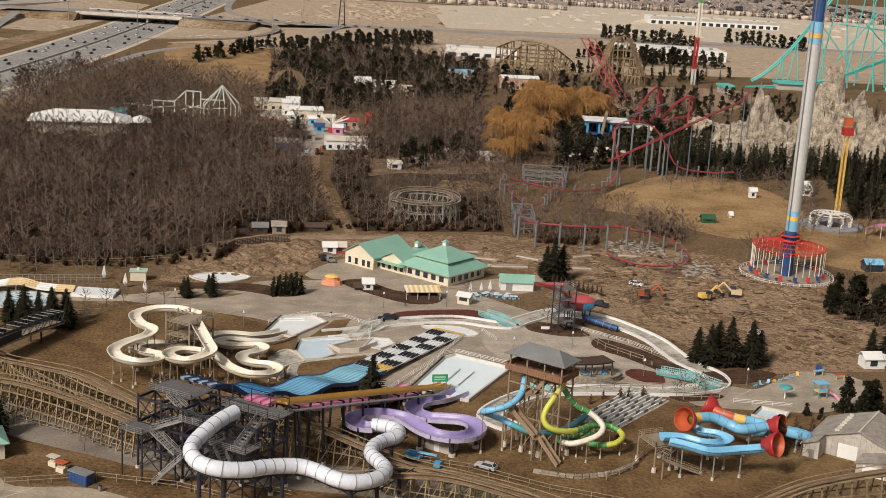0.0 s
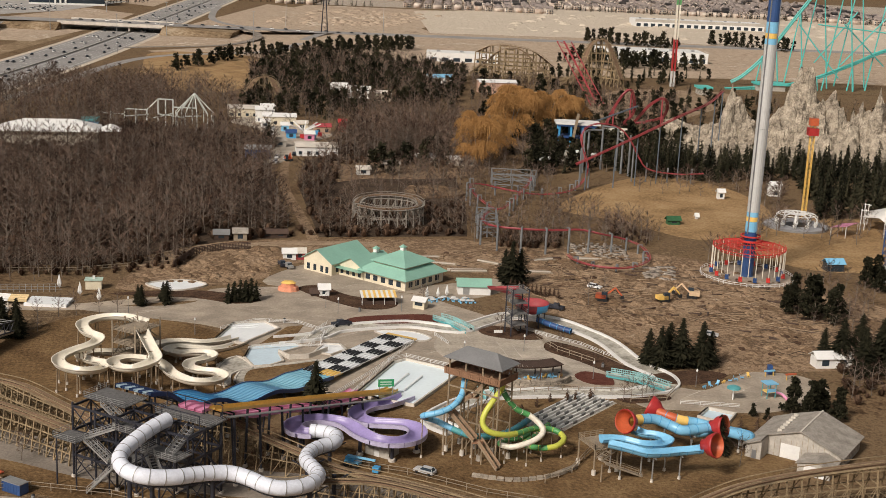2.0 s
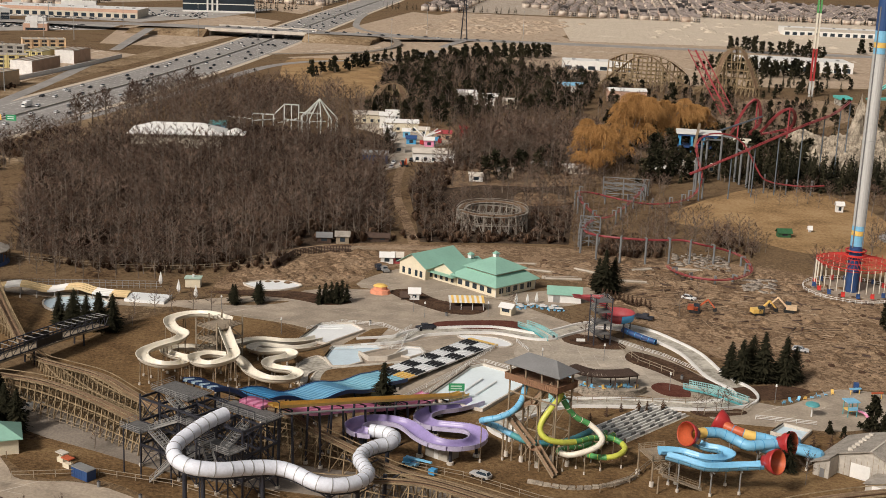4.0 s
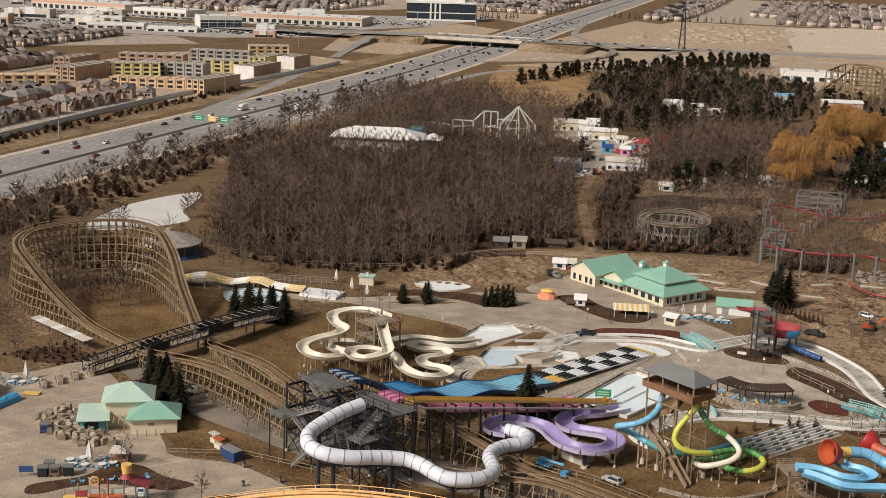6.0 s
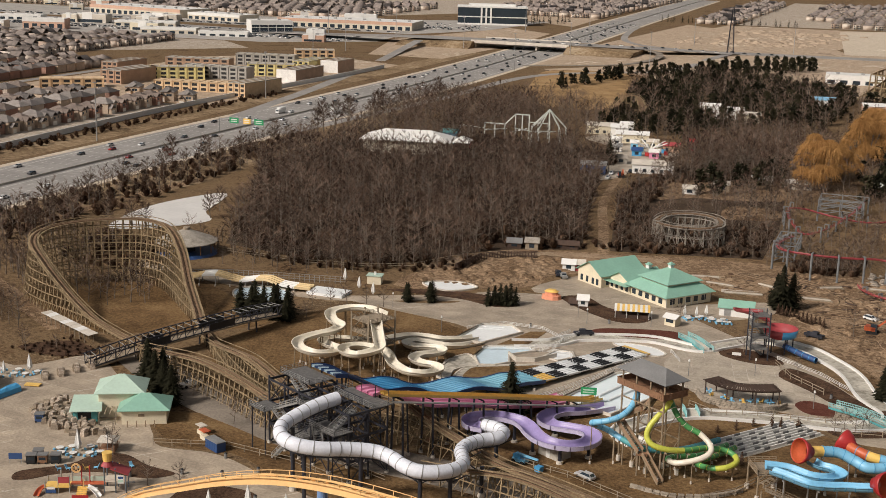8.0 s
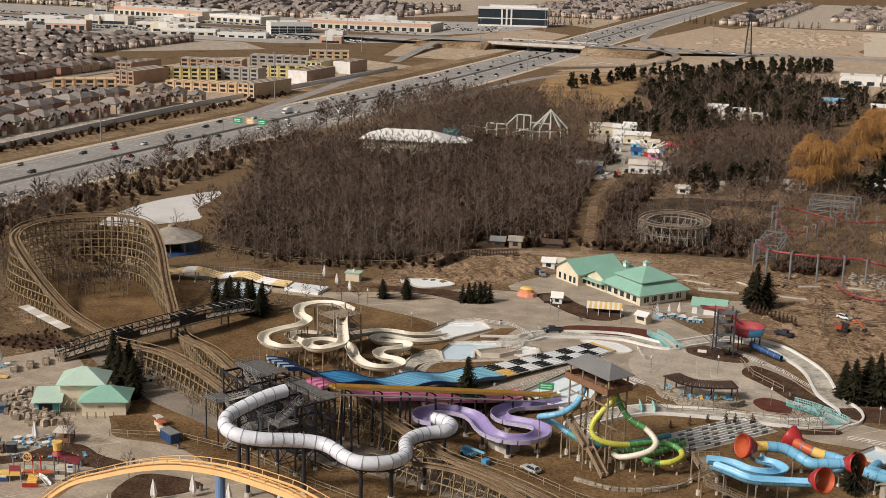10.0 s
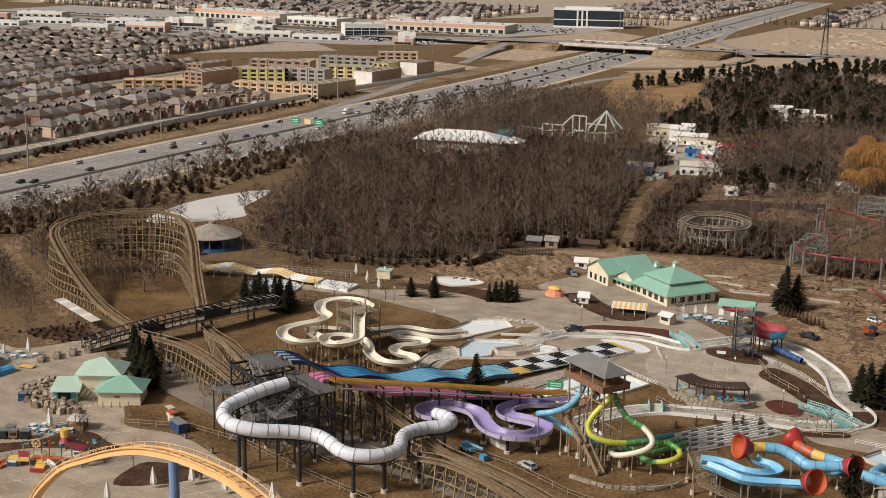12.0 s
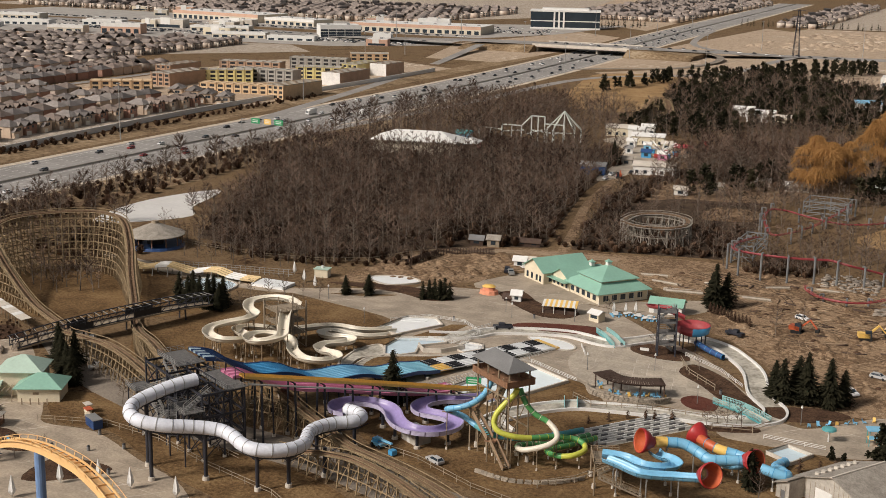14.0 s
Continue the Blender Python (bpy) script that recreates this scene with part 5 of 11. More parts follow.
# shops and offices
def shop(name, x, y, w, d, h, turn, wall, band, label, glazed=False, category="shop"):
    s = empty(name, label, category, "", (x, y, 0), turn)
    box_part("wall", (0, w, 0, d, 0, h), wall, s)
    box_part("roof", (0.4, w - 0.4, 0.4, d - 0.4, h, h + 0.25), "white", s)
    box_part("fascia", (-0.15, w + 0.15, -0.15, 0, h * 0.68, h + 0.7), band, s)
    n = max(3, int(w / 9))
    for i in range(n):
        x0 = w * (i + 0.15) / n
        if glazed:
            for z in (0.5, h * 0.25, h * 0.5, h * 0.75):
                box_part("window", (w * i / n + 0.3, w * (i + 1) / n - 0.3, -0.08, 0.02, z, z + h * 0.2), "glass", s)
        else:
            box_part("window", (x0, x0 + w / n * 0.6, -0.08, 0.02, 0.4, h * 0.5), "glass", s)
    for i in range(max(2, n // 2)):
        bx = w * (i + 0.4) / max(2, n // 2)
        box_part("roof_unit", (bx, bx + 3, d * 0.4, d * 0.4 + 3, h + 0.25, h + 1.7), "steel", s)
    return s


M["salmon"] = mat("salmon_stucco", (0.66, 0.42, 0.31), 0.85, 0.2, 6, 0.8, 0.05)
M["beige"] = mat("beige_stucco", (0.68, 0.61, 0.5), 0.85, 0.2, 6, 0.8, 0.05)
shop("car_showroom", -628, 1277, 46, 34, 13, 38, "white", "white", "glass-fronted showroom with a white frame", True)
shop("big_store", -660, 1400, 165, 60, 9, 8, "beige", "salmon", "long low store with salmon panels and a white roof")
shop("shopping_mall", -960, 1450, 150, 60, 10, -8, "beige", "salmon", "large beige shopping mall with white roofs")
shop("shopping_mall", -800, 1428, 80, 40, 8, -8, "beige", "white", "beige store with a white fascia")
office = shop("office_building", -496, 1580, 88, 34, 21, 19, "glass", "glass", "dark blue glass office building with white piers", True, "office")
for x in (29, 35, 41):
    box_part("pier", (x, x + 2.2, -1.2, -0.16, 0, 23), "white", office, "white pier")
box_part("parapet", (-0.8, 88.8, -0.8, 34.8, 21.8, 23.4), "white", office, "white roof edge")
box_part("base_band", (-0.5, 88.5, -0.7, -0.16, 0, 2.2), "white", office)
box_part("floor_band", (-0.3, 88.3, -0.4, -0.16, 9.6, 10.8), "white", office)
box_part("roof_house", (14, 74, 10, 26, 23.4, 26), "white", office)
for x, y, w, d, h, c, lb in ((-1042, 1212, 66, 20, 6, "white", "low white row of shops"), (-905, 1147, 42, 18, 8, "beige", "beige two-storey shop with white fascia"), (-850, 1172, 46, 20, 11, "salmon", "three-storey brown and white office block"),
                             (-1060, 1150, 60, 24, 5, "white", "low white shop with dark windows"), (-720, 1200, 60, 20, 6, "beige", "low beige shop row"), (-652, 1205, 52, 16, 5, "white", "low white restaurant beside the parking"),
                             (-800, 1270, 70, 22, 6, "beige", "low beige shop row"), (-960, 1270, 50, 22, 6, "white", "low white shop with dark windows"), (-1120, 1290, 60, 26, 7, "beige", "low beige shop with white fascia")):
    shop("shop_building", x, y, w, d, h, 18, c, "white", lb)
sp = random.Random(21)
for k in range(16):
    x, y = sp.uniform(-1120, -520), sp.choice((1215, 1288, 1330, 1362, 1480, 1540)) + sp.uniform(-12, 12)
    w = sp.uniform(18, 46)
    box_shop = empty("shop_building", sp.choice(("pale flat-roofed shop beside a parking area", "cream flat-roofed shop with a tall sign wall", "white flat-roofed shop with roof units")), "shop", "small shops", (x, y, 0), sp.choice((8, 18, 28)))
    hh = sp.uniform(5, 10)
    box_part("wall", (0, w, 0, 16, 0, hh), sp.choice(("white", "beige", "cream", "kerb", "salmon")), box_shop)
    box_part("roof", (0.4, w - 0.4, 0.4, 15.6, hh, hh + 0.3), "white", box_shop)
    box_part("sign_wall", (w * 0.3, w * 0.6, -0.4, 0.0, hh * 0.4, hh + 2.2), "white", box_shop)
    box_part("window", (w * 0.1, w * 0.9, -0.1, 0.02, 0.5, hh * 0.4), "glass", box_shop)
    box_part("roof_unit", (w * 0.6, w * 0.6 + 3, 6, 9, hh + 0.3, hh + 2), "steel", box_shop)
car_pack = []
for i in range(700):
    car_pack.append((cr.uniform(-1140, -500), cr.choice((1232, 1238, 1252, 1258, 1300, 1306, 1384, 1390)) + cr.uniform(-1, 1), 0.06, 1.0, cr.choice((0.0, 1.571)), cr.randrange(2)))
for i in range(160):
    car_pack.append((cr.uniform(-640, -440), cr.choice((1480, 1486, 1500, 1506, 1520, 1540, 1560)) + cr.uniform(-1, 1), 0.06, 1.0, 0.6, cr.randrange(2)))


def plain_car(k):
    b = bmesh.new()
    vs = box(b, -0.9, 0.9, -2.2, 2.2, 0.3, 0.95)
    vs = box(b, -0.8, 0.8, -1.0, 1.9, 0.95, 1.5)
    for v in vs[4:]:
        v.co.x *= 0.8
        v.co.y *= 0.7
    b.verts.index_update()
    b.faces.ensure_lookup_table()
    out = [v.co.copy() for v in b.verts], [[v.index for v in f.verts] for f in b.faces], [k] * 6 + [2] * 6
    b.free()
    return out


joined("distant_traffic", [plain_car(0), plain_car(1)], [(x, y, z, 1.0, radians(a), cr.randrange(2)) for x, y, z, a in far_traffic], ("white", "black", "glass"), "distant cars on the highway and the bridge road", "cars")
joined("parked_cars", [plain_car(0), plain_car(1)], car_pack, ("white", "black", "glass"), "rows of cars parked before distant shops", "cars")

# the white warehouse and the dark sheds beyond the rides
shop("warehouse", 150, 1200, 100, 46, 9, 2, "white", "white", "long white warehouse with a flat roof", False, "warehouse")
shop("warehouse", -6, 1110, 60, 30, 7, 4, "white", "white", "low white warehouse behind the wooden coaster", False, "warehouse")
shop("warehouse", 250, 1700, 170, 40, 9, 4, "white", "concrete", "pale unfinished building on the stripped field", False, "warehouse")
shop("stadium_building", 560, 1560, 220, 50, 12, 8, "concrete", "white", "long pale concrete building under construction", True, "building")

# pylon
py = empty("power_pylon", "dark lattice power pylon", "pylon", "", (-118, 1350, 0))
for dx in (-3.2, 3.2):
    for dy in (-3.2, 3.2):
        bm = bmesh.new()
        beam(bm, (dx, dy, 0), (dx * 0.2, dy * 0.2, 48), 0.45)
        part("leg", bm, "blacksteel", py)
for k in range(8):
    bm = bmesh.new()
    z, s = 4 + k * 5, 3.2 * (1 - 0.8 * (4 + k * 5) / 48)
    beam(bm, (-s, -s, z), (s, s, z + 4), 0.2)
    beam(bm, (s, -s, z), (-s, s, z + 4), 0.2)
    part("brace", bm, "blacksteel", py)
for z in (34, 41, 47):
    bm = bmesh.new()
    beam(bm, (-7, 0, z), (7, 0, z), 0.4)
    part("arm", bm, "blacksteel", py)

# ---- the water park ----
def at_frame(ox, oy, deg):
    """Local metres (forward, right) to the world for a thing turned by deg."""
    c, s = math.cos(radians(deg)), math.sin(radians(deg))
    return lambda f, r, z=0.0: (ox + c * f + s * r, oy + s * f - c * r, z)


def length_along(line):
    out = [0.0]
    for a, b in zip(line, line[1:]):
        out.append(out[-1] + (b - a).length)
    return out


def flume(thing, line, section, material, piece, name="channel_section", closed=False, flange=None, tint=None):
    """Sections of a slide along a line, each a part with a raised joint flange at its end."""
    run, start, k = length_along(line), 0, 0
    for i in range(1, len(line)):
        if run[i] - run[start] >= piece or i == len(line) - 1:
            if i - start < 1:
                continue
            bm = bmesh.new()
            seg = line[start:i + 1]
            d0 = line[min(start + 1, len(line) - 1)] - line[max(start - 1, 0)]
            rings = []
            for j in range(start, i + 1):
                d = (line[min(j + 1, len(line) - 1)] - line[max(j - 1, 0)]).normalized()
                side = d.cross(Vector((0, 0, 1))).normalized()
                top = side.cross(d).normalized()
                rings.append([bm.verts.new(line[j] + side * a + top * b) for a, b in section])
            m = len(section)
            for a, b in zip(rings, rings[1:]):
                for j in range(m):
                    if not closed and j == m - 1:
                        pass
                    bm.faces.new((a[j], a[(j + 1) % m], b[(j + 1) % m], b[j]))
            mt = material if tint is None else tint(run[start] / run[-1])
            s = part(name, bm, mt, thing, smooth=True)
            if flange:
                bm = bmesh.new()
                d = (line[i] - line[i - 1]).normalized()
                side = d.cross(Vector((0, 0, 1))).normalized()
                top = side.cross(d).normalized()
                a = [[bm.verts.new(line[i] + d * o + (side * x + top * y) * g) for x, y in section] for o, g in ((-0.07, 1.0), (-0.07, 1.05), (0.07, 1.05), (0.07, 1.0))]
                for p, q in zip(a, a[1:]):
                    for j in range(m):
                        bm.faces.new((p[j], p[(j + 1) % m], q[(j + 1) % m], q[j]))
                part("flange", bm, flange, s)
            start = i
            k += 1


def posts_along(thing, line, every, drop, radius, material, foot=True, cross=0.0, first=2.0):
    run, nxt = length_along(line), first
    for i, p in enumerate(line):
        if run[i] >= nxt and p.z - drop > 0.6:
            nxt = run[i] + every
            d = (line[min(i + 1, len(line) - 1)] - line[max(i - 1, 0)])
            side = d.cross(Vector((0, 0, 1))).normalized()
            for s in ((-cross, cross) if cross else (0,)):
                bm = bmesh.new()
                q = p + side * s
                pole(bm, (q.x + side.x * s * 0.35, q.y + side.y * s * 0.35, 0), (q.x, q.y, p.z - drop), radius)
                po = part("support_post", bm, material, thing)
                if foot:
                    bm = bmesh.new()
                    pole(bm, (q.x + side.x * s * 0.35, q.y + side.y * s * 0.35, 0), (q.x + side.x * s * 0.35, q.y + side.y * s * 0.35, 0.7), radius * 2.1, radius * 1.9)
                    part("footing", bm, "kerb", po)
            bm = bmesh.new()
            beam(bm, p - side * max(cross, 1.2) - Vector((0, 0, drop)), p + side * max(cross, 1.2) - Vector((0, 0, drop)), 0.22)
            part("cradle", bm, material, thing)


# ivory body slides with their timber tower
ivory = empty("ivory_body_slide", "ivory fibreglass body slide winding down on timber posts", "water slide", "ivory slides")
LINE_A = spline([(-59.5, 306, 11.5), (-65.6, 310.4, 11.2), (-71.6, 310.8, 10.6), (-75.1, 306.9, 10), (-72.9, 302.2, 9.4), (-69.4, 300, 8.9), (-69.6, 296.2, 8.4), (-73.4, 292, 7.8), (-75.4, 287.6, 7.3), (-73.2, 283.6, 6.9), (-68.4, 282.4, 6.5), (-65, 285.6, 6.1), (-65.2, 290, 5.8), (-68.8, 292.6, 5.4), (-72.6, 296, 5.1), (-71.6, 300.6, 4.7), (-68, 303, 4.3), (-64.5, 304.6, 3.9), (-60.6, 310, 3.3), (-57, 316.6, 2.8), (-53, 319.4, 2.4), (-48, 320.4, 2), (-44, 324, 1.5), (-41, 329, 1)], 5)
flume(ivory, LINE_A, trough(1.35, 0.1), "flume", 3.0)
posts_along(ivory, LINE_A, 5.0, 1.4, 0.14, "post", cross=0.9)
ivory2 = empty("ivory_body_slide", "ivory fibreglass body slide with a full spiral turn", "water slide", "ivory slides")
LINE_B = spline([(-58.4, 298.6, 11.5), (-56.5, 294.8, 10.7), (-54.2, 290.6, 9.5), (-52.6, 287.2, 8.6), (-54.2, 284.4, 8), (-57.4, 282.4, 7.6), (-61.2, 284.6, 7.2), (-62.8, 288.8, 6.9), (-60.8, 292.4, 6.6), (-57.2, 293.4, 6.3), (-53.6, 292.6, 6), (-51, 289.8, 5.7), (-48.2, 285.8, 5.4), (-43.4, 283, 5), (-38.8, 284.4, 4.7), (-37.2, 289, 4.4), (-39.6, 292.4, 4.2), (-43.4, 293.4, 4), (-46.6, 296, 3.8), (-46.8, 300.2, 3.6), (-44.4, 303.4, 3.4), (-43, 306.8, 3.2), (-44.6, 309.6, 3), (-48, 309.8, 2.8), (-52, 309.4, 2.6), (-55, 312, 2.4), (-53.6, 315.6, 2.1), (-49.4, 316.4, 1.7), (-44.6, 317.6, 1.3), (-41, 321.6, 0.9), (-38.4, 326.6, 0.6)], 5)
flume(ivory2, LINE_B, trough(1.35, 0.1), "flume", 3.0)
posts_along(ivory2, LINE_B, 5.0, 1.4, 0.14, "post", cross=0.9)


def railing(name, thing, points, h=1.1, material="steel", every=1.6, rails=3, r=0.05, mid=None):
    """Posts and rails along a line; each is a part of the thing."""
    pts = [Vector(p) for p in points]
    bm = bmesh.new()
    for k in range(rails):
        for a, b in zip(pts, pts[1:]):
            beam(bm, a + Vector((0, 0, h * (k + 1) / rails)), b + Vector((0, 0, h * (k + 1) / rails)), r * 1.6)
    for a, b in zip(pts, pts[1:]):
        n = max(1, int((b - a).length / every))
        for i in range(n + 1):
            p = a.lerp(b, i / n)
            beam(bm, p, p + Vector((0, 0, h)), r * 2)
    rail = part(name, bm, material, thing)
    return rail


def stair(thing, p, q, width, material, name="stair_flight", rail="steel"):
    """A flight from p up to q with treads, stringers and side rails."""
    p, q = Vector(p), Vector(q)
    d = q - p
    flat = Vector((d.x, d.y, 0)).normalized()
    side = Vector((flat.y, -flat.x, 0))
    n = max(3, int(abs(d.z) / 0.36))
    bm = bmesh.new()
    for s in (-1, 1):
        beam(bm, p + side * (s * width / 2), q + side * (s * width / 2), 0.12, 0.35)
    f = part(name, bm, material, thing)
    bm = bmesh.new()
    for i in range(n):
        c = p + d * ((i + 0.5) / n)
        beam(bm, c - side * (width / 2), c + side * (width / 2), 0.4, 0.06)
    part("treads", bm, material, f)
    for s in (-1, 1):
        bm = bmesh.new()
        for z in (0.55, 1.05):
            beam(bm, p + side * (s * width / 2) + Vector((0, 0, z)), q + side * (s * width / 2) + Vector((0, 0, z)), 0.09)
        k = max(2, int(d.length / 1.8))
        for i in range(k + 1):
            c = p + d * (i / k) + side * (s * width / 2)
            beam(bm, c, c + Vector((0, 0, 1.05)), 0.08)
        part("handrail", bm, rail, f)


it = empty("timber_slide_tower", "weathered timber stair tower with two open decks", "slide tower")
W = at_frame(-60.5, 301.5, 62)
for f in (-4.5, 0, 4.5):
    for r in (-3.6, 3.6):
        bm = bmesh.new()
        beam(bm, W(f, r, 0), W(f, r, 13.2), 0.34)
        part("post", bm, "greywood", it)
for z in (4.2, 7.6, 11.0):
    bm = bmesh.new()
    beam(bm, W(0, -3.7, z), W(0, 3.7, z), 9.0, 0.14)
    part("deck", bm, "greywood", it)
    for a, b in (((-4.5, -3.6), (4.5, -3.6)), ((-4.5, 3.6), (4.5, 3.6)), ((-4.5, -3.6), (-4.5, 3.6))):
        railing("railing", it, [W(*a, z), W(*b, z)], 1.1, "greywood", 1.5)
for r in (-3.6, 3.6):
    for z in (0, 4.2, 7.6):
        bm = bmesh.new()
        beam(bm, W(-4.5, r, z), W(0, r, z + 3.6), 0.18)
        beam(bm, W(4.5, r, z), W(0, r, z + 3.6), 0.18)
        part("brace", bm, "greywood", it)
for k, (a, b) in enumerate((((-4, -2, 0), (3, -2, 4.2)), ((3, 0, 4.2), (-3.5, 0, 7.6)), ((-3.5, 2, 7.6), (3, 2, 11)))):
    stair(it, W(*a), W(*b), 1.6, "greywood", rail="greywood")

# the dark steel slide tower; all its slides run side by side
def R(s, n, z):
    """s metres along the slides from the foot of the blue lanes, n metres to their far side."""
    return Vector((-16.0 + 0.469 * s - 0.883 * n, 301.0 + 0.883 * s + 0.469 * n, z))


tower = empty("steel_slide_tower", "dark steel slide tower with galvanised decks and stairs", "slide tower")
ROWS_N = (7, 1.2, -4.2, -9, -14.6, -21.5)
ROWS_S = (-75.5, -70.5, -65.5)
for n in ROWS_N:
    top = 15.7 if n > -5 else 15.2
    for s in ROWS_S:
        bm = bmesh.new()
        pole(bm, R(s, n, 0), R(s, n, top), 0.23)
        col = part("column", bm, "blacksteel", tower)
        bm = bmesh.new()
        pole(bm, R(s, n, -0.1), R(s, n, 0.6), 0.5, 0.5, 10)
        part("footing", bm, "kerb", col)
    for z in (4.8, 9.8, 14.9):
        bm = bmesh.new()
        beam(bm, R(-75.5, n, z), R(-65.5, n, z), 0.3, 0.45)
        part("girder", bm, "blacksteel", tower)
    for a, b in ((0.2, 4.8), (4.8, 9.8), (9.8, 14.6)):
        for s0, s1 in ((-75.5, -70.5), (-65.5, -70.5)):
            bm = bmesh.new()
            beam(bm, R(s0, n, a), R(s1, n, b), 0.16)
            part("brace", bm, "blacksteel", tower)
for s in ROWS_S:
    for n0, n1 in zip(ROWS_N, ROWS_N[1:]):
        for z in (4.8, 9.8, 14.9):
            bm = bmesh.new()
            beam(bm, R(s, n0, z), R(s, n1, z), 0.3, 0.4)
            part("girder", bm, "blacksteel", tower)
        for a, b in ((0.2, 4.8), (4.8, 9.8), (9.8, 14.6)):
            bm = bmesh.new()
            beam(bm, R(s, n0, a), R(s, n1, b), 0.15)
            beam(bm, R(s, n1, a), R(s, n0, b), 0.15)
            part("brace", bm, "blacksteel", tower)
for s0, s1, n0, n1, z in ((-72.6, -66, -3.8, 7, 15.9), (-70, -65, -22.5, -9, 15.4), (-80, -75.5, -22.5, -14, 11.8), (-76.5, -71, -9, -4, 13.0), (-80.5, -76, 1.5, 7.5, 10.0), (-78, -72, -9, -4, 6.6)):
    bm = bmesh.new()
    beam(bm, R(s0, (n0 + n1) / 2, z), R(s1, (n0 + n1) / 2, z), n1 - n0, 0.14)
    part("deck", bm, "grating", tower, "galvanised grating deck")
    railing("railing", tower, [R(s1, n0, z), R(s0, n0, z), R(s0, n1, z), R(s1, n1, z)], 1.15, "steel", 1.6, 3, 0.04)
for s, n in ((-80, -22), (-80, -14.5), (-80, 2), (-80, 7), (-78, -8.5), (-78, -4.5)):
    bm = bmesh.new()
    pole(bm, R(s, n, 0), R(s, n, 11.7 if n < -10 else 9.9 if n > 0 else 6.5), 0.16)
    part("column", bm, "blacksteel", tower)
for p, q in ((R(-73.5, -4.4, 13.0), R(-73, 1.2, 15.9)), (R(-77, 2.0, 10.0), R(-75.6, -4.5, 13.0)), (R(-77.5, -4.4, 6.6), R(-77.6, 1.5, 10.0)),
             (R(-79.4, -0.5, 0.3), R(-78.2, -6.4, 6.6)), (R(-78.6, -19.6, 11.8), R(-73, -20, 15.4)), (R(-82.5, -21.5, 7.4), R(-79.8, -16, 11.8))):
    stair(tower, p, q, 1.7, "steel")
# start gate over the pink and yellow lanes
for s in (-72.5, -65.5):
    bm = bmesh.new()
    beam(bm, R(s, -21.8, 18.2), R(s, -8.2, 18.2), 0.16)
    part("top_rail", bm, "blacksteel", tower)
    for n in (-21.8, -17.4, -12.8, -8.2):
        bm = bmesh.new()
        pole(bm, R(s, n, 15.4), R(s, n, 18.2), 0.09, 0.09, 6)
        part("gate_post", bm, "blacksteel", tower)

# mat racer: navy start, blue lanes, then black and white blocks
racer = empty("mat_racer_slide", "wavy multi-lane mat slide in blue with black and white lanes", "water slide")
RACE = ((-66, 16.8), (-63, 16.2), (-60, 15.0), (-56, 12.2), (-52, 10.4), (-49, 9.9), (-46, 9.6), (-42, 8.4), (-38.5, 6.6), (-35, 5.4), (-31, 4.95), (-27.5, 5.0), (-24, 4.85), (-21, 4.2), (-18, 3.3), (-14, 2.5), (-10, 2.4), (-7, 2.35), (-3.5, 1.8), (0, 1.45))
RL = spline([R(s, 0, z) for s, z in RACE], 4)
LANES, WIDE = 8, 9.0
for k in range(LANES):
    a, b = -WIDE / 2 + WIDE * k / LANES, -WIDE / 2 + WIDE * (k + 1) / LANES
    lane = [(a + 0.04, 0.2), (a + 0.16, 0.0), (b - 0.16, 0.0), (b - 0.04, 0.2), (b, 0.2), (b, -0.25), (a, -0.25), (a, 0.2)]
    for i in range(0, len(RL) - 1, 4):
        s = RACE[i // 4][0]
        mt = ("basinblue" if i == 0 else "navy") if s < -55 else "blue" if s < -37 else "skyblue" if s < -18 else "aqua"
        if i == 0 and k % 2:
            mt = "navy"
        bm = bmesh.new()
        sweep(bm, RL[i:i + 5], lane, closed=True)
        part("lane_panel", bm, mt, racer)
    for j in range(9):
        s0, s1 = 0.02 + 4.4 * j, 4.4 * (j + 1)
        dark = (j % 2 == 0) == (k < 4)
        mt = "black" if dark else "yellow" if j == 0 and k > 3 else "basin"
        bm = bmesh.new()
        sweep(bm, [R(s0, 0, 1.45 - 0.024 * s0), R((s0 + s1) / 2, 0, 1.47 - 0.024 * s0), R(s1, 0, 1.45 - 0.024 * s1)], lane, closed=True)
        part("lane_panel", bm, mt, racer)
for side in (-WIDE / 2 - 0.2, WIDE / 2 + 0.02):
    bm = bmesh.new()
    sweep(bm, RL, [(side, -0.5), (side, 0.4), (side + 0.18, 0.4), (side + 0.18, -0.5)], closed=True)
    part("side_wall", bm, "navy", racer)
bm = bmesh.new()
sweep(bm, [R(39.7, 0, 0.5), R(41.2, 0, 0.45)], [(-WIDE / 2, 0.2), (WIDE / 2, 0.2), (WIDE / 2, -0.4), (-WIDE / 2, -0.4)], closed=True)
part("end_sill", bm, "yellow", racer)
for k in range(LANES + 1):
    bm = bmesh.new()
    o = -WIDE / 2 + WIDE * k / LANES
    sweep(bm, [R(0, 0, 1.45), R(20, 0, 0.97), R(39.6, 0, 0.5)], [(o - 0.06, 0.0), (o - 0.04, 0.24), (o + 0.04, 0.24), (o + 0.06, 0.0)], closed=True)
    part("lane_divider", bm, "basin", racer, "white lane divider")
posts_along(racer, RL, 7.5, 0.6, 0.22, "blacksteel", cross=3.6)

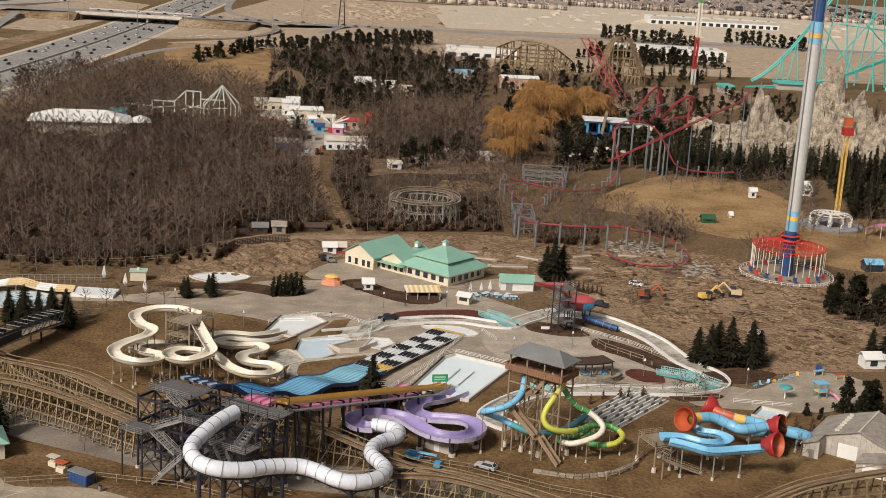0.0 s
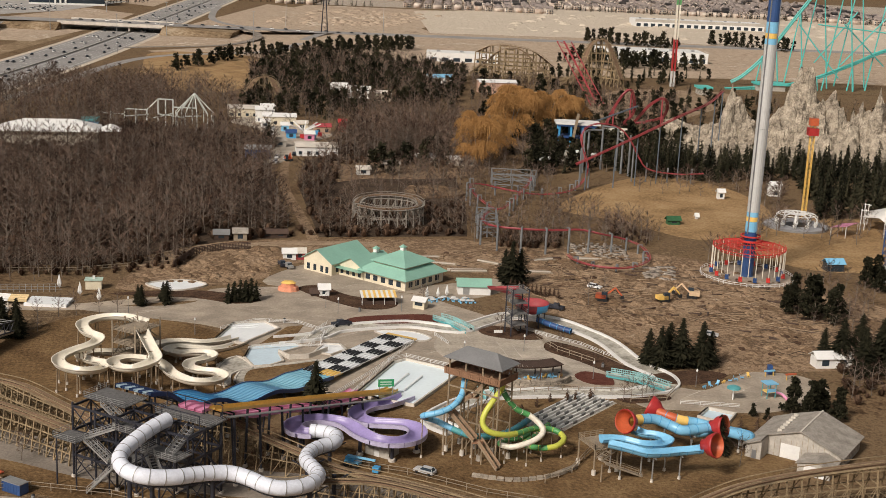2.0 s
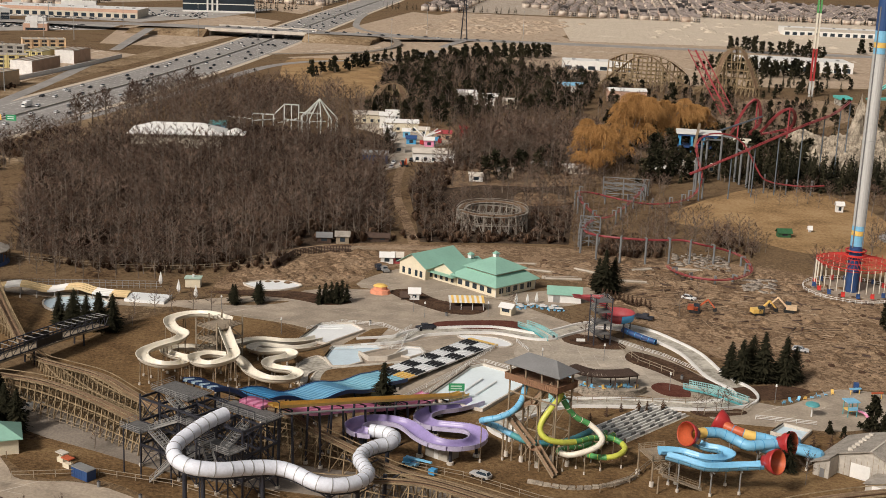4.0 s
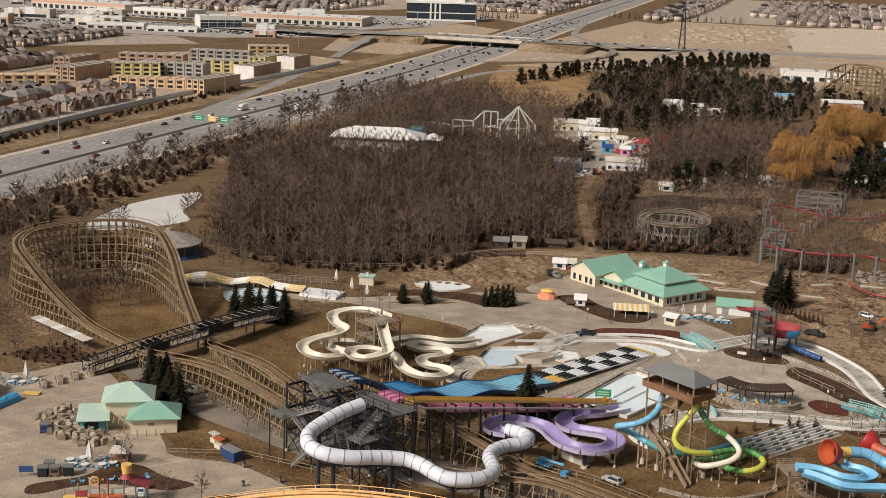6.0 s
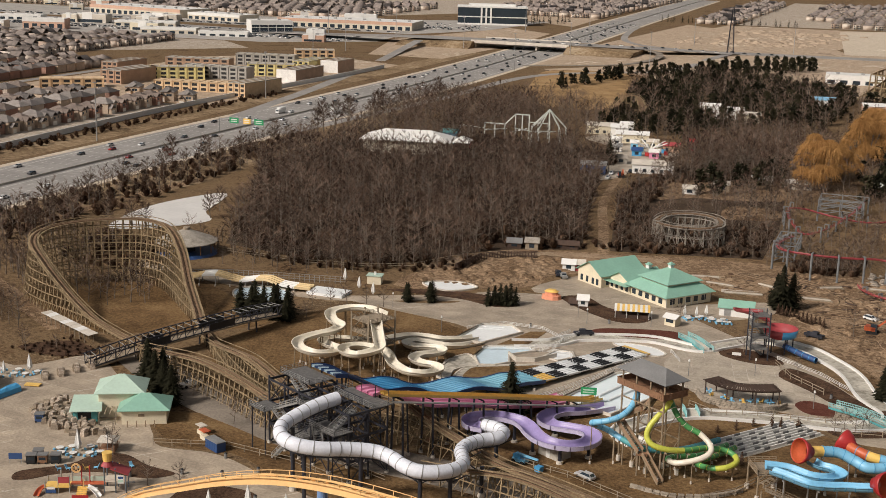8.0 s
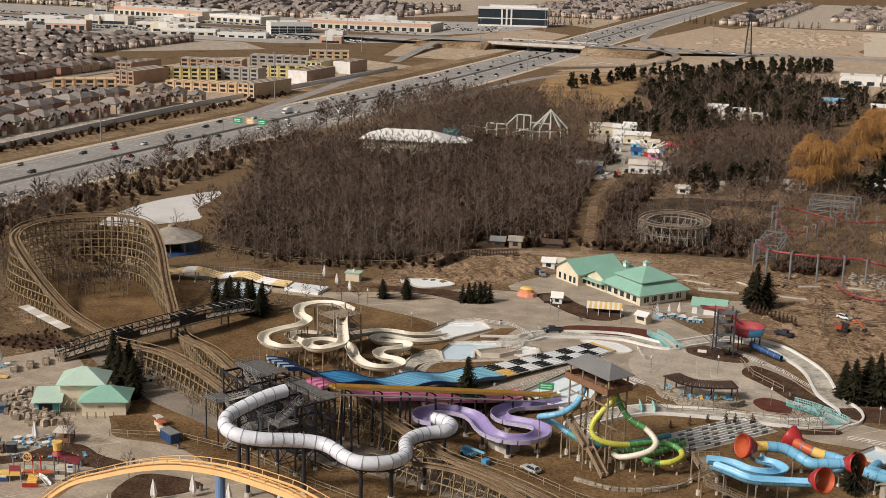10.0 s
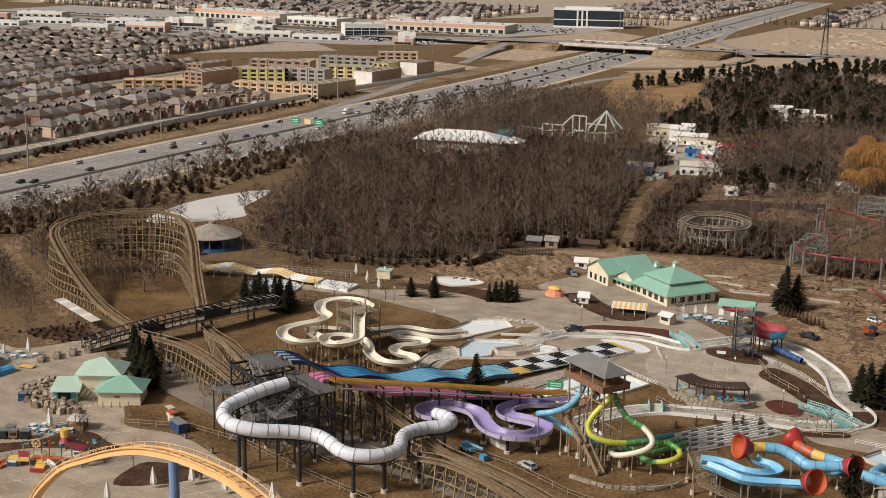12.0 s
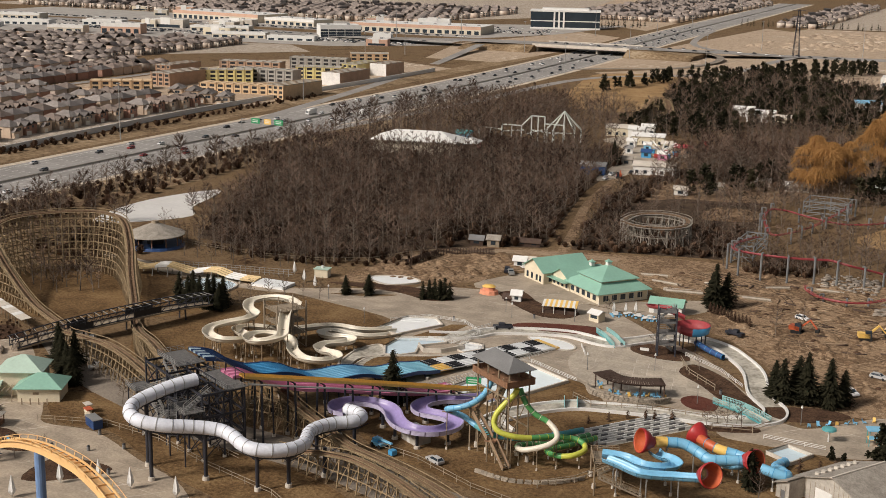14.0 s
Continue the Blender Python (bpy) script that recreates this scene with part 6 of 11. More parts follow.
# yellow speed lanes and the pink slide beneath
speed = empty("speed_slide", "straight yellow twin-lane speed slide", "water slide")
YL = spline([R(-65, -19.6, 16.7), R(-50, -19.6, 13.1), R(-35, -19.6, 9.5), R(-20, -19.6, 5.8), R(-8, -19.6, 2.8), R(-1, -19.6, 1.1), R(3, -19.6, 0.7)], 6)
for r in (-0.75, 0.75):
    for piece in range(0, len(YL) - 1, 4):
        bm = bmesh.new()
        sweep(bm, YL[piece:piece + 5], [(r - 0.72, 0.5), (r - 0.6, 0.05), (r + 0.6, 0.05), (r + 0.72, 0.5), (r + 0.74, -0.1), (r - 0.74, -0.1)], closed=True)
        part("lane_section", bm, "yellow", speed)
posts_along(speed, YL, 7.0, 0.6, 0.26, "blacksteel", cross=1.5)
bm = bmesh.new()
sweep(bm, YL, [(2.6, -0.9), (2.6, -0.7), (3.6, -0.7), (3.6, -0.9)], closed=True)
part("walkway", bm, "steel", speed)
pk = empty("pink_slide", "pink multi-lane slide running below the yellow lanes", "water slide")
PL = spline([R(-66, -14.3, 16.0), R(-62, -14.3, 15.6), R(-57, -14.3, 13.0), R(-50, -14.3, 10.0), R(-41, -14.3, 8.0), R(-33, -14.3, 5.9), R(-22, -14.3, 3.2), R(-10, -14.3, 1.0), R(-3, -14.3, 0.7)], 6)
for k in range(3):
    r = -2.0 + 2.0 * k
    bm = bmesh.new()
    sweep(bm, PL, [(r - 0.95, 0.4), (r - 0.8, 0.05), (r + 0.8, 0.05), (r + 0.95, 0.4), (r + 0.98, -0.25), (r - 0.98, -0.25)], closed=True)
    part("lane", bm, "pink", pk)
posts_along(pk, PL, 8.0, 0.5, 0.2, "blacksteel", cross=2.2)

# the white closed tube, running out into the purple flume
tube = empty("white_tube_slide", "white closed fibreglass tube slide with dark joints", "water slide")
TL = spline([(-37.2, 228.8, 16.5), (-39.4, 224.8, 16.2), (-41.2, 220.5, 15.6), (-42.4, 216.8, 15), (-42.4, 213.6, 14.6), (-40.9, 210.9, 14.1), (-38.3, 209.5, 13.7), (-35.5, 209.9, 13.2), (-32.2, 211.7, 12.6), (-29.2, 214.6, 12), (-25.9, 217.1, 11.4), (-23, 218.2, 10.9), (-20, 217.6, 10.4), (-17.2, 216.3, 9.9), (-14.2, 216.1, 9.4), (-11.1, 217.9, 9), (-8.9, 221, 8.6), (-8.2, 225.2, 8.3), (-9.8, 229.4, 8), (-11.4, 233.3, 7.7), (-11.2, 237.6, 7.5), (-9.4, 241.4, 7.3), (-7, 244.2, 7.1), (-6.9, 247.8, 7), (-9.4, 250, 6.9), (-12.4, 250.6, 6.8)], 4)
flume(tube, TL, ring(1.42, 16), "tubewhite", 2.0, "tube_section", True, "steel")
for x, y, z in ((-36.1, 211.2, 12.0), (-26.4, 216.6, 10.2), (-14.0, 217.0, 8.0), (-9.4, 221.5, 7.2), (-5.6, 229.6, 6.6), (-11.4, 236, 6.2), (-8, 246.5, 5.7), (-41.5, 217, 13.6)):
    bm = bmesh.new()
    pole(bm, (x, y, 0), (x, y, z), 0.42, 0.42, 12)
    po = part("support_column", bm, "blacksteel", tube)
    bm = bmesh.new()
    pole(bm, (x, y, 0), (x, y, 0.9), 0.75, 0.7, 12)
    part("footing", bm, "kerb", po)
    for dx, dy in ((3.2, 0.6), (-3.0, -0.4)):
        bm = bmesh.new()
        beam(bm, (x, y, z - 1.6), (x + dx, y + dy, z + 0.4), 0.2)
        part("arm", bm, "blacksteel", po)
bm = bmesh.new()
sweep(bm, [p - Vector((0, 0, 1.75)) for p in TL], [(-0.12, -0.12), (0.12, -0.12), (0.12, 0.12), (-0.12, 0.12)], closed=True)
part("carrier_rail", bm, "blacksteel", tube)

purple = empty("purple_flume_slide", "purple open flume slide with pale outer walls", "water slide")
PU = spline([(-12.0, 250.6, 6.8), (-15, 251.2, 6.7), (-16.6, 254.4, 6.6), (-15.2, 258, 6.4), (-11.4, 260, 6.2), (-7.4, 260, 5.9), (-4.7, 258.2, 5.6), (-2.4, 255.2, 5.4), (0.6, 252.9, 5.1), (4.5, 252.5, 4.8), (8, 254.8, 4.5), (9.6, 258.8, 4.2), (8.9, 263, 4), (6.2, 265.6, 3.7), (2.7, 266.6, 3.4), (-1.4, 267.6, 3.1), (-4, 270.6, 2.9), (-4.2, 275.1, 2.6), (-2, 279.3, 2.3), (1.6, 282.7, 1.9), (4.4, 287, 1.4), (6.4, 290.6, 1)], 5)
flume(purple, PU, trough(1.75, 0.14, 10, 0.85), "purple", 2.4)
run_p = length_along(PU)
start = 0
for i in range(1, len(PU)):
    if run_p[i] - run_p[start] > 2.4 or i == len(PU) - 1:
        for s in (-1, 1):
            bm = bmesh.new()
            sweep(bm, PU[start:i + 1], [(s * 1.94, -1.0), (s * 1.96, 0.02), (s * 2.06, 0.02), (s * 2.04, -1.0)], closed=True)
            part("outer_panel", bm, "lilac", purple)
        start = i
posts_along(purple, PU, 7.5, 1.6, 0.38, "blacksteel", cross=0.0)

# concrete walls, shed and lift parked below the purple slide
sh = empty("pump_shed", "small grey shed below the purple slide", "shed", "", (2.2, 256.5, 0), -30)
box_part("wall", (-3, 3, -2, 2, 0, 2.8), "concrete", sh)
box_part("roof", (-3.2, 3.2, -2.2, 2.2, 2.8, 3.0), "steel", sh)
box_part("door", (-0.6, 0.6, -2.06, -2.0, 0, 2.1), "white", sh)
lift = empty("boom_lift", "blue boom lift parked below the purple slide", "boom lift", "", (-3.4, 249.5, 0), -22)
box_part("chassis", (-1.6, 1.6, -1.0, 1.0, 0.5, 1.2), "skyblue", lift)
box_part("engine_box", (-1.5, 0.4, -0.8, 0.8, 1.2, 2.0), "blue", lift)
for x in (-1.2, 1.2):
    for y in (-1.0, 1.0):
        bm = bmesh.new()
        pole(bm, (x, y - 0.15, 0.5), (x, y + 0.15, 0.5), 0.5, n=12)
        part("wheel", bm, "rubber", lift)
bm = bmesh.new()
beam(bm, (-1, 0, 2.0), (5.5, -1, 2.6), 0.4)
part("boom", bm, "skyblue", lift)
box_part("basket", (5.2, 6.6, -1.8, -0.4, 0.3, 1.4), "blue", lift)

# the timber observation tower with its coloured tubes
G = at_frame(22.3, 258.3, -34)
ot = empty("timber_slide_tower", "tall timber tower with a grey hipped roof and brown deck", "slide tower")
for f in (-6.2, -2.1, 2.1, 6.2):
    for r in (-2.6, 2.6):
        bm = bmesh.new()
        pole(bm, G(f, r, 0), G(f, r, 21.2), 0.2)
        po = part("post", bm, "post", ot)
        bm = bmesh.new()
        pole(bm, G(f, r, 0), G(f, r, 1.3), 0.5, 0.45)
        part("footing", bm, "kerb", po)
bm = bmesh.new()
vs = hip_roof(bm, -6.6, 6.6, -2.9, 2.9, 21.3, 2.3, 0.7)
for v in vs:
    v.co = Vector(G(v.co.x, v.co.y, v.co.z))
part("roof", bm, "slategrey", ot)
bm = bmesh.new()
for i in range(17):
    f = -6.9 + 13.8 * (i + 0.5) / 17
    beam(bm, G(f, -3.6, 17.9), G(f, 3.6, 17.9), 0.78, 0.25)
part("deck", bm, "brownwood", ot)
for a, b in (((-6.9, -3.6), (6.9, -3.6)), ((6.9, -3.6), (6.9, 3.6)), ((6.9, 3.6), (-6.9, 3.6)), ((-6.9, 3.6), (-6.9, -3.6))):
    pa, pb = Vector(G(*a, 18)), Vector(G(*b, 18))
    n = int((pb - pa).length / 0.55)
    bm = bmesh.new()
    for i in range(n):
        c, d = pa.lerp(pb, (i + 0.06) / n), pa.lerp(pb, (i + 0.94) / n)
        beam(bm, c + Vector((0, 0, 0.55)), d + Vector((0, 0, 0.55)), 0.08, 1.1)
    beam(bm, pa + Vector((0, 0, 1.18)), pb + Vector((0, 0, 1.18)), 0.22, 0.12)
    part("parapet", bm, "brownwood", ot, "brown board parapet")
for z0, z1 in ((0.8, 8), (8, 15)):
    for f in (-6.2, -2.1, 2.1):
        for r in (-2.6, 2.6):
            bm = bmesh.new()
            beam(bm, G(f, r, z0), G(f + 4.1, r, z1), 0.13)
            part("brace", bm, "post", ot)
for z in (8, 15):
    bm = bmesh.new()
    for r in (-2.6, 2.6):
        beam(bm, G(-6.2, r, z), G(6.2, r, z), 0.25)
    part("girder", bm, "post", ot)
# its folded stair
st = [(Vector((24.2, 255.6, 17.8)), Vector((21.4, 257.6, 13.4))), (Vector((20.4, 257.7, 13.3)), Vector((16.6, 257.6, 10.8))), (Vector((16.2, 256.0, 10.4)), Vector((21.6, 253.2, 5.2))), (Vector((22.6, 252.7, 5.1)), Vector((26.6, 250.6, 0.15)))]
for hi, lo in st:
    stair(ot, lo, hi, 1.7, "post", rail="post")
    for s in (-0.85, 0.85):
        d = (hi - lo)
        side = Vector((d.y, -d.x, 0)).normalized() * s
        bm = bmesh.new()
        beam(bm, lo + side + Vector((0, 0, 0.5)), hi + side + Vector((0, 0, 0.5)), 0.06, 0.8)
        part("stair_board", bm, "tanwood", ot)
for x, y, z in ((21, 257.8, 13.3), (16.0, 257.4, 10.6), (22.1, 253.0, 5.1)):
    bm = bmesh.new()
    beam(bm, (x - 1.2, y, z), (x + 1.2, y, z), 2.2, 0.15)
    part("landing", bm, "brownwood", ot)
    for k in (-1, 1):
        bm = bmesh.new()
        pole(bm, (x + k, y, 0), (x + k, y, z), 0.17)
        part("post", bm, "post", ot)

lime = empty("green_tube_slide", "yellow-green tube slide spiralling into green", "water slide", "tower tubes")
LL = spline([(26.9, 255.1, 17), (26.2, 255.0, 15.5), (24.6, 253.6, 13.5), (23.3, 252.6, 11.5), (23.0, 252.0, 9.5), (24.4, 251.6, 8), (27.5, 252.8, 7), (30.8, 256.1, 6.2), (33.9, 260.4, 5.6), (37.3, 262.6, 5), (39.9, 262.2, 4.4), (40.8, 259.8, 3.8), (38.9, 257.0, 3.3), (35.9, 256.6, 2.9), (33.5, 258.2, 2.5), (32.5, 260.5, 2.2), (35, 266, 1.7), (38.6, 274.4, 1.2)], 5)
flume(lime, LL, ring(0.62, 10), "lime", 1.6, "tube_section", True, "lime", lambda u: "lime" if u < 0.3 or 0.5 < u < 0.62 else "green")
posts_along(lime, LL, 5, 0.6, 0.1, "post", first=14)
wt = empty("green_tube_slide", "tube slide turning from white to green", "water slide", "tower tubes")
WL = spline([(26.4, 258, 16), (28, 257.2, 13.5), (30.1, 257.7, 11), (32.9, 258.3, 9.5), (35.2, 257.4, 8), (35.9, 255.8, 7), (34.7, 254.2, 6), (32, 253.2, 5), (29.1, 253.2, 4.2), (27, 256.2, 3.6), (28.6, 260, 3), (32.6, 264, 2.4), (36.8, 275, 1.4)], 5)
flume(wt, WL, ring(0.62, 10), "flume", 1.6, "tube_section", True, "flume", lambda u: "flume" if 0.16 < u < 0.5 else "green")
posts_along(wt, WL, 5, 0.6, 0.1, "post", first=14)
bt = empty("blue_tube_slide", "blue tube slide curling round into dark teal", "water slide", "tower tubes")
BL = spline([(19, 261.3, 17), (18.9, 259.1, 15.5), (18.3, 256.8, 13.5), (16.6, 254.7, 12), (14.1, 253.6, 11), (11.6, 253.9, 10.2), (10.6, 255.4, 9.2), (13.6, 257.4, 7.5), (17.5, 256.6, 6), (21, 256.4, 5), (25.6, 259.4, 4), (29.8, 265.5, 3), (34.6, 276.6, 1.6)], 5)
flume(bt, BL, ring(0.66, 10), "blue", 1.6, "tube_section", True, "blue", lambda u: "skyblue" if u < 0.42 else "teal")
posts_along(bt, BL, 6, 0.65, 0.12, "post", first=16)

# run-out lanes of grey and white blocks
ro = empty("runout_lanes", "low concrete run-out lanes with dark grey and white panels", "run-out lanes")
RO = at_frame(36.5, 275, 54)
for k in range(9):
    r = -4.6 + 9.2 * k / 8
    for i in range(14):
        bm = bmesh.new()
        a = 26.0 * i / 14
        beam(bm, RO(a, r, 0.4), RO(a + 1.8, r, 0.4), 0.3, 0.75)
        part("wall_block", bm, "slategrey" if (i + 2 * (k % 2) + k // 2) % 4 == 0 else "white", ro)
bm = bmesh.new()
slab(bm, [RO(-0.5, -5.2)[:2], RO(27, -5.2)[:2], RO(27, 5.2)[:2], RO(-0.5, 5.2)[:2]], 0, 0.1)
part("floor", bm, "river", ro)

# the blue slides with red funnels
fb = empty("start_platform", "timber start platform with a stair", "platform")
F = at_frame(47.6, 254.5, 25)
bm = bmesh.new()
for i in range(8):
    beam(bm, F(-3 + 6 * (i + 0.5) / 8, -3.4, 5.6), F(-3 + 6 * (i + 0.5) / 8, 3.4, 5.6), 0.7, 0.15)
part("deck", bm, "greywood", fb)
for f in (-2.8, 2.8):
    for r in (-3.2, 3.2):
        bm = bmesh.new()
        pole(bm, F(f, r, 0), F(f, r, 5.6), 0.2)
        po = part("post", bm, "post", fb)
        bm = bmesh.new()
        pole(bm, F(f, r, 0), F(f, r, 1.1), 0.5, 0.45)
        part("footing", bm, "kerb", po)
railing("railing", fb, [F(3, -3.4, 5.65), F(-3, -3.4, 5.65), F(-3, 3.4, 5.65), F(3, 3.4, 5.65)], 1.2, "post", 1.2, 3, 0.07)
stair(fb, F(6.5, 6.6, 0.1), F(-2.5, 6.2, 4.0), 1.8, "greywood", rail="post")
stair(fb, F(-2.6, 4.6, 4.0), F(1.6, 3.6, 5.6), 1.8, "greywood", rail="post")
for f, r in ((-3.2, 6.8), (6.3, 6.8)):
    bm = bmesh.new()
    pole(bm, F(f, r, 0), F(f, r, 3.8), 0.18)
    part("post", bm, "post", fb)


def funnel(thing, c, axis, r0, r1, ln, name="funnel"):
    """A wide, open cone with ribs inside, lying along an axis."""
    a = Vector(axis).normalized()
    s = a.cross(Vector((0, 0, 1))).normalized()
    u = s.cross(a)
    bm = bmesh.new()
    rows = []
    for t, q in ((0, r0), (0.12, r0 * 1.03), (0.55, r0 * 0.82), (0.8, r0 * 0.5), (1.0, r1), (1.0, r1 * 0.85), (0.8, r0 * 0.44), (0.55, r0 * 0.76), (0.1, r0 * 0.95), (0, r0 * 0.95)):
        p = Vector(c) + a * (ln * t)
        rows.append([bm.verts.new(p + (s * math.cos(2 * math.pi * i / 20) + u * math.sin(2 * math.pi * i / 20)) * q) for i in range(20)])
    for j, (x, y) in enumerate(zip(rows, rows[1:] + rows[:1])):
        for i in range(20):
            f = bm.faces.new((x[i], x[(i + 1) % 20], y[(i + 1) % 20], y[i]))
            f.material_index = 1 if 5 <= j <= 8 else 0
    return part(name, bm, ("red", "faderd"), thing, smooth=True)


def blue_run(pts, closed, r, label, tint=None, every=6.0):
    s = empty("blue_slide", label, "water slide", "blue slides")
    ln = spline(pts, 5)
    flume(s, ln, ring(r, 12) if closed else trough(r, 0.1), "skyblue", 2.0, "slide_section", closed, "blue", tint)
    posts_along(s, ln, every, r + 0.1, 0.16, "steel")
    return s


s1 = blue_run([(47.6, 251.4, 8.1), (51.8, 252.4, 7.8), (56.2, 250.9, 7.5), (60.2, 252.2, 7.2), (62.0, 255.6, 6.9), (60.2, 258.4, 6.7), (57.6, 259.4, 6.6), (55.8, 261.2, 6.6)], False, 1.25, "sky-blue open slide curving into a red funnel")
funnel(s1, (53.2, 258.8, 8.9), (0.72, 0.66, -0.22), 2.6, 1.2, 3.2)
s2 = blue_run([(48.9, 249.3, 8.0), (52.4, 248.6, 7.6), (56.6, 247.7, 7.0), (60.3, 249.0, 6.7), (63.6, 250.2, 6.7), (66, 250.4, 6.9), (68.2, 250.6, 7.2)], False, 1.25, "sky-blue open slide dropping into a red funnel")
funnel(s2, (71.0, 248.6, 8.5), (-0.72, 0.64, -0.26), 2.6, 1.3, 3.4)
s3 = blue_run([(55.4, 262.8, 7.6), (58.2, 264.6, 7.4), (61.2, 265.8, 7.0), (64.4, 265.4, 5.9), (66.8, 264.4, 5.3), (69.8, 265.6, 5.2), (73.4, 267.4, 5.2)], True, 1.15, "sky-blue tube slide with a yellow joint leaving the red funnel", lambda u: "yellow" if u < 0.12 else "skyblue")
funnel(s3, (76.2, 265.6, 6.2), (-0.78, 0.58, -0.2), 2.5, 1.2, 3.4)
s4 = blue_run([(62.6, 272.6, 6.2), (65.0, 271.2, 5.8), (67.6, 270.6, 5.3), (71, 270.8, 4.8), (73.6, 269.6, 4.5), (72, 266.8, 4.3), (69, 266.6, 4.1)], True, 1.1, "sky-blue tube slide with a yellow joint behind the others", lambda u: "faderd" if u < 0.16 else ("yellow" if u < 0.34 else "skyblue"))
funnel(s4, (60.8, 274.4, 7.0), (0.86, -0.36, -0.36), 2.5, 1.1, 3.6)
blue_run([(77.2, 266.4, 4.6), (80.4, 266.4, 4.0), (82.4, 267.6, 3.4), (80.8, 271, 2.8), (78.6, 275, 1.8), (79.4, 281, 0.9)], True, 1.1, "sky-blue tube slide curling to the small pool")
bx = pool("pool_small", [(74.6, 286), (78, 292), (84, 289), (80.6, 282)], "basinblue", "small blue landing pool with pale lanes", False, 0.9)

# bowl slide on its steel tower
bowl = empty("bowl_slide", "red and blue bowl slide", "water slide")
bm = bmesh.new()
rows = []
for r, z in ((0.8, 4.1), (2.8, 4.3), (4.2, 4.9), (4.55, 6.7), (4.85, 6.7), (4.45, 4.6), (2.9, 3.9), (0.8, 3.7)):
    rows.append([bm.verts.new((39.4 + r * math.cos(2 * math.pi * i / 28), 355 + r * math.sin(2 * math.pi * i / 28), z)) for i in range(28)])
for j, (x, y) in enumerate(zip(rows, rows[1:] + rows[:1])):
    for i in range(28):
        f = bm.faces.new((x[i], x[(i + 1) % 28], y[(i + 1) % 28], y[i]))
        f.material_index = 1 if j in (4, 5) and (i > 21 or i < 6) else 0
part("bowl", bm, ("coralred", "blue"), bowl, smooth=True)
BO = spline([(34.4, 347.2, 13.0), (31.5, 348.6, 12.6), (28.8, 350.6, 12.0), (27.6, 353.6, 11.2), (29.6, 356.4, 10.2), (33, 357.6, 9.0), (36.2, 358.4, 7.6)], 5)
flume(bowl, BO, trough(1.2, 0.12, deep=0.8), "coralred", 2.0)
ex = spline([(41, 353, 2.2), (44, 350.6, 1.8), (47, 348.8, 1.4), (50, 347, 1.1)], 5)
flume(bowl, ex, ring(0.8, 10), "navy", 2.0, "tube_section", True, "blue")
for i in range(6):
    a = math.pi * i / 3
    bm = bmesh.new()
    pole(bm, (39.4 + 3.6 * math.cos(a), 355 + 3.6 * math.sin(a), 0), (39.4 + 3.6 * math.cos(a), 355 + 3.6 * math.sin(a), 4.4), 0.18)
    part("support_post", bm, "blacksteel", bowl)
bs = empty("steel_stair_tower", "dark steel stair tower beside the bowl slide", "slide tower")
B = at_frame(34.5, 345.4, 20)
for f in (-2.4, 2.4):
    for r in (-2.2, 2.2):
        bm = bmesh.new()
        beam(bm, B(f, r, 0), B(f, r, 13.6), 0.35)
        part("column", bm, "blacksteel", bs)
for z in (3.2, 6.4, 9.4, 12.4):
    bm = bmesh.new()
    beam(bm, B(0, -2.3, z), B(0, 2.3, z), 4.8, 0.14)
    part("deck", bm, "grating", bs)
    railing("railing", bs, [B(-2.4, 2.2, z), B(-2.4, -2.2, z), B(2.4, -2.2, z), B(2.4, 2.2, z)], 1.1, "steel", 1.6, 2)
for k, z in enumerate((0.1, 3.2, 6.4, 9.4)):
    stair(bs, B(-2 if k % 2 else 2, -3.0, z), B(2 if k % 2 else -2, -3.0, z + 3.1), 1.3, "steel")
box_part("sign", (-1.2, 1.2, -0.06, 0.06, 1.2, 2.0), "white", bs).matrix_basis = pose(29.5, 342, 0, 0, 0, 10)


# teal footbridges
def footbridge(p, q, rise, label):
    b = empty("footbridge", label, "footbridge", "teal footbridges")
    p, q = Vector(p), Vector(q)
    mid = (p + q) / 2 + Vector((0, 0, rise))
    line = spline([p, p.lerp(mid, 0.7) + Vector((0, 0, rise * 0.2)), mid, q.lerp(mid, 0.7) + Vector((0, 0, rise * 0.2)), q], 4)
    bm = bmesh.new()
    sweep(bm, line, [(-1.5, -0.3), (-1.5, 0), (1.5, 0), (1.5, -0.3)], closed=True, cap=True)
    part("deck", bm, "kerb", b)
    d = (q - p).normalized().cross(Vector((0, 0, 1)))
    for s in (-1.55, 1.55):
        bm = bmesh.new()
        sweep(bm, line, [(s - 0.06, -0.45), (s - 0.06, 0.12), (s + 0.06, 0.12), (s + 0.06, -0.45)], closed=True, cap=True)
        side = part("girder", bm, "teal", b)
        for z in (0.62, 1.2):
            bm = bmesh.new()
            sweep(bm, line, [(s - 0.06, z - 0.07), (s - 0.06, z + 0.07), (s + 0.06, z + 0.07), (s + 0.06, z - 0.07)], closed=True, cap=True)
            part("rail", bm, "tealpale", side)
        dense_ = [line[i].lerp(line[i + 1], k / 3) for i in range(len(line) - 1) for k in range(3)]
        for c in dense_:
            bm = bmesh.new()
            beam(bm, c + d * s, c + d * s + Vector((0, 0, 1.2)), 0.11)
            part("baluster", bm, "tealpale", side)
    return b


footbridge((12.5, 356, 0.4), (21.8, 344.2, 0.4), 0.5, "teal footbridge over the drained river")
footbridge((56.8, 313.6, 0.5), (70.6, 304.6, 0.5), 0.5, "teal footbridge over the river by the splash area")
footbridge((24.5, 296.8, 0.5), (26.5, 291.5, 0.5), 0.4, "short pale teal footbridge")

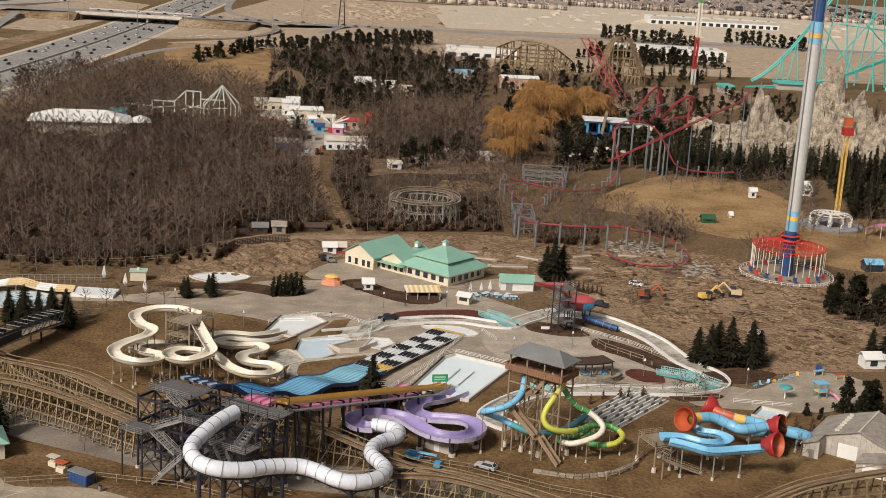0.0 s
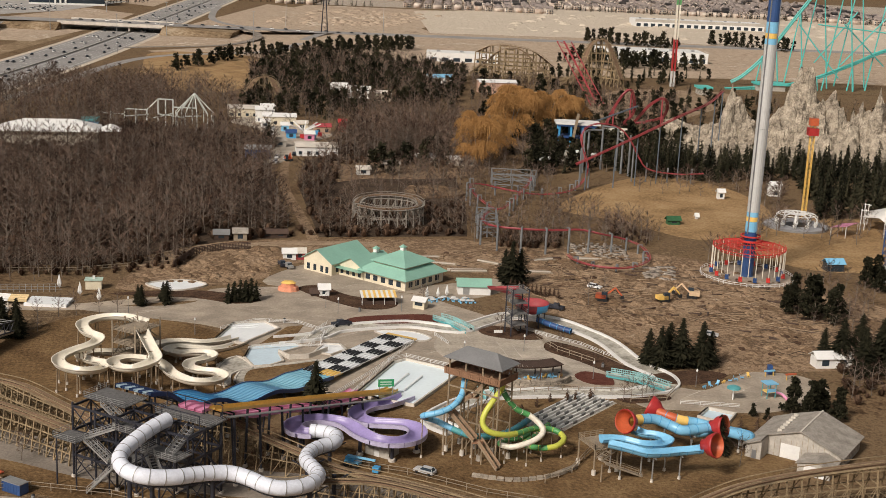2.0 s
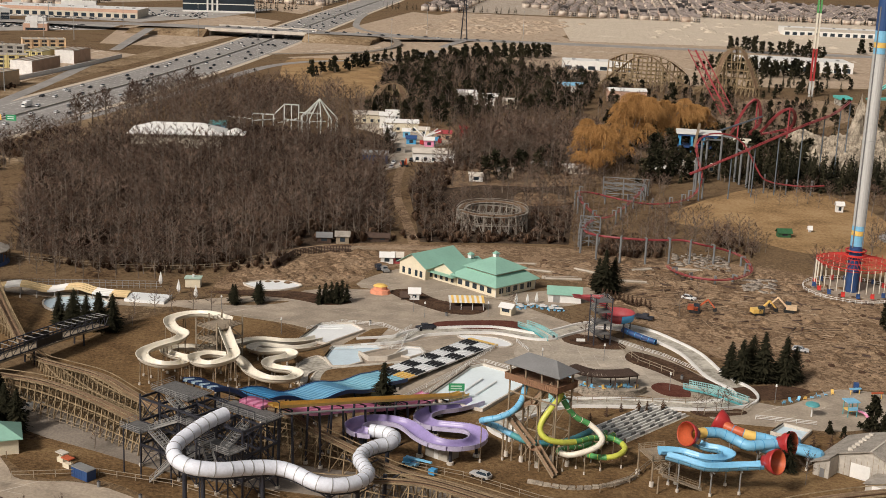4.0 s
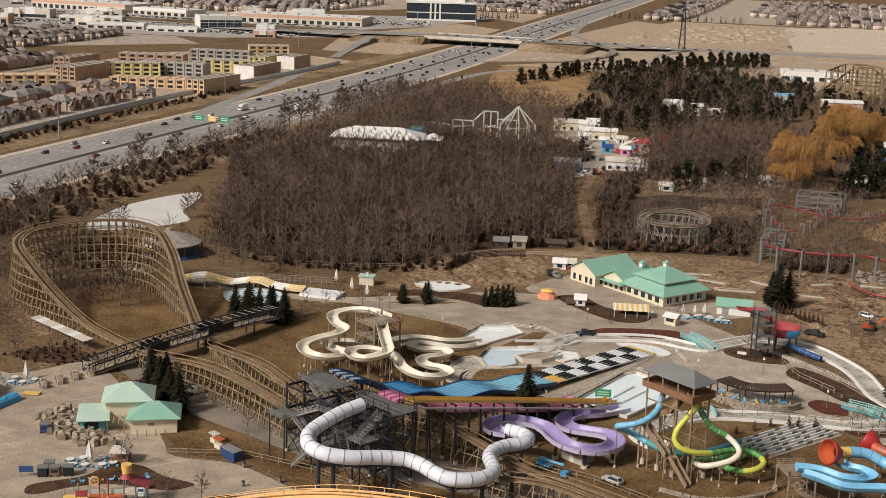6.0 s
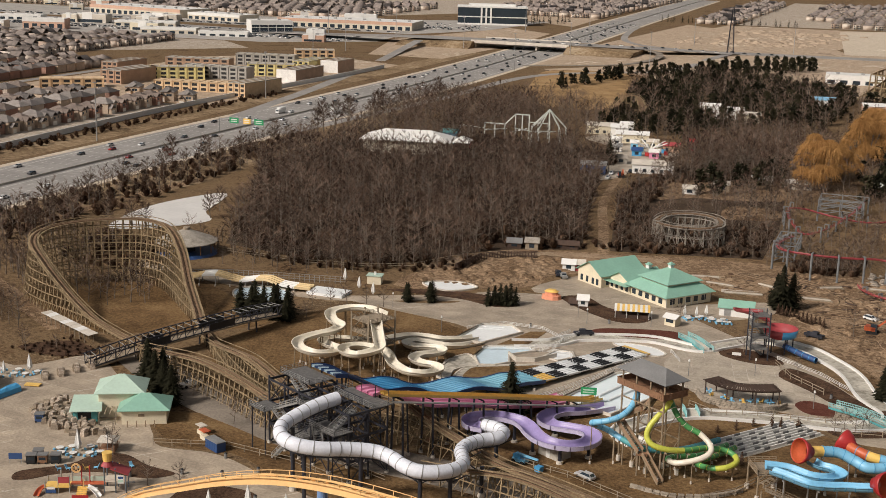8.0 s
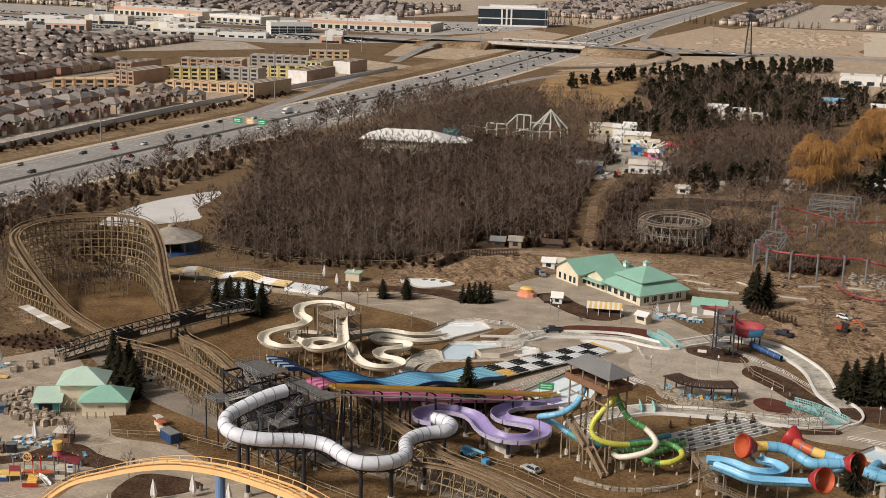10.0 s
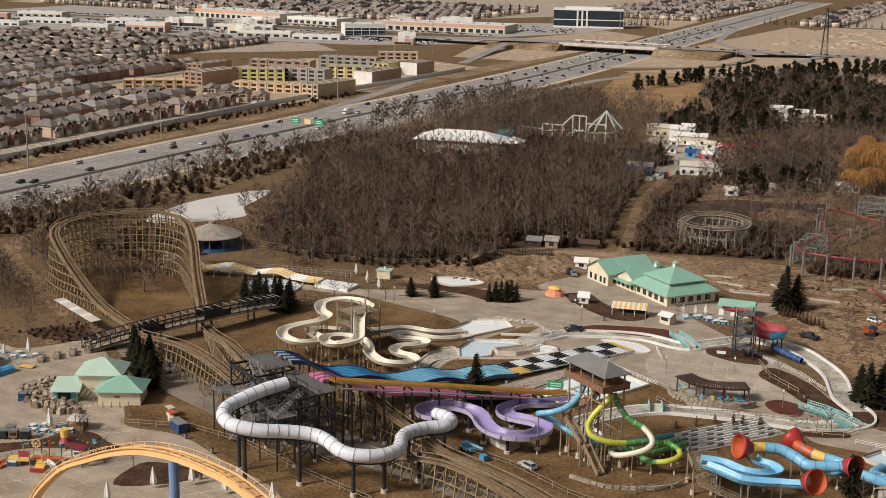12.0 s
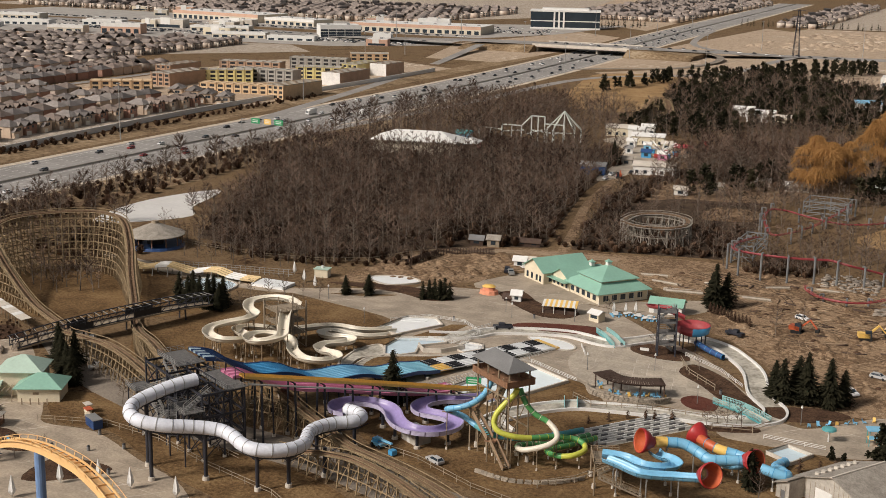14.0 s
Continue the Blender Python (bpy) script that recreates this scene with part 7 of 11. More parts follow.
# brown pergola on stone walls
pg = empty("shade_pergola", "curved dark-brown shade pergola with blue chairs beneath", "pergola")
ARC = spline([(27.4, 311.8, 0.2), (32.6, 308.4, 0.2), (38.4, 309.0, 0.2), (43.4, 311.4, 0.2)], 6)
for k, i in enumerate(range(0, len(ARC), 6)):
    for s in (-1.9, 1.9):
        d = (ARC[min(i + 1, len(ARC) - 1)] - ARC[max(i - 1, 0)]).normalized().cross(Vector((0, 0, 1)))
        bm = bmesh.new()
        beam(bm, ARC[i] + d * s, ARC[i] + d * s + Vector((0, 0, 3.3)), 0.3)
        part("post", bm, "darkwood", pg)
for s in (-1.9, 1.9):
    bm = bmesh.new()
    sweep(bm, [p + Vector((0, 0, 3.4)) for p in ARC], [(s - 0.15, -0.2), (s - 0.15, 0.2), (s + 0.15, 0.2), (s + 0.15, -0.2)], closed=True)
    part("beam", bm, "darkwood", pg)
for i in range(len(ARC) * 2 - 1):
    p = ARC[i // 2] if i % 2 == 0 else ARC[i // 2].lerp(ARC[i // 2 + 1], 0.5)
    j = min(i // 2 + 1, len(ARC) - 1)
    d = (ARC[j] - ARC[max(j - 1, 0)]).normalized().cross(Vector((0, 0, 1)))
    bm = bmesh.new()
    beam(bm, p - d * 2.7 + Vector((0, 0, 3.75)), p + d * 2.7 + Vector((0, 0, 3.75)), 0.42, 0.16)
    part("slat", bm, "darkwood", pg)


def lounge_chair(color, label):
    c = empty("lounge_chair", label, "chair", "plastic chairs")
    box_part("seat", (-0.35, 0.35, -0.4, 0.4, 0.3, 0.4), color, c)
    bm = bmesh.new()
    beam(bm, (0, 0.4, 0.35), (0, 0.75, 1.1), 0.7, 0.07)
    part("backrest", bm, color, c)
    for x in (-0.3, 0.3):
        for y in (-0.35, 0.35):
            box_part("leg", (x - 0.04, x + 0.04, y - 0.04, y + 0.04, 0, 0.3), color, c)
    return c


ch = [lounge_chair("skyblue", "blue plastic lounge chair"), lounge_chair("yellow", "yellow plastic lounge chair")]
chr_ = random.Random(8)
seen_kind = set()
spots = [(ARC[i].x + chr_.uniform(-1, 1), ARC[i].y + chr_.uniform(-1.6, 0.4), 0.09) for i in range(0, len(ARC), 1)] + [(80 + 1.9 * i, 307.5 + 1.45 * i, 0.1) for i in range(8)] + [(-90 + 1.6 * i, 206.5 + 0.9 * i, 0.15) for i in range(9)]
for i, (x, y, z) in enumerate(spots):
    k = 1 if i % 4 == 2 else 0
    m = pose(x, y, z, 0, 0, chr_.uniform(0, 360))
    if k in seen_kind:
        copy_thing(ch[k], m)
    else:
        seen_kind.add(k)
        ch[k].matrix_basis = m
# stone retaining walls
def stone_wall(name, pts, h, label, size=1.1):
    w = tagged(new(name), label, "stone wall", "", "structure")
    line = spline(pts, 8)
    sr = random.Random(len(name))
    bm = bmesh.new()
    box(bm, -0.5, 0.5, -0.32, 0.32, 0, 0.42)
    bmesh.ops.bevel(bm, geom=bm.edges[:], offset=0.08, segments=1, affect="EDGES")
    for v in bm.verts:
        v.co += Vector((sr.uniform(-0.04, 0.04), sr.uniform(-0.04, 0.04), sr.uniform(-0.03, 0.03)))
    stone = part("stone", bm, "stone", w)
    run = length_along(line)
    first = True
    for row in range(int(h / 0.45)):
        s = sr.uniform(0, 0.6)
        i = 0
        while s < run[-1] - 0.5:
            while run[i + 1] < s:
                i += 1
            p = line[i].lerp(line[i + 1], (s - run[i]) / max(run[i + 1] - run[i], 1e-6))
            d = line[i + 1] - line[i]
            m = pose(p.x, p.y, row * 0.45, 0, 0, math.degrees(math.atan2(d.y, d.x)) + sr.uniform(-6, 6)) @ Matrix.Diagonal((size * sr.uniform(0.85, 1.2), 1, 1, 1))
            if first:
                stone.matrix_basis, first = m, False
            else:
                o = new("stone", stone.data)
                o.parent = w
                o.matrix_basis = m
            s += size * 1.12
    return w


stone_wall("stone_wall_upper", [(24.5, 309, 0), (27.5, 304.6, 0), (36, 302.6, 0), (43, 303.6, 0), (47, 308.4, 0)], 1.8, "stacked stone wall below the pergola")
stone_wall("stone_wall_lower", [(22, 246.5, 0), (30, 245.2, 0), (38, 248.5, 0), (44, 254.5, 0)], 0.9, "low stacked stone wall at the tower's lawn", 1.5)


# fences
def fence(name, pts, h, material, label, every=2.6, rails=2, r=0.06, category="fence"):
    f = empty(name, label, category, "fences")
    line = [Vector(p) for p in pts]
    bm = bmesh.new()
    bm.free()
    for k in range(rails):
        bm = bmesh.new()
        w = r * 0.8
        sweep(bm, [p + Vector((0, 0, h * (k + 1) / rails)) for p in line], [(-w, -w), (-w, w), (w, w), (w, -w)], closed=True)
        part("rail", bm, material, f)
    bm = bmesh.new()
    box(bm, -r, r, -r, r, 0, h)
    first = part("fence_post", bm, material, f)
    done = False
    for a, b in zip(line, line[1:]):
        n = max(1, int((b - a).length / every))
        for i in range(n):
            p = a.lerp(b, i / n)
            if not done:
                first.location, done = p, True
            else:
                o = new("fence_post", first.data)
                o.parent = f
                o.location = p
    return f


M["whiterail"] = M["white"]
for pts in ([(-46, 336, 0.1), (-38, 345, 0.1), (-26, 345, 0.1), (-18, 338, 0.1), (-18, 326, 0.1)], [(-36, 320, 0.1), (-24, 325, 0.1), (-13, 326, 0.1), (-10, 318, 0.1)], [(-7, 290, 0.2), (1.5, 317, 0.2), (5, 320, 0.2), (21, 311, 0.2)], [(-12, 287, 0.1), (-2, 309, 0.1), (7, 334, 0.1)],
            [(72, 295, 0.1), (86, 294, 0.1)], [(-24, 326, 0.1), (-18, 346, 0.1)], [(-21, 325, 0.1), (-15, 345, 0.1)], [(12, 340, 0.1), (16, 332, 0.1)], [(40, 346, 0.1), (52, 337, 0.1), (60, 327, 0.1)]):
    fence("white_railing", pts, 1.1, "whiterail", "white tubular railing at a pool edge", 3.6, 3, 0.05, "railing")
for pts in ([(-80, 226, 0.1), (-64, 231, 0.1), (-48, 229, 0.1), (-30, 222, 0.1), (-10, 216, 0.1), (4, 207, 0.1)], [(-4, 249, 0), (8, 246, 0), (24, 238, 0), (44, 232, 0)], [(-96, 262, 0), (-76, 252, 0), (-60, 243, 0), (-44, 235, 0), (-26, 228, 0)]):
    fence("dark_fence", pts, 1.5, "greywood", "dark post fence along the service road", 3.6, 2, 0.06)
for pts in ([(-180, 392, 0), (-150, 386, 0), (-120, 384, 0), (-100, 388, 0), (-86, 396, 0), (-78, 412, 0), (-66, 424, 0), (-46, 432, 0)], [(54, 322, 0.1), (45, 331, 0.1), (40, 341, 0.1)], [(24, 300, 0), (30, 296, 0), (44, 301, 0), (56, 302, 0), (62, 304, 0)], [(60, 295, 0.1), (69, 297, 0.1), (72, 303, 0.1)], [(36, 245, 0.1), (42, 251, 0.1), (47, 262, 0.1)]):
    fence("wooden_fence", pts, 1.6, "greywood", "weathered wooden fence with two rails", 3.6, 2, 0.08)

# ---- buildings of the park ----


# main green-roofed building: three joined houses
mb = empty("green_roofed_pavilion", "cream pavilion with two-tier green metal roof and cupola", "building", "green-roofed buildings", (0.8, 396.3, 0), 51.5)
box_part("wall", (-9, 9, -9, 9, 0, 3.7), "cream", mb)
bm = bmesh.new()
lo = [bm.verts.new((x, y, 3.5)) for x, y in ((-10.2, -10.2), (10.2, -10.2), (10.2, 10.2), (-10.2, 10.2))]
hi = [bm.verts.new((x, y, 6.0)) for x, y in ((-6.6, -6.6), (6.6, -6.6), (6.6, 6.6), (-6.6, 6.6))]
un = [bm.verts.new((v.co.x, v.co.y, 3.35)) for v in lo]
for i in range(4):
    bm.faces.new((lo[i], lo[(i + 1) % 4], hi[(i + 1) % 4], hi[i]))
    bm.faces.new((lo[i], un[i], un[(i + 1) % 4], lo[(i + 1) % 4]))
bm.faces.new(un[::-1])
part("lower_roof", bm, "greenroof", mb)
box_part("clerestory", (-6.4, 6.4, -6.4, 6.4, 5.6, 6.7), "cream", mb)
bm = bmesh.new()
hip_roof(bm, -6.4, 6.4, -6.4, 6.4, 6.7, 3.6, 0.9)
part("upper_roof", bm, "greenroof", mb)
def cupola(parent, x, y, z):
    c = box_part("cupola", (x - 0.7, x + 0.7, y - 0.7, y + 0.7, z, z + 1.3), "white", parent)
    bm = bmesh.new()
    hip_roof(bm, x - 0.7, x + 0.7, y - 0.7, y + 0.7, z + 1.3, 0.8, 0.25)
    part("cupola_roof", bm, "greenroof", c)
cupola(mb, 0, 0, 9.8)
for side in range(4):
    for k in range(5):
        bm = bmesh.new()
        box(bm, -7.4 + 3.2 * k, -5.6 + 3.2 * k, -9.06, -8.98, 0.9, 2.6)
        ob = part("window" if k != 2 else "door", bm, "glass", mb)
        ob.matrix_basis = pose(0, 0, 0, 0, 0, 90 * side)
for k in range(8):
    bm = bmesh.new()
    box(bm, -9.06 + 18.1 * k / 7, -8.94 + 18.1 * k / 7, -9.1, -8.99, 0, 3.5)
    part("trim_board", bm, "white", mb)
lb = empty("green_roofed_pavilion", "cream gabled pavilion with a green metal roof", "building", "green-roofed buildings", (-21.3, 408.3, 0), -37)
box_part("wall", (-6, 6, -8.6, 9.4, 0, 4.2), "cream", lb)
bm = bmesh.new()
vs = [bm.verts.new(p) for p in ((-6, -8.6, 4.2), (6, -8.6, 4.2), (0, -8.6, 7.6), (-6, 9.4, 4.2), (6, 9.4, 4.2), (0, 9.4, 7.6))]
bm.faces.new(vs[:3])
bm.faces.new(vs[3:][::-1])
part("gable", bm, "cream", lb)
bm = bmesh.new()
gable_roof(bm, -6, 6, -8.6, 9.4, 4.0, 3.8, 0.8, along="y")
part("roof", bm, "greenroof", lb)
for x in (-4, -1.2, 1.8, 4):
    box_part("window", (x - 0.6, x + 0.6, -8.66, -8.56, 0.6, 2.6), "glass", lb)
for y in (-6, -3, 0, 3, 6):
    box_part("window", (5.96, 6.06, y - 0.6, y + 0.6, 0.8, 2.5), "glass", lb)
ml = empty("green_roofed_pavilion", "low cream wing with green roof and porch", "building", "green-roofed buildings", (-10.6, 403.4, 0), -37)
box_part("wall", (-5.4, 5, -7.8, 7, 0, 3.6), "cream", ml)
bm = bmesh.new()
gable_roof(bm, -5.4, 5, -7.8, 7, 3.5, 3.0, 0.7, along="y")
part("roof", bm, "greenroof", ml)
bm = bmesh.new()
vs = [bm.verts.new(p) for p in ((-5.4, -7.82, 3.5), (5, -7.82, 3.5), (-0.2, -7.82, 6.3))]
bm.faces.new(vs)
part("gable", bm, "cream", ml)
bm = bmesh.new()
beam(bm, (-5.8, -8.9, 2.9), (5.4, -8.9, 2.9), 2.6, 0.2)
part("porch_roof", bm, "greenroof", ml)
cupola(ml, 0, 4, 6.4)
for x in (-4, -1.6, 0.9, 3.3):
    box_part("window", (x - 0.6, x + 0.6, -7.86, -7.77, 0.7, 2.4), "glass", ml)

gs = empty("green_roofed_shed", "small white shed with a green roof", "shed", "", (23.3, 386.5, 0), 4)
box_part("wall", (-5, 5, -3, 3, 0, 2.8), "white", gs)
bm = bmesh.new()
gable_roof(bm, -5, 5, -3, 3, 2.7, 1.9, 0.5)
part("roof", bm, "greenroof", gs)
box_part("door", (-3.5, -1.5, -3.06, -2.98, 0, 2.2), "steel", gs)

bar = empty("snack_bar", "open snack bar under a yellow and white striped awning", "kiosk", "", (-5.3, 369.6, 0), 12)
box_part("counter", (-5, 5, -1.8, -1.2, 0, 1.1), "darkwood", bar)
box_part("wall", (-5, 5, 1.4, 1.7, 0, 2.8), "darkwood", bar)
for k in range(14):
    bm = bmesh.new()
    x = -5.3 + 10.6 * (k + 0.5) / 14
    beam(bm, (x, -2.6, 2.5), (x, 1.9, 3.5), 0.75, 0.08)
    part("awning_strip", bm, "yellow" if k % 2 else "white", bar)
for x in (-5, -1.7, 1.7, 5):
    box_part("post", (x - 0.08, x + 0.08, -2.2, -2.04, 0, 2.6), "white", bar)
booth = empty("white_booth", "small white booth with a shingled roof", "booth", "", (7.4, 366.8, 0), -20)
box_part("wall", (-1.8, 1.8, -1.6, 1.6, 0, 2.5), "cream", booth)
box_part("window", (-1.2, 1.2, -1.66, -1.58, 1.1, 2.1), "glass", booth)
bm = bmesh.new()
gable_roof(bm, -1.8, 1.8, -1.6, 1.6, 2.5, 1.0, 0.5)
part("roof", bm, "white", booth)
ts = empty("tan_shed", "small tan shed with a flat pale roof", "shed", "", (-90, 371.5, 0), 10)
box_part("wall", (-2.3, 2.3, -1.6, 1.6, 0, 2.7), "cream", ts)
box_part("roof", (-2.6, 2.6, -1.9, 1.9, 2.7, 2.95), "palegreen", ts)
box_part("chimney", (-0.3, 0.3, -0.3, 0.3, 2.95, 3.8), "white", ts)

# the orange tent, a white tent and vehicles on the site
def dome_tent(x, y, r, h, material, label):
    t = empty("tent", label, "tent", "", (x, y, 0))
    bm = bmesh.new()
    rows = [[bm.verts.new((r * c * math.cos(2 * math.pi * i / 10), r * 0.8 * c * math.sin(2 * math.pi * i / 10), z)) for i in range(10)] for c, z in ((1.1, 0), (1.0, h * 0.45), (0.72, h * 0.5), (0.7, h * 0.85), (0.25, h))]
    for a, b in zip(rows, rows[1:]):
        for i in range(10):
            bm.faces.new((a[i], a[(i + 1) % 10], b[(i + 1) % 10], b[i]))
    bm.faces.new(rows[-1])
    part("skirt", bm, material, t)
    bm = bmesh.new()
    rows = [[bm.verts.new((r * c * math.cos(2 * math.pi * i / 10), r * 0.8 * c * math.sin(2 * math.pi * i / 10), z)) for i in range(10)] for c, z in ((0.8, h * 0.86), (0.5, h * 1.05), (0.1, h * 1.1))]
    for a, b in zip(rows, rows[1:]):
        for i in range(10):
            bm.faces.new((a[i], a[(i + 1) % 10], b[(i + 1) % 10], b[i]))
    bm.faces.new(rows[-1])
    part("cap", bm, "yellow", t)
M["coral"] = mat("coral_canvas", (0.8, 0.33, 0.2), 0.8, 0.25, 1.5, 0.3, 0.1)
dome_tent(-33, 379, 3.0, 2.8, "coral", "coral tent with a yellow cap")


def pickup(x, y, turn, paint, label):
    p = empty("pickup_truck", label, "pickup truck", "", (x, y, 0.06), turn)
    bm = bmesh.new()
    box(bm, -0.95, 0.95, -2.8, 2.8, 0.45, 1.0)
    box(bm, -0.93, 0.93, -2.75, -1.3, 1.0, 1.15)
    vs = box(bm, -0.9, 0.9, -1.3, 0.7, 1.0, 1.85)
    for v in vs[4:]:
        v.co.x *= 0.85
        v.co.y = v.co.y * 0.8 - 0.05
    for s in (-0.9, 0.82):
        box(bm, s, s + 0.08, 0.7, 2.75, 1.0, 1.3)
    part("body", bm, paint, p)
    for dims in ((-0.7, 0.7, -1.24, -1.14, 1.15, 1.75), (-0.7, 0.7, 0.58, 0.68, 1.15, 1.75)):
        box_part("window", dims, "glass", p)
    for a in (-0.9, 0.9):
        for b in (-1.8, 1.8):
            bm = bmesh.new()
            pole(bm, (a - 0.13, b, 0.4), (a + 0.13, b, 0.4), 0.4, n=10)
            part("wheel", bm, "rubber", p)
    return p
pickup(-14, 345.4, -60, "blacksteel", "dark blue pickup parked beside the pools")
pickup(47.5, 372, 70, "blacksteel", "dark blue pickup parked on the site")
pickup(-36.4, 405.4, 30, "steel", "grey pickup parked behind the pavilion")
pickup(-38.6, 407.6, 20, "blacksteel", "dark pickup parked behind the pavilion")
pickup(-92, 262, -35, "white", "white pickup parked on the service road")
for (x, y, a, k) in ((11.5, 247.2, -118, 3), (62, 398, 60, 0), (90, 352, 75, 3), (85.5, 336, 40, 0), (-109.5, 279.5, 30, 0), (-66, 594, 0, 0), (-62.7, 603, 5, 3), (-67, 606, 0, 0), (-60, 616, 5, 1)):
    copy_thing(FLEET[k], pose(x, y, 0.06, 0, 0, a))


def digger(x, y, turn, paint, label):
    d = empty("excavator", label, "excavator", "", (x, y, 0), turn)
    for s in (-1.1, 1.1):
        bm = bmesh.new()
        box(bm, s - 0.3, s + 0.3, -1.9, 1.9, 0, 0.9)
        bmesh.ops.bevel(bm, geom=[e for e in bm.edges if abs(e.verts[0].co.x - e.verts[1].co.x) > 0.3], offset=0.4, segments=2, affect="EDGES")
        part("track", bm, "rubber", d)
    box_part("body", (-1.3, 1.3, -1.0, 2.2, 0.95, 2.2), paint, d)
    box_part("cab", (-1.3, -0.2, -1.4, 0.4, 1.0, 3.0), "glass", d)
    bm = bmesh.new()
    beam(bm, (0.3, -0.9, 1.8), (0.3, -3.6, 4.4), 0.5)
    part("boom", bm, paint, d)
    bm = bmesh.new()
    beam(bm, (0.3, -3.6, 4.4), (0.3, -5.8, 2.0), 0.4)
    part("arm", bm, paint, d)
    box_part("bucket", (-0.3, 0.9, -6.4, -5.4, 1.0, 2.0), "rubber", d)
digger(63, 384, 80, "faderd", "orange excavator working on bare soil")
digger(92, 392, -100, "ply", "yellow excavator on bare soil")
digger(82, 386, 110, "yellow", "yellow loader parked on bare soil")
digger(-61, 600, 20, "faderd", "orange excavator on the wood track")

# grey shed on the slope
gr = empty("grey_barn", "large grey metal barn with a weathered gabled roof", "barn", "", (94.5, 268.5, 0), -32)
def roof_sheet(name, parent, corners, material, thick=0.22):
    """A sloping sheet with thickness over the given corners."""
    bm = bmesh.new()
    hi = [bm.verts.new(p) for p in corners]
    lo = [bm.verts.new((x, y, z - thick)) for x, y, z in corners]
    bm.faces.new(hi)
    bm.faces.new(lo[::-1])
    for i in range(len(hi)):
        bm.faces.new((hi[i], lo[i], lo[(i + 1) % len(hi)], hi[(i + 1) % len(hi)]))
    return part(name, bm, material, parent)
def end_wall(name, parent, profile, y0, y1, material):
    """An upright wall with a sloping top, between two depths."""
    bm = bmesh.new()
    a, b = [bm.verts.new((x, y0, z)) for x, z in profile], [bm.verts.new((x, y1, z)) for x, z in profile]
    bm.faces.new(a)
    bm.faces.new(b[::-1])
    for i in range(len(a)):
        bm.faces.new((a[i], b[i], b[(i + 1) % len(a)], a[(i + 1) % len(a)]))
    return part(name, bm, material, parent)
end_wall("wall", gr, [(-6, 0), (10, 0), (10, 3.2), (0.95, 6.7), (-6, 4.4)], -6.0, 9.0, "barngrey")
end_wall("wall", gr, [(-9.5, 0), (-6.01, 0), (-6.01, 4.35), (-9.5, 3.0)], -10.6, 9.0, "barngrey")
for i in range(6):
    y0, y1 = -6.6 + 2.7 * i, -6.6 + 2.7 * (i + 1) - 0.02
    roof_sheet("roof_panel", gr, [(0.95, y0, 7.05), (10.7, y0, 3.3), (10.7, y1, 3.3), (0.95, y1, 7.05)], "barnroof")
    roof_sheet("roof_panel", gr, [(-6.05, y0, 4.72), (0.94, y0, 7.05), (0.94, y1, 7.05), (-6.05, y1, 4.72)], "barnroof")
for i in range(5):
    y0, y1 = -11.2 + 4.15 * i, -11.2 + 4.15 * (i + 1) - 0.02
    roof_sheet("roof_panel", gr, [(-10.1, y0, 3.05), (-6.06, y0, 4.72), (-6.06, y1, 4.72), (-10.1, y1, 3.05)], "barnroof")
box_part("ridge_cap", (0.75, 1.15, -6.7, 9.6, 7.02, 7.16), "kerb", gr)
box_part("barge_board", (-10.0, -9.8, -11.25, -11.2, 2.8, 3.1), "kerb", gr)
box_part("roller_door", (-3.2, 1.0, -6.1, -5.99, 0, 3.3), "white", gr, "white roller door")
box_part("door", (-8.0, -7.0, -10.68, -10.59, 0, 2.0), "slategrey", gr, "dark plain door")
for k in range(7):
    box_part("roof_vent", (-4.6, -3.6, -5 + 1.9 * k, -4.3 + 1.9 * k, 5.2, 5.9), "kerb", gr)
for k in range(13):
    x = -5.8 + 1.2 * k
    box_part("cladding_seam", (x, x + 0.07, -6.05, -6.0, 0.02, 4.3 if x < 0.9 else max(3.0, 6.4 - 0.38 * (x - 0.9))), "greywood", gr)
for k in range(3):
    box_part("cladding_seam", (-9.4 + 1.2 * k, -9.33 + 1.2 * k, -10.65, -10.6, 0.02, 3.0), "greywood", gr)
for k in range(12):
    box_part("cladding_seam", (10.0, 10.05, -5.6 + 1.25 * k, -5.5 + 1.25 * k, 0.02, 3.15), "greywood", gr)
end_wall("lean_to", gr, [(2.6, 0), (9.6, 0), (9.6, 2.3), (6.6, 3.3), (2.6, 2.3)], -12.4, -6.06, "barngrey")
roof_sheet("lean_to_roof", gr, [(6.6, -12.9, 3.6), (10.1, -12.9, 2.4), (10.1, -6.1, 2.4), (6.6, -6.1, 3.6)], "barnroof", 0.16)
roof_sheet("lean_to_roof", gr, [(2.2, -12.9, 2.4), (6.59, -12.9, 3.6), (6.59, -6.1, 3.6), (2.2, -6.1, 2.4)], "barnroof", 0.16)
box_part("lean_to_door", (4.0, 8.6, -12.48, -12.39, 0, 2.2), "white", gr, "wide white garage door")

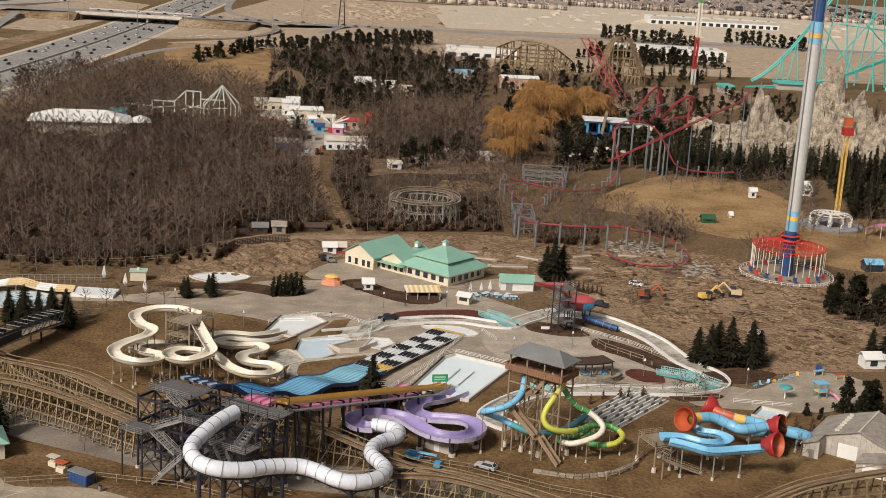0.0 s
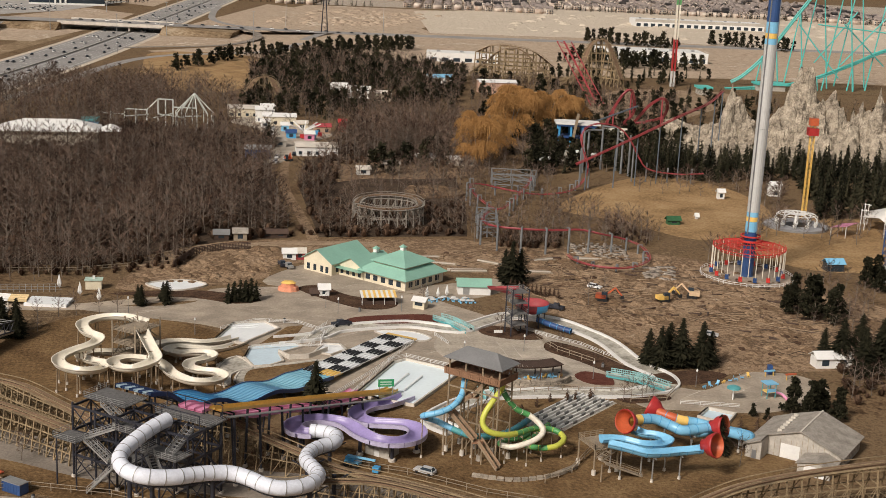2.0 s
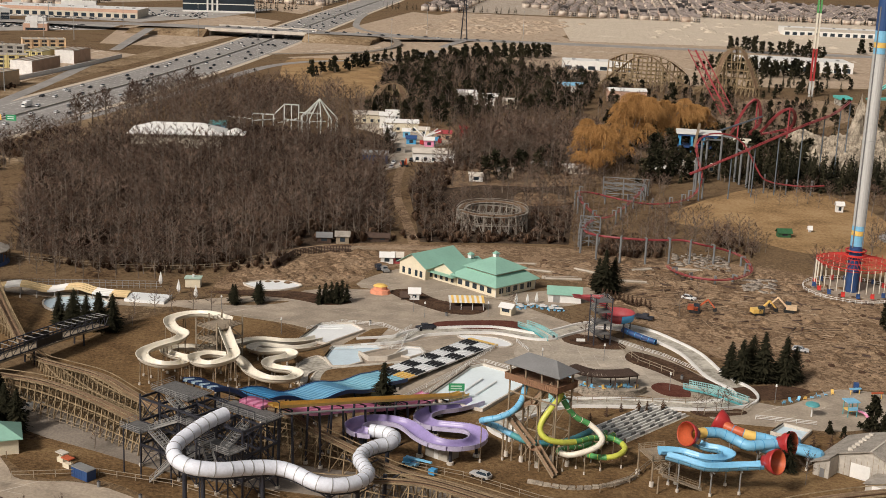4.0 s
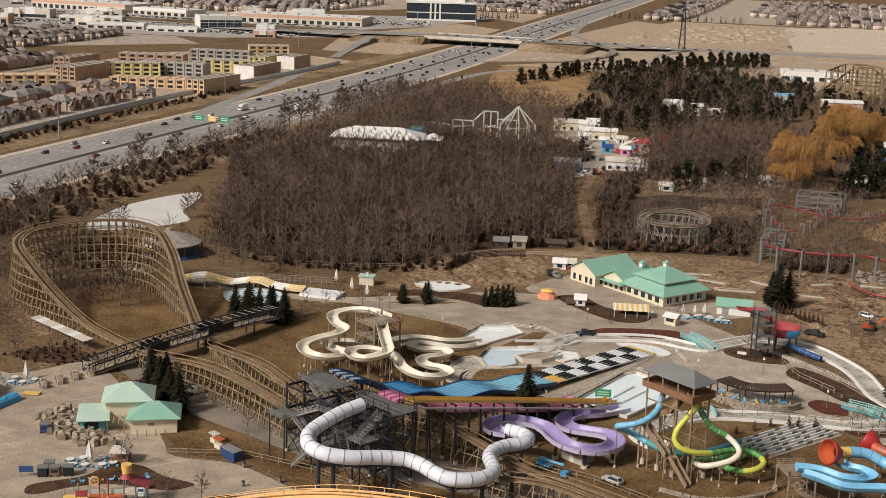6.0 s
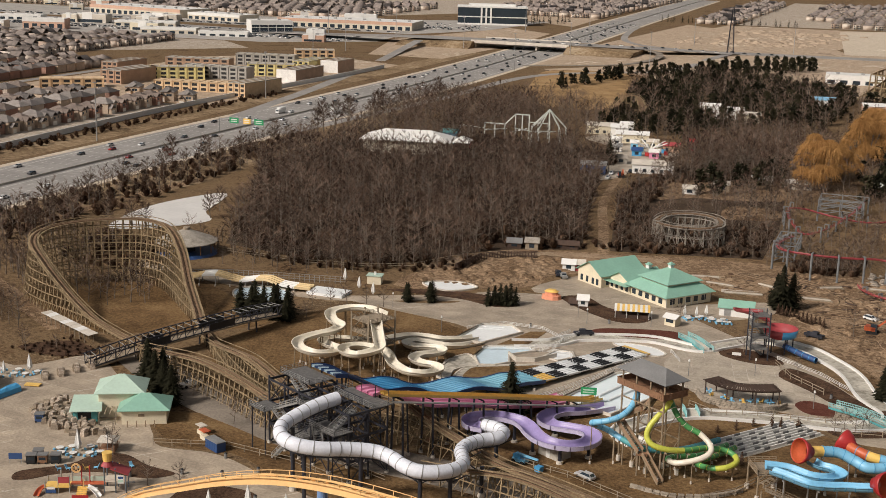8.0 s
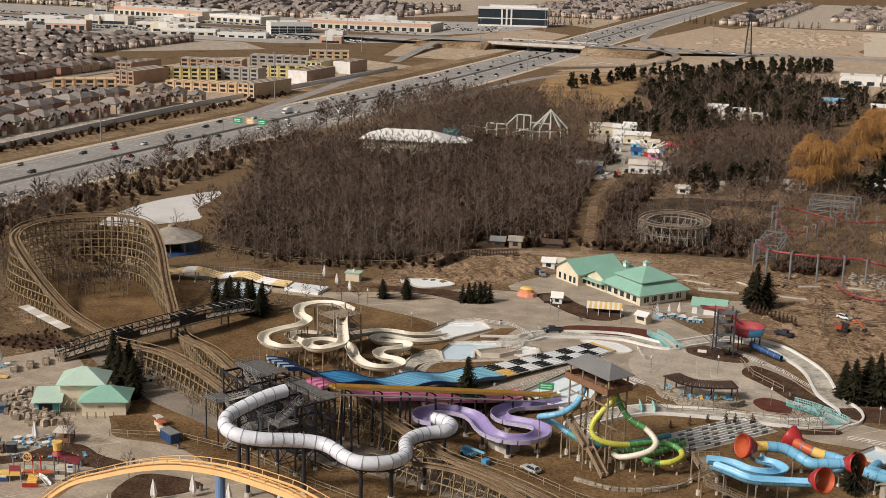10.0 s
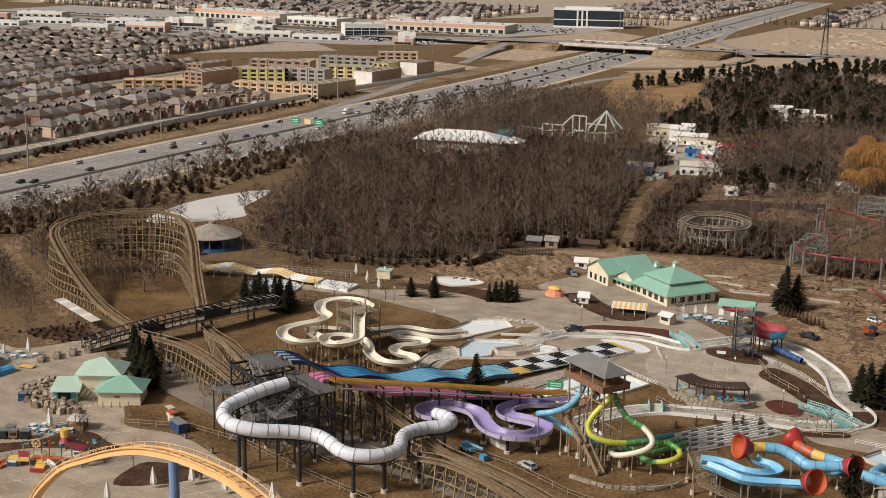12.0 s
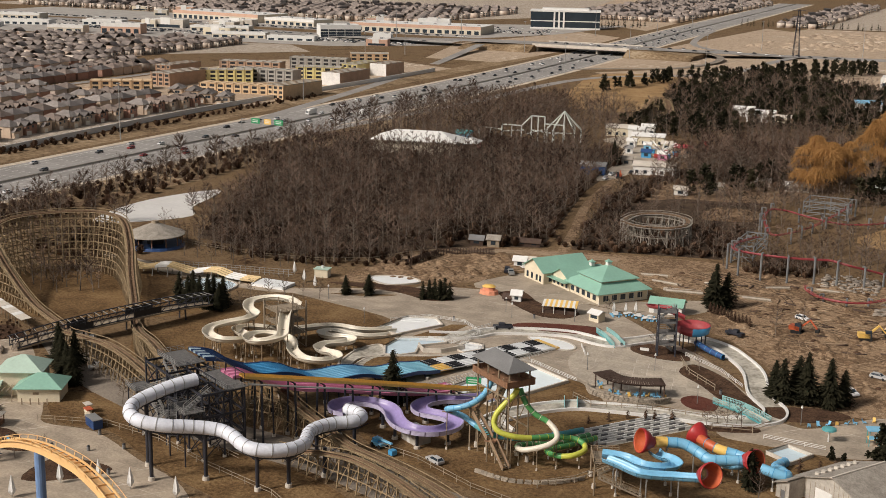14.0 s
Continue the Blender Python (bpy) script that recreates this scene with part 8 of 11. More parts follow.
# splash area: mushroom and play house
ms = empty("water_mushroom", "blue water mushroom on a pale stem", "fountain", "", (85.6, 300, 0.1))
bm = bmesh.new()
pole(bm, (0, 0, 0), (0, 0, 3.0), 0.18)
part("stem", bm, "white", ms)
bm = bmesh.new()
pole(bm, (0, 0, 2.9), (0, 0, 3.3), 1.7, 1.6, 20)
pole(bm, (0, 0, 3.3), (0, 0, 3.6), 1.6, 0.8, 20)
part("cap", bm, "teal", ms)
ph = empty("play_house", "water play house with blue roof and pink slide", "play structure", "", (95, 303, 0.1), 20)
for x in (-1.6, 1.6):
    for y in (-1.6, 1.6):
        box_part("post", (x - 0.12, x + 0.12, y - 0.12, y + 0.12, 0, 4.6), "teal", ph)
box_part("roof", (-2.2, 2.2, -2.2, 2.2, 4.6, 4.9), "skyblue", ph)
box_part("deck", (-1.7, 1.7, -1.7, 1.7, 1.9, 2.1), "yellow", ph)
box_part("panel", (-1.7, 1.7, -1.74, -1.66, 2.1, 3.2), "skyblue", ph)
for pts, c in (([(1.6, -1, 2.2), (4, -2, 1.4), (4.6, -4.5, 0.4)], "pink"), ([(1.6, 1, 2.2), (4.5, 1.5, 1.2), (6.5, 0, 0.3)], "white")):
    bm = bmesh.new()
    sweep(bm, spline(pts, 6), trough(0.5, 0.06, 6), closed=True)
    part("slide", bm, c, ph, smooth=True)
for x, y, c, lb_ in ((104, 317, "faderd", "orange and yellow play arch"), (99, 319, "skyblue", "blue play arch on yellow posts")):
    a = empty("play_arch", lb_, "play structure", "", (x, y, 0.1), 20)
    for s in (-2, 2):
        box_part("post", (s - 0.15, s + 0.15, -0.15, 0.15, 0, 2.2), "yellow", a)
    box_part("beam", (-2.6, 2.6, -0.4, 0.4, 2.2, 2.8), c, a)
box_part("hut", (-1, 1, -1, 1, 0, 4), "navy", tagged(new("play_hut"), "dark blue play hut with red roof", "play structure")).parent.matrix_basis = pose(99.5, 321, 0.1)

ph.scale = (0.72, 0.72, 0.8)
for o in [o for o in scene.objects if o.name.startswith(("play_arch", "play_hut")) and o.parent is None]:
    o.scale = (0.6, 0.6, 0.6)

# ---- rides beyond ----
WSX, WSY = 115.8, 423.0
wsk = empty("swing_tower_ride", "tall silver tower ride with blue and yellow bands", "tower ride", "", (WSX, WSY, 0))
for z0, z1, c in ((0, 15.5, "navy"), (15.5, 19, "skyblue"), (19, 20.6, "yellow"), (20.6, 22.2, "skyblue"), (22.2, 50, "towersilver"), (50, 77.4, "towersilver"), (77.4, 79.3, "skyblue"), (79.3, 81, "yellow"), (81, 84.6, "skyblue"), (84.6, 95, "navy")):
    if c == "towersilver" and c not in M:
        M[c] = mat("tower_silver", (0.62, 0.62, 0.6), 0.45, 0.12, 6, 1, 0.02, metal=0.2)
    bm = bmesh.new()
    pole(bm, (0, 0, z0), (0, 0, z1 - 0.06), 2.05, 2.05, 20)
    part("tower_section", bm, c, wsk)
for a in range(4):
    bm = bmesh.new()
    c, s = math.cos(radians(45 + 90 * a)), math.sin(radians(45 + 90 * a))
    beam(bm, (2.15 * c, 2.15 * s, 15), (2.15 * c, 2.15 * s, 92), 0.35)
    part("guide_rail", bm, "slategrey", wsk)
for r, z, w in ((12.0, 10.2, 0.12), (10.6, 9.0, 0.12), (8, 10.9, 0.1), (5, 11.6, 0.1), (3.4, 12.4, 0.3), (3.2, 14.0, 0.2)):
    bm = bmesh.new()
    rows = [Vector((r * math.cos(2 * math.pi * i / 32), r * math.sin(2 * math.pi * i / 32), z)) for i in range(34)]
    sweep(bm, rows, [(-w, -w), (w, -w), (w, w), (-w, w)], closed=True)
    part("ring", bm, "brightred", wsk)
for i in range(32):
    c, s = math.cos(2 * math.pi * i / 32), math.sin(2 * math.pi * i / 32)
    bm = bmesh.new()
    beam(bm, (2.6 * c, 2.6 * s, 12.4), (12 * c, 12 * s, 10.2), 0.13)
    beam(bm, (3.0 * c, 3.0 * s, 10.0), (10.6 * c, 10.6 * s, 9.0), 0.11)
    beam(bm, (10.6 * c, 10.6 * s, 9.0), (12 * c, 12 * s, 10.2), 0.11)
    beam(bm, (12 * c, 12 * s, 10.2), (12 * c, 12 * s, 11.3), 0.12)
    part("arm", bm, "brightred", wsk)
    bm = bmesh.new()
    beam(bm, (12 * c, 12 * s, 10.1), (12 * c, 12 * s, 2.4), 0.2)
    hang = part("hanger", bm, "flume", wsk)
    if i % 2 == 0:
        bm = bmesh.new()
        box(bm, 12 * c - 0.6, 12 * c + 0.6, 12 * s - 0.4, 12 * s + 0.4, 0.9, 1.2)
        box(bm, 12 * c - 0.6, 12 * c + 0.6, 12 * s + 0.25, 12 * s + 0.4, 1.2, 2.4)
        part("seat", bm, "brightred" if i % 4 else "navy", hang)
paving("plaza_tower_ride", [(WSX + 15 * math.cos(0.5 * i), WSY + 15 * math.sin(0.5 * i)) for i in range(12)], 0.08, "plaza", "round concrete pad below the tower ride", "plaza")
fence("ring_fence", [(WSX + 15.5 * math.cos(0.25 * i), WSY + 15.5 * math.sin(0.25 * i), 0) for i in range(26)], 1.2, "white", "white ring fence round the tower ride", 1.6)

# umbrella ride and the slim yellow tower
um = empty("umbrella_ride", "white flower-shaped umbrella ride on a round grey platform", "ride", "", (153.5, 506, 0))
bm = bmesh.new()
pole(bm, (0, 0, 0), (0, 0, 0.9), 12.5, 12.5, 32)
part("platform", bm, "deckgrey", um)
bm = bmesh.new()
pole(bm, (0, 0, 0.9), (0, 0, 1.1), 4.5, 4.5, 24)
part("turntable", bm, "black", um)
for i in range(10):
    c, s = math.cos(2 * math.pi * i / 10), math.sin(2 * math.pi * i / 10)
    bm = bmesh.new()
    sweep(bm, spline([(0, 0, 4.9), (3.5 * c, 3.5 * s, 5.6), (7.2 * c, 7.2 * s, 5.2), (8.6 * c, 8.6 * s, 3.6), (8.0 * c, 8.0 * s, 2.2)], 5), [(-0.3, -0.12), (0.3, -0.12), (0.3, 0.12), (-0.3, 0.12)], closed=True)
    petal = part("petal", bm, "white", um)
    bm = bmesh.new()
    pole(bm, (8.0 * c, 8.0 * s, 1.0), (8.0 * c, 8.0 * s, 2.2), 0.5, 0.9, 8)
    part("gondola", bm, "membrane", petal)
for r_, z_ in ((7.2, 5.25), (4.0, 5.6)):
    bm = bmesh.new()
    rows = [Vector((r_ * math.cos(2 * math.pi * i / 30), r_ * math.sin(2 * math.pi * i / 30), z_)) for i in range(32)]
    sweep(bm, rows, [(-0.12, -0.12), (0.12, -0.12), (0.12, 0.12), (-0.12, 0.12)], closed=True)
    part("hoop", bm, "white", um)
bm = bmesh.new()
pole(bm, (0, 0, 1.1), (0, 0, 5.4), 1.0, 0.7, 12)
part("hub", bm, "white", um)
fence("ring_fence", [(153.5 + 13 * math.cos(0.25 * i), 506 + 13 * math.sin(0.25 * i), 0) for i in range(26)], 1.2, "steel", "grey ring fence round the umbrella ride", 1.6)
cp = empty("pink_canopy", "pink and white striped canopy over a ride entrance", "canopy", "", (169.5, 495, 0), -40)
for k in range(6):
    bm = bmesh.new()
    beam(bm, (-3.2, -5 + 2 * k, 3.2), (3.2, -5 + 2 * k, 4.6), 0.14, 0.14)
    part("rafter", bm, "white", cp)
    roof_sheet("roof_panel", cp, [(-3.3, -6 + 2 * k, 3.3), (3.3, -6 + 2 * k, 4.75), (3.3, -4.25 + 2 * k, 4.75), (-3.3, -4.25 + 2 * k, 3.3)], "pink", 0.08)
for x, z in ((-3.0, 3.2), (3.0, 4.6)):
    for y in (-5.5, 5.5):
        box_part("post", (x - 0.12, x + 0.12, y - 0.12, y + 0.12, 0, z), "white", cp)
# white tensile canopy on braced posts
tcn = empty("tensile_canopy", "large white tensile canopy on white braced posts", "canopy", "", (197, 505, 0))
bm = bmesh.new()
rows = [[bm.verts.new((r_ * (1 + 0.1 * (-1) ** i) * math.cos(2 * math.pi * i / 16), r_ * (1 + 0.1 * (-1) ** i) * math.sin(2 * math.pi * i / 16), z_ + (0.8 if i % 2 and r_ > 12 else 0))) for i in range(16)] for r_, z_ in ((15.5, 5.6), (10, 7.6), (5, 10.0), (0.8, 14.0), (0.7, 13.9), (5, 9.85), (10, 7.45), (15.4, 5.45))]
for a, b in zip(rows, rows[1:] + rows[:1]):
    for i in range(16):
        bm.faces.new((a[i], a[(i + 1) % 16], b[(i + 1) % 16], b[i]))
part("membrane", bm, "membrane", tcn, smooth=True)
for i in range(0, 16, 2):
    c, s = math.cos(2 * math.pi * i / 16), math.sin(2 * math.pi * i / 16)
    for o in (0, 1.6):
        bm = bmesh.new()
        beam(bm, ((16.6 + o) * c, (16.6 + o) * s, 0), ((16.6 + o) * c, (16.6 + o) * s, 8.6), 0.3)
        part("post", bm, "white", tcn)
    for z_ in (3.0, 5.6, 8.2):
        bm = bmesh.new()
        beam(bm, (15.6 * c, 15.6 * s, z_), (18.6 * c, 18.6 * s, z_), 0.26)
        part("crosspiece", bm, "white", tcn)
bm = bmesh.new()
pole(bm, (0, 0, 0), (0, 0, 14.2), 0.4, 0.3, 10)
part("mast", bm, "white", tcn)
yt = empty("lattice_tower_ride", "square yellow lattice tower on a blue foot", "tower ride", "", (170, 442.7, 0), 10)
for k in range(24):
    z0, z1, c_ = 2.6 * k, 2.6 * k + 2.6, "navy" if k < 6 else "yellow"
    w0 = 1.9 - 0.03 * k
    bm = bmesh.new()
    for x in (-w0, w0):
        for y in (-w0, w0):
            beam(bm, (x, y, z0), (x * 0.99, y * 0.99, z1), 0.34)
        beam(bm, (-w0, x, z0), (w0, x, z1), 0.2)
        beam(bm, (x, -w0, z1), (x, w0, z0), 0.2)
        beam(bm, (-w0, x, z1), (w0, x, z1), 0.2)
        beam(bm, (x, -w0, z1), (x, w0, z1), 0.2)
    part("lattice_section", bm, c_, yt)
box_part("platform", (-4, 4, -3.2, 3.2, 40.5, 41.3), "yellow", yt)
for x in (-3.8, 3.8):
    box_part("railing", (x - 0.1, x + 0.1, -3.1, 3.1, 41.3, 42.4), "yellow", yt)
dt = empty("lattice_tower_ride", "slim yellow lattice tower with a red cabin on top", "tower ride", "", (162, 527, 0))
for x in (-0.8, 0.8):
    for y in (-0.8, 0.8):
        bm = bmesh.new()
        beam(bm, (x, y, 0), (x, y, 40), 0.24)
        part("leg", bm, "yellow", dt)
for k in range(20):
    bm = bmesh.new()
    for s in (-0.8, 0.8):
        beam(bm, (-0.8, s, 2 * k), (0.8, s, 2 * k + 2), 0.16)
        beam(bm, (s, -0.8, 2 * k + 2), (s, 0.8, 2 * k), 0.16)
    part("lattice", bm, "yellow", dt)
box_part("cabin", (-2.0, 2.0, -2.0, 2.0, 34, 37), "red", dt)
box_part("crown", (-1.6, 1.6, -1.6, 1.6, 38, 41), "faderd", dt)

# the tall drop tower in the distance
tt = empty("drop_tower_ride", "distant drop tower in red, white and green", "tower ride", "", (184, 1000, 0))
for z0, z1, c in ((0, 12, "towersilver"), (12, 36, "red"), (36, 62, "flume"), (62, 80, "green")):
    for i in range(4):
        a = radians(45 + 90 * i)
        bm = bmesh.new()
        beam(bm, (1.5 * math.cos(a), 1.5 * math.sin(a), z0), (1.5 * math.cos(a), 1.5 * math.sin(a), z1), 1.1)
        part("column", bm, c, tt)

# rock mountain
MX = [(146, 672, 16, 9), (154, 678, 20, 8), (162, 680, 39, 10), (170, 672, 22, 8), (176, 688, 20, 8), (184, 676, 24, 8), (190, 690, 26, 8), (200, 684, 52, 12), (207, 672, 26, 9), (214, 682, 39, 9), (222, 672, 24, 9), (228, 690, 28, 8), (237, 680, 40, 10), (246, 672, 27, 9), (254, 686, 30, 9), (264, 692, 28, 10), (210, 662, 17, 9), (172, 658, 13, 9), (190, 660, 15, 8), (232, 660, 18, 9), (250, 660, 17, 9), (276, 680, 20, 10)]
bm = bmesh.new()
NX, NY = 200, 100
grid = []
for j in range(NY + 1):
    row = []
    for i in range(NX + 1):
        x, y = 118 + 175 * i / NX, 636 + 96 * j / NY
        wx, wy = x + 6 * noise.noise((x / 8, y / 8, 3)) + 2.2 * noise.noise((x / 3, y / 3, 13)), y + 6 * noise.noise((x / 8, y / 8, 9)) + 2.2 * noise.noise((x / 3, y / 3, 19))
        rim = min(1.0, max(0.0, min((x - 122) / 12, (289 - x) / 12, (y - 641) / 9, (728 - y) / 12)))
        h = 11.0 * rim * (0.75 + 0.5 * noise.noise((x / 16, y / 16, 21)))
        for px_, py_, ph_, pr_ in MX:
            d = math.hypot(wx - px_, wy - py_) / pr_
            h = max(h, (ph_ - 2) * math.exp(-0.9 * d ** 1.25) * min(1.0, rim * 3))
        if h > 2:
            step = 3.2 + 1.2 * noise.noise((x / 9, y / 9, 30))
            h = h * 0.45 + 0.55 * step * (math.floor(h / step) + min(1.0, (h / step % 1.0) * 2.2))
        cut = abs(noise.noise((x / 3.6, y / 3.6, h / 14))) * 5.5 + abs(noise.noise((x / 1.5, y / 1.5, 5))) * 2.4
        row.append(bm.verts.new((x + 1.3 * noise.noise((x / 2, y / 2, h / 4)), y + 1.3 * noise.noise((x / 2, y / 2, h / 4 + 7)), max(-0.3, h + 1.6 - cut) if rim > 0 else -0.3)))
    grid.append(row)
for j in range(NY):
    for i in range(NX):
        q = (grid[j][i], grid[j][i + 1], grid[j + 1][i + 1], grid[j + 1][i])
        if max(v.co.z for v in q) > -0.2:
            bm.faces.new(q)
bmesh.ops.delete(bm, geom=[v for v in bm.verts if not v.link_faces], context="VERTS")
tagged(part("rock_mountain", bm, "mountain"), "pale craggy artificial rock mountain with sharp peaks", "mountain", "", "structure")

# teal steel coaster
tc = empty("teal_coaster", "teal steel roller coaster with tall lattice supports", "roller coaster")
def rails(thing, pts, gauge, r, material, spine=0.0, steps=8, ties=0.0, tie_mat=None):
    line = spline(pts, steps)
    for s in (-gauge, gauge):
        bm = bmesh.new()
        sweep(bm, line, [(s + a, b) for a, b in ring(r, 6)], closed=True)
        part("rail", bm, material, thing)
    if spine:
        bm = bmesh.new()
        sweep(bm, line, [(a, b - spine * 1.6) for a, b in ring(spine, 8)], closed=True)
        part("spine", bm, material, thing)
    return line
rails(tc, [(236, 1035, 3), (246, 1033, 10), (262, 1031, 28), (284, 1028, 62), (304, 1026, 92)], 1.0, 0.4, "tealsteel", 0.9)
rails(tc, [(225, 1000, 1), (260, 1010, 3), (292, 1020, 8), (330, 1030, 22), (356, 1036, 33), (400, 1050, 42)], 1.0, 0.4, "tealsteel", 0.9)
for x, y, h in ((258, 1031, 24), (268, 1030, 36), (284, 1028, 60), (302, 1040, 95), (318, 1024, 95), (338, 1060, 95), (356, 1036, 95), (300, 1020, 10), (330, 1030, 20), (376, 1044, 95)):
    for s in (-1, 1):
        bm = bmesh.new()
        pole(bm, (x + s * h * 0.13, y, 0), (x, y, h), 0.6, 0.45)
        part("support", bm, "tealsteel", tc)
for a, b in (((284, 1028, 50), (318, 1024, 10)), ((302, 1040, 50), (356, 1036, 46)), ((318, 1024, 52), (356, 1036, 20)), ((302, 1040, 20), (338, 1060, 60)), ((318, 1024, 20), (356, 1036, 60))):
    bm = bmesh.new()
    pole(bm, a, b, 0.5)
    part("brace", bm, "tealsteel", tc)
for x, y, w in ((197, 952, 8), (250, 1000, 22)):
    s = empty("station_building", "low station with a teal roof", "station", "", (x, y, 0), 6)
    box_part("wall", (0, w, 0, 12, 0, 4.5), "concrete", s)
    box_part("roof", (-1, w + 1, -1.5, 13, 4.5, 6.2), "tealsteel", s)

# red inverted coaster on grey-blue columns
rc = empty("red_coaster", "red steel roller coaster on grey-blue columns", "roller coaster")
RC = rails(rc, [(131.9, 590, 5.2), (119.8, 588, 4.7), (106.7, 588, 6.2), (101.6, 588, 11.2), (97.7, 586, 17.9), (93.7, 586, 23.1), (87.8, 584, 26.5), (79.6, 580, 27.2), (74.5, 576, 25.3), (72.7, 573, 21.8), (74.2, 570, 15.5), (75.7, 566, 9.2), (73.6, 564.9, 3.2), (67.1, 547.0, 2.6), (58.0, 538.4, 2.4), (50.7, 536.7, 2.4), (40.0, 538.6, 3.2), (29.2, 539.2, 5.0), (23.8, 533.7, 5.8), (24.8, 519.0, 5.4), (27.9, 507.6, 4.6), (32.1, 496.1, 4.0), (36.5, 497.2, 4.2), (42.5, 528, 2.1), (48.8, 548, 4.5), (51.5, 566, 5.2)], 0.5, 0.12, "coralred", 0.2, 6)
RC2 = rails(rc, [(30.3, 482.4, 5.5), (27.6, 468, 6.5), (27.8, 452, 8), (31, 445, 8.3), (38, 441.5, 8.6), (46, 441, 8.6), (54, 443.5, 8.3), (61.5, 447, 8.0), (68, 446, 7.2), (72, 449, 6), (78, 453, 4), (83, 450, 2.8), (84.8, 441, 2.2), (83.7, 431, 1.9), (77.7, 421.6, 1.9), (70.6, 418.4, 1.9), (63.1, 420.8, 1.9), (57.9, 427.6, 1.9), (56.4, 433.4, 2.0)], 0.5, 0.12, "coralred", 0.2, 6)
for line, gap, rise in ((RC, 9.5, 2.0), (RC2, 8.0, 0.8)):
    run_c, nxt = length_along(line), 4.0
    for i, p in enumerate(line):
        if run_c[i] >= nxt and p.z < 16:
            nxt = run_c[i] + gap
            bm = bmesh.new()
            d = (line[min(i + 1, len(line) - 1)] - line[max(i - 1, 0)]).cross(Vector((0, 0, 1))).normalized()
            q = p + d * 1.6
            pole(bm, (q.x, q.y, 0), (q.x, q.y, p.z + rise), 0.38, 0.38, 8)
            beam(bm, (q.x, q.y, p.z + rise), (p.x, p.y, p.z + rise), 0.35)
            beam(bm, (p.x, p.y, p.z + rise), (p.x, p.y, p.z + 0.2), 0.25)
            part("column", bm, "coastergrey", rc)
TALLCOLS = [(77.6, 605.6, 19.9), (80.8, 615.4, 19.2), (87.5, 617.2, 21.4), (94.5, 614.5, 21.0), (96.1, 607.4, 15.7), (98.9, 602.3, 19.3), (74.4, 581.9, 15.6)]
for x, y, h in TALLCOLS:
    bm = bmesh.new()
    pole(bm, (x, y, 0), (x, y, h), 0.55, 0.5, 10)
    part("column", bm, "coastergrey", rc)
for (x, y, h), (x1, y1, h1) in zip(TALLCOLS[:4], TALLCOLS[1:5]):
    bm = bmesh.new()
    beam(bm, (x, y, min(h, h1)), (x1, y1, min(h, h1)), 0.5, 0.7)
    part("girder", bm, "coastergrey", rc)
# lattice boxes of grey steel round the coaster's drops
for x0, x1, y0, y1, h in ((33.5, 51.0, 555.1, 569.8, 6.5), (25.5, 33, 462, 486, 6)):
    for x in (x0, (x0 + x1) / 2, x1):
        for y in (y0, y1):
            bm = bmesh.new()
            pole(bm, (x, y, 0), (x, y, h), 0.28, 0.28, 6)
            part("column", bm, "coastergrey", rc)
    for z in (h * 0.33, h * 0.66, h):
        for a, b in (((x0, y0, z), (x1, y0, z)), ((x0, y1, z), (x1, y1, z)), ((x0, y0, z), (x0, y1, z)), ((x1, y0, z), (x1, y1, z))):
            bm = bmesh.new()
            beam(bm, a, b, 0.35)
            part("girder", bm, "coastergrey", rc)
    for k in range(3):
        za, zb = h * k / 3, h * (k + 1) / 3
        for y in (y0, y1):
            for xa, xb in ((x0, (x0 + x1) / 2), (x1, (x0 + x1) / 2)):
                bm = bmesh.new()
                beam(bm, (xa, y, za), (xb, y, zb), 0.25)
                part("brace", bm, "coastergrey", rc)
rl = empty("red_lift_hill", "red lift hill climbing past the mountain on lattice posts", "roller coaster")
RLN = rails(rl, [(70, 560, 12), (88, 570, 19), (104, 582, 25), (121, 596, 31), (138, 622, 34), (152, 660, 36)], 0.6, 0.2, "coralred", 0.3, 6)
for i in range(2, len(RLN), 4):
    bm = bmesh.new()
    pole(bm, (RLN[i].x, RLN[i].y, 0), RLN[i] - Vector((0, 0, 1)), 0.28)
    part("column", bm, "bluesteel", rl)
bo = empty("boomerang_coaster", "bright red looping coaster track", "roller coaster")
rails(bo, [(100, 720, 4), (104, 712, 18), (108, 710, 26), (113, 712, 28), (116, 718, 16), (112, 726, 8), (118, 728, 9), (124, 716, 20), (130, 710, 25), (134, 716, 20), (134, 730, 12), (126, 744, 7), (112, 740, 4)], 0.6, 0.32, "coralred", 0.4, 6)
for x, y, h in ((104, 712, 17), (113, 712, 26), (118, 728, 8), (130, 710, 24), (134, 728, 12), (126, 744, 6)):
    bm = bmesh.new()
    pole(bm, (x, y, 0), (x, y, h), 0.4)
    part("column", bm, "coralred", bo)
rt = empty("red_tower_coaster", "leaning red lattice lift of a steel coaster", "roller coaster")
for s in (-2.2, 2.2):
    for o in (0, 5):
        bm = bmesh.new()
        beam(bm, (86 + s + o, 878, 40), (110 + s + o, 860, 0), 0.5)
        part("chord", bm, "coralred", rt)
for k in range(12):
    u, v = k / 12, (k + 1) / 12
    bm = bmesh.new()
    beam(bm, (83.8 + 24 * u, 878 - 18 * u, 40 * (1 - u)), (93.2 + 24 * v, 878 - 18 * v, 40 * (1 - v)), 0.28)
    part("lacing", bm, "coralred", rt)


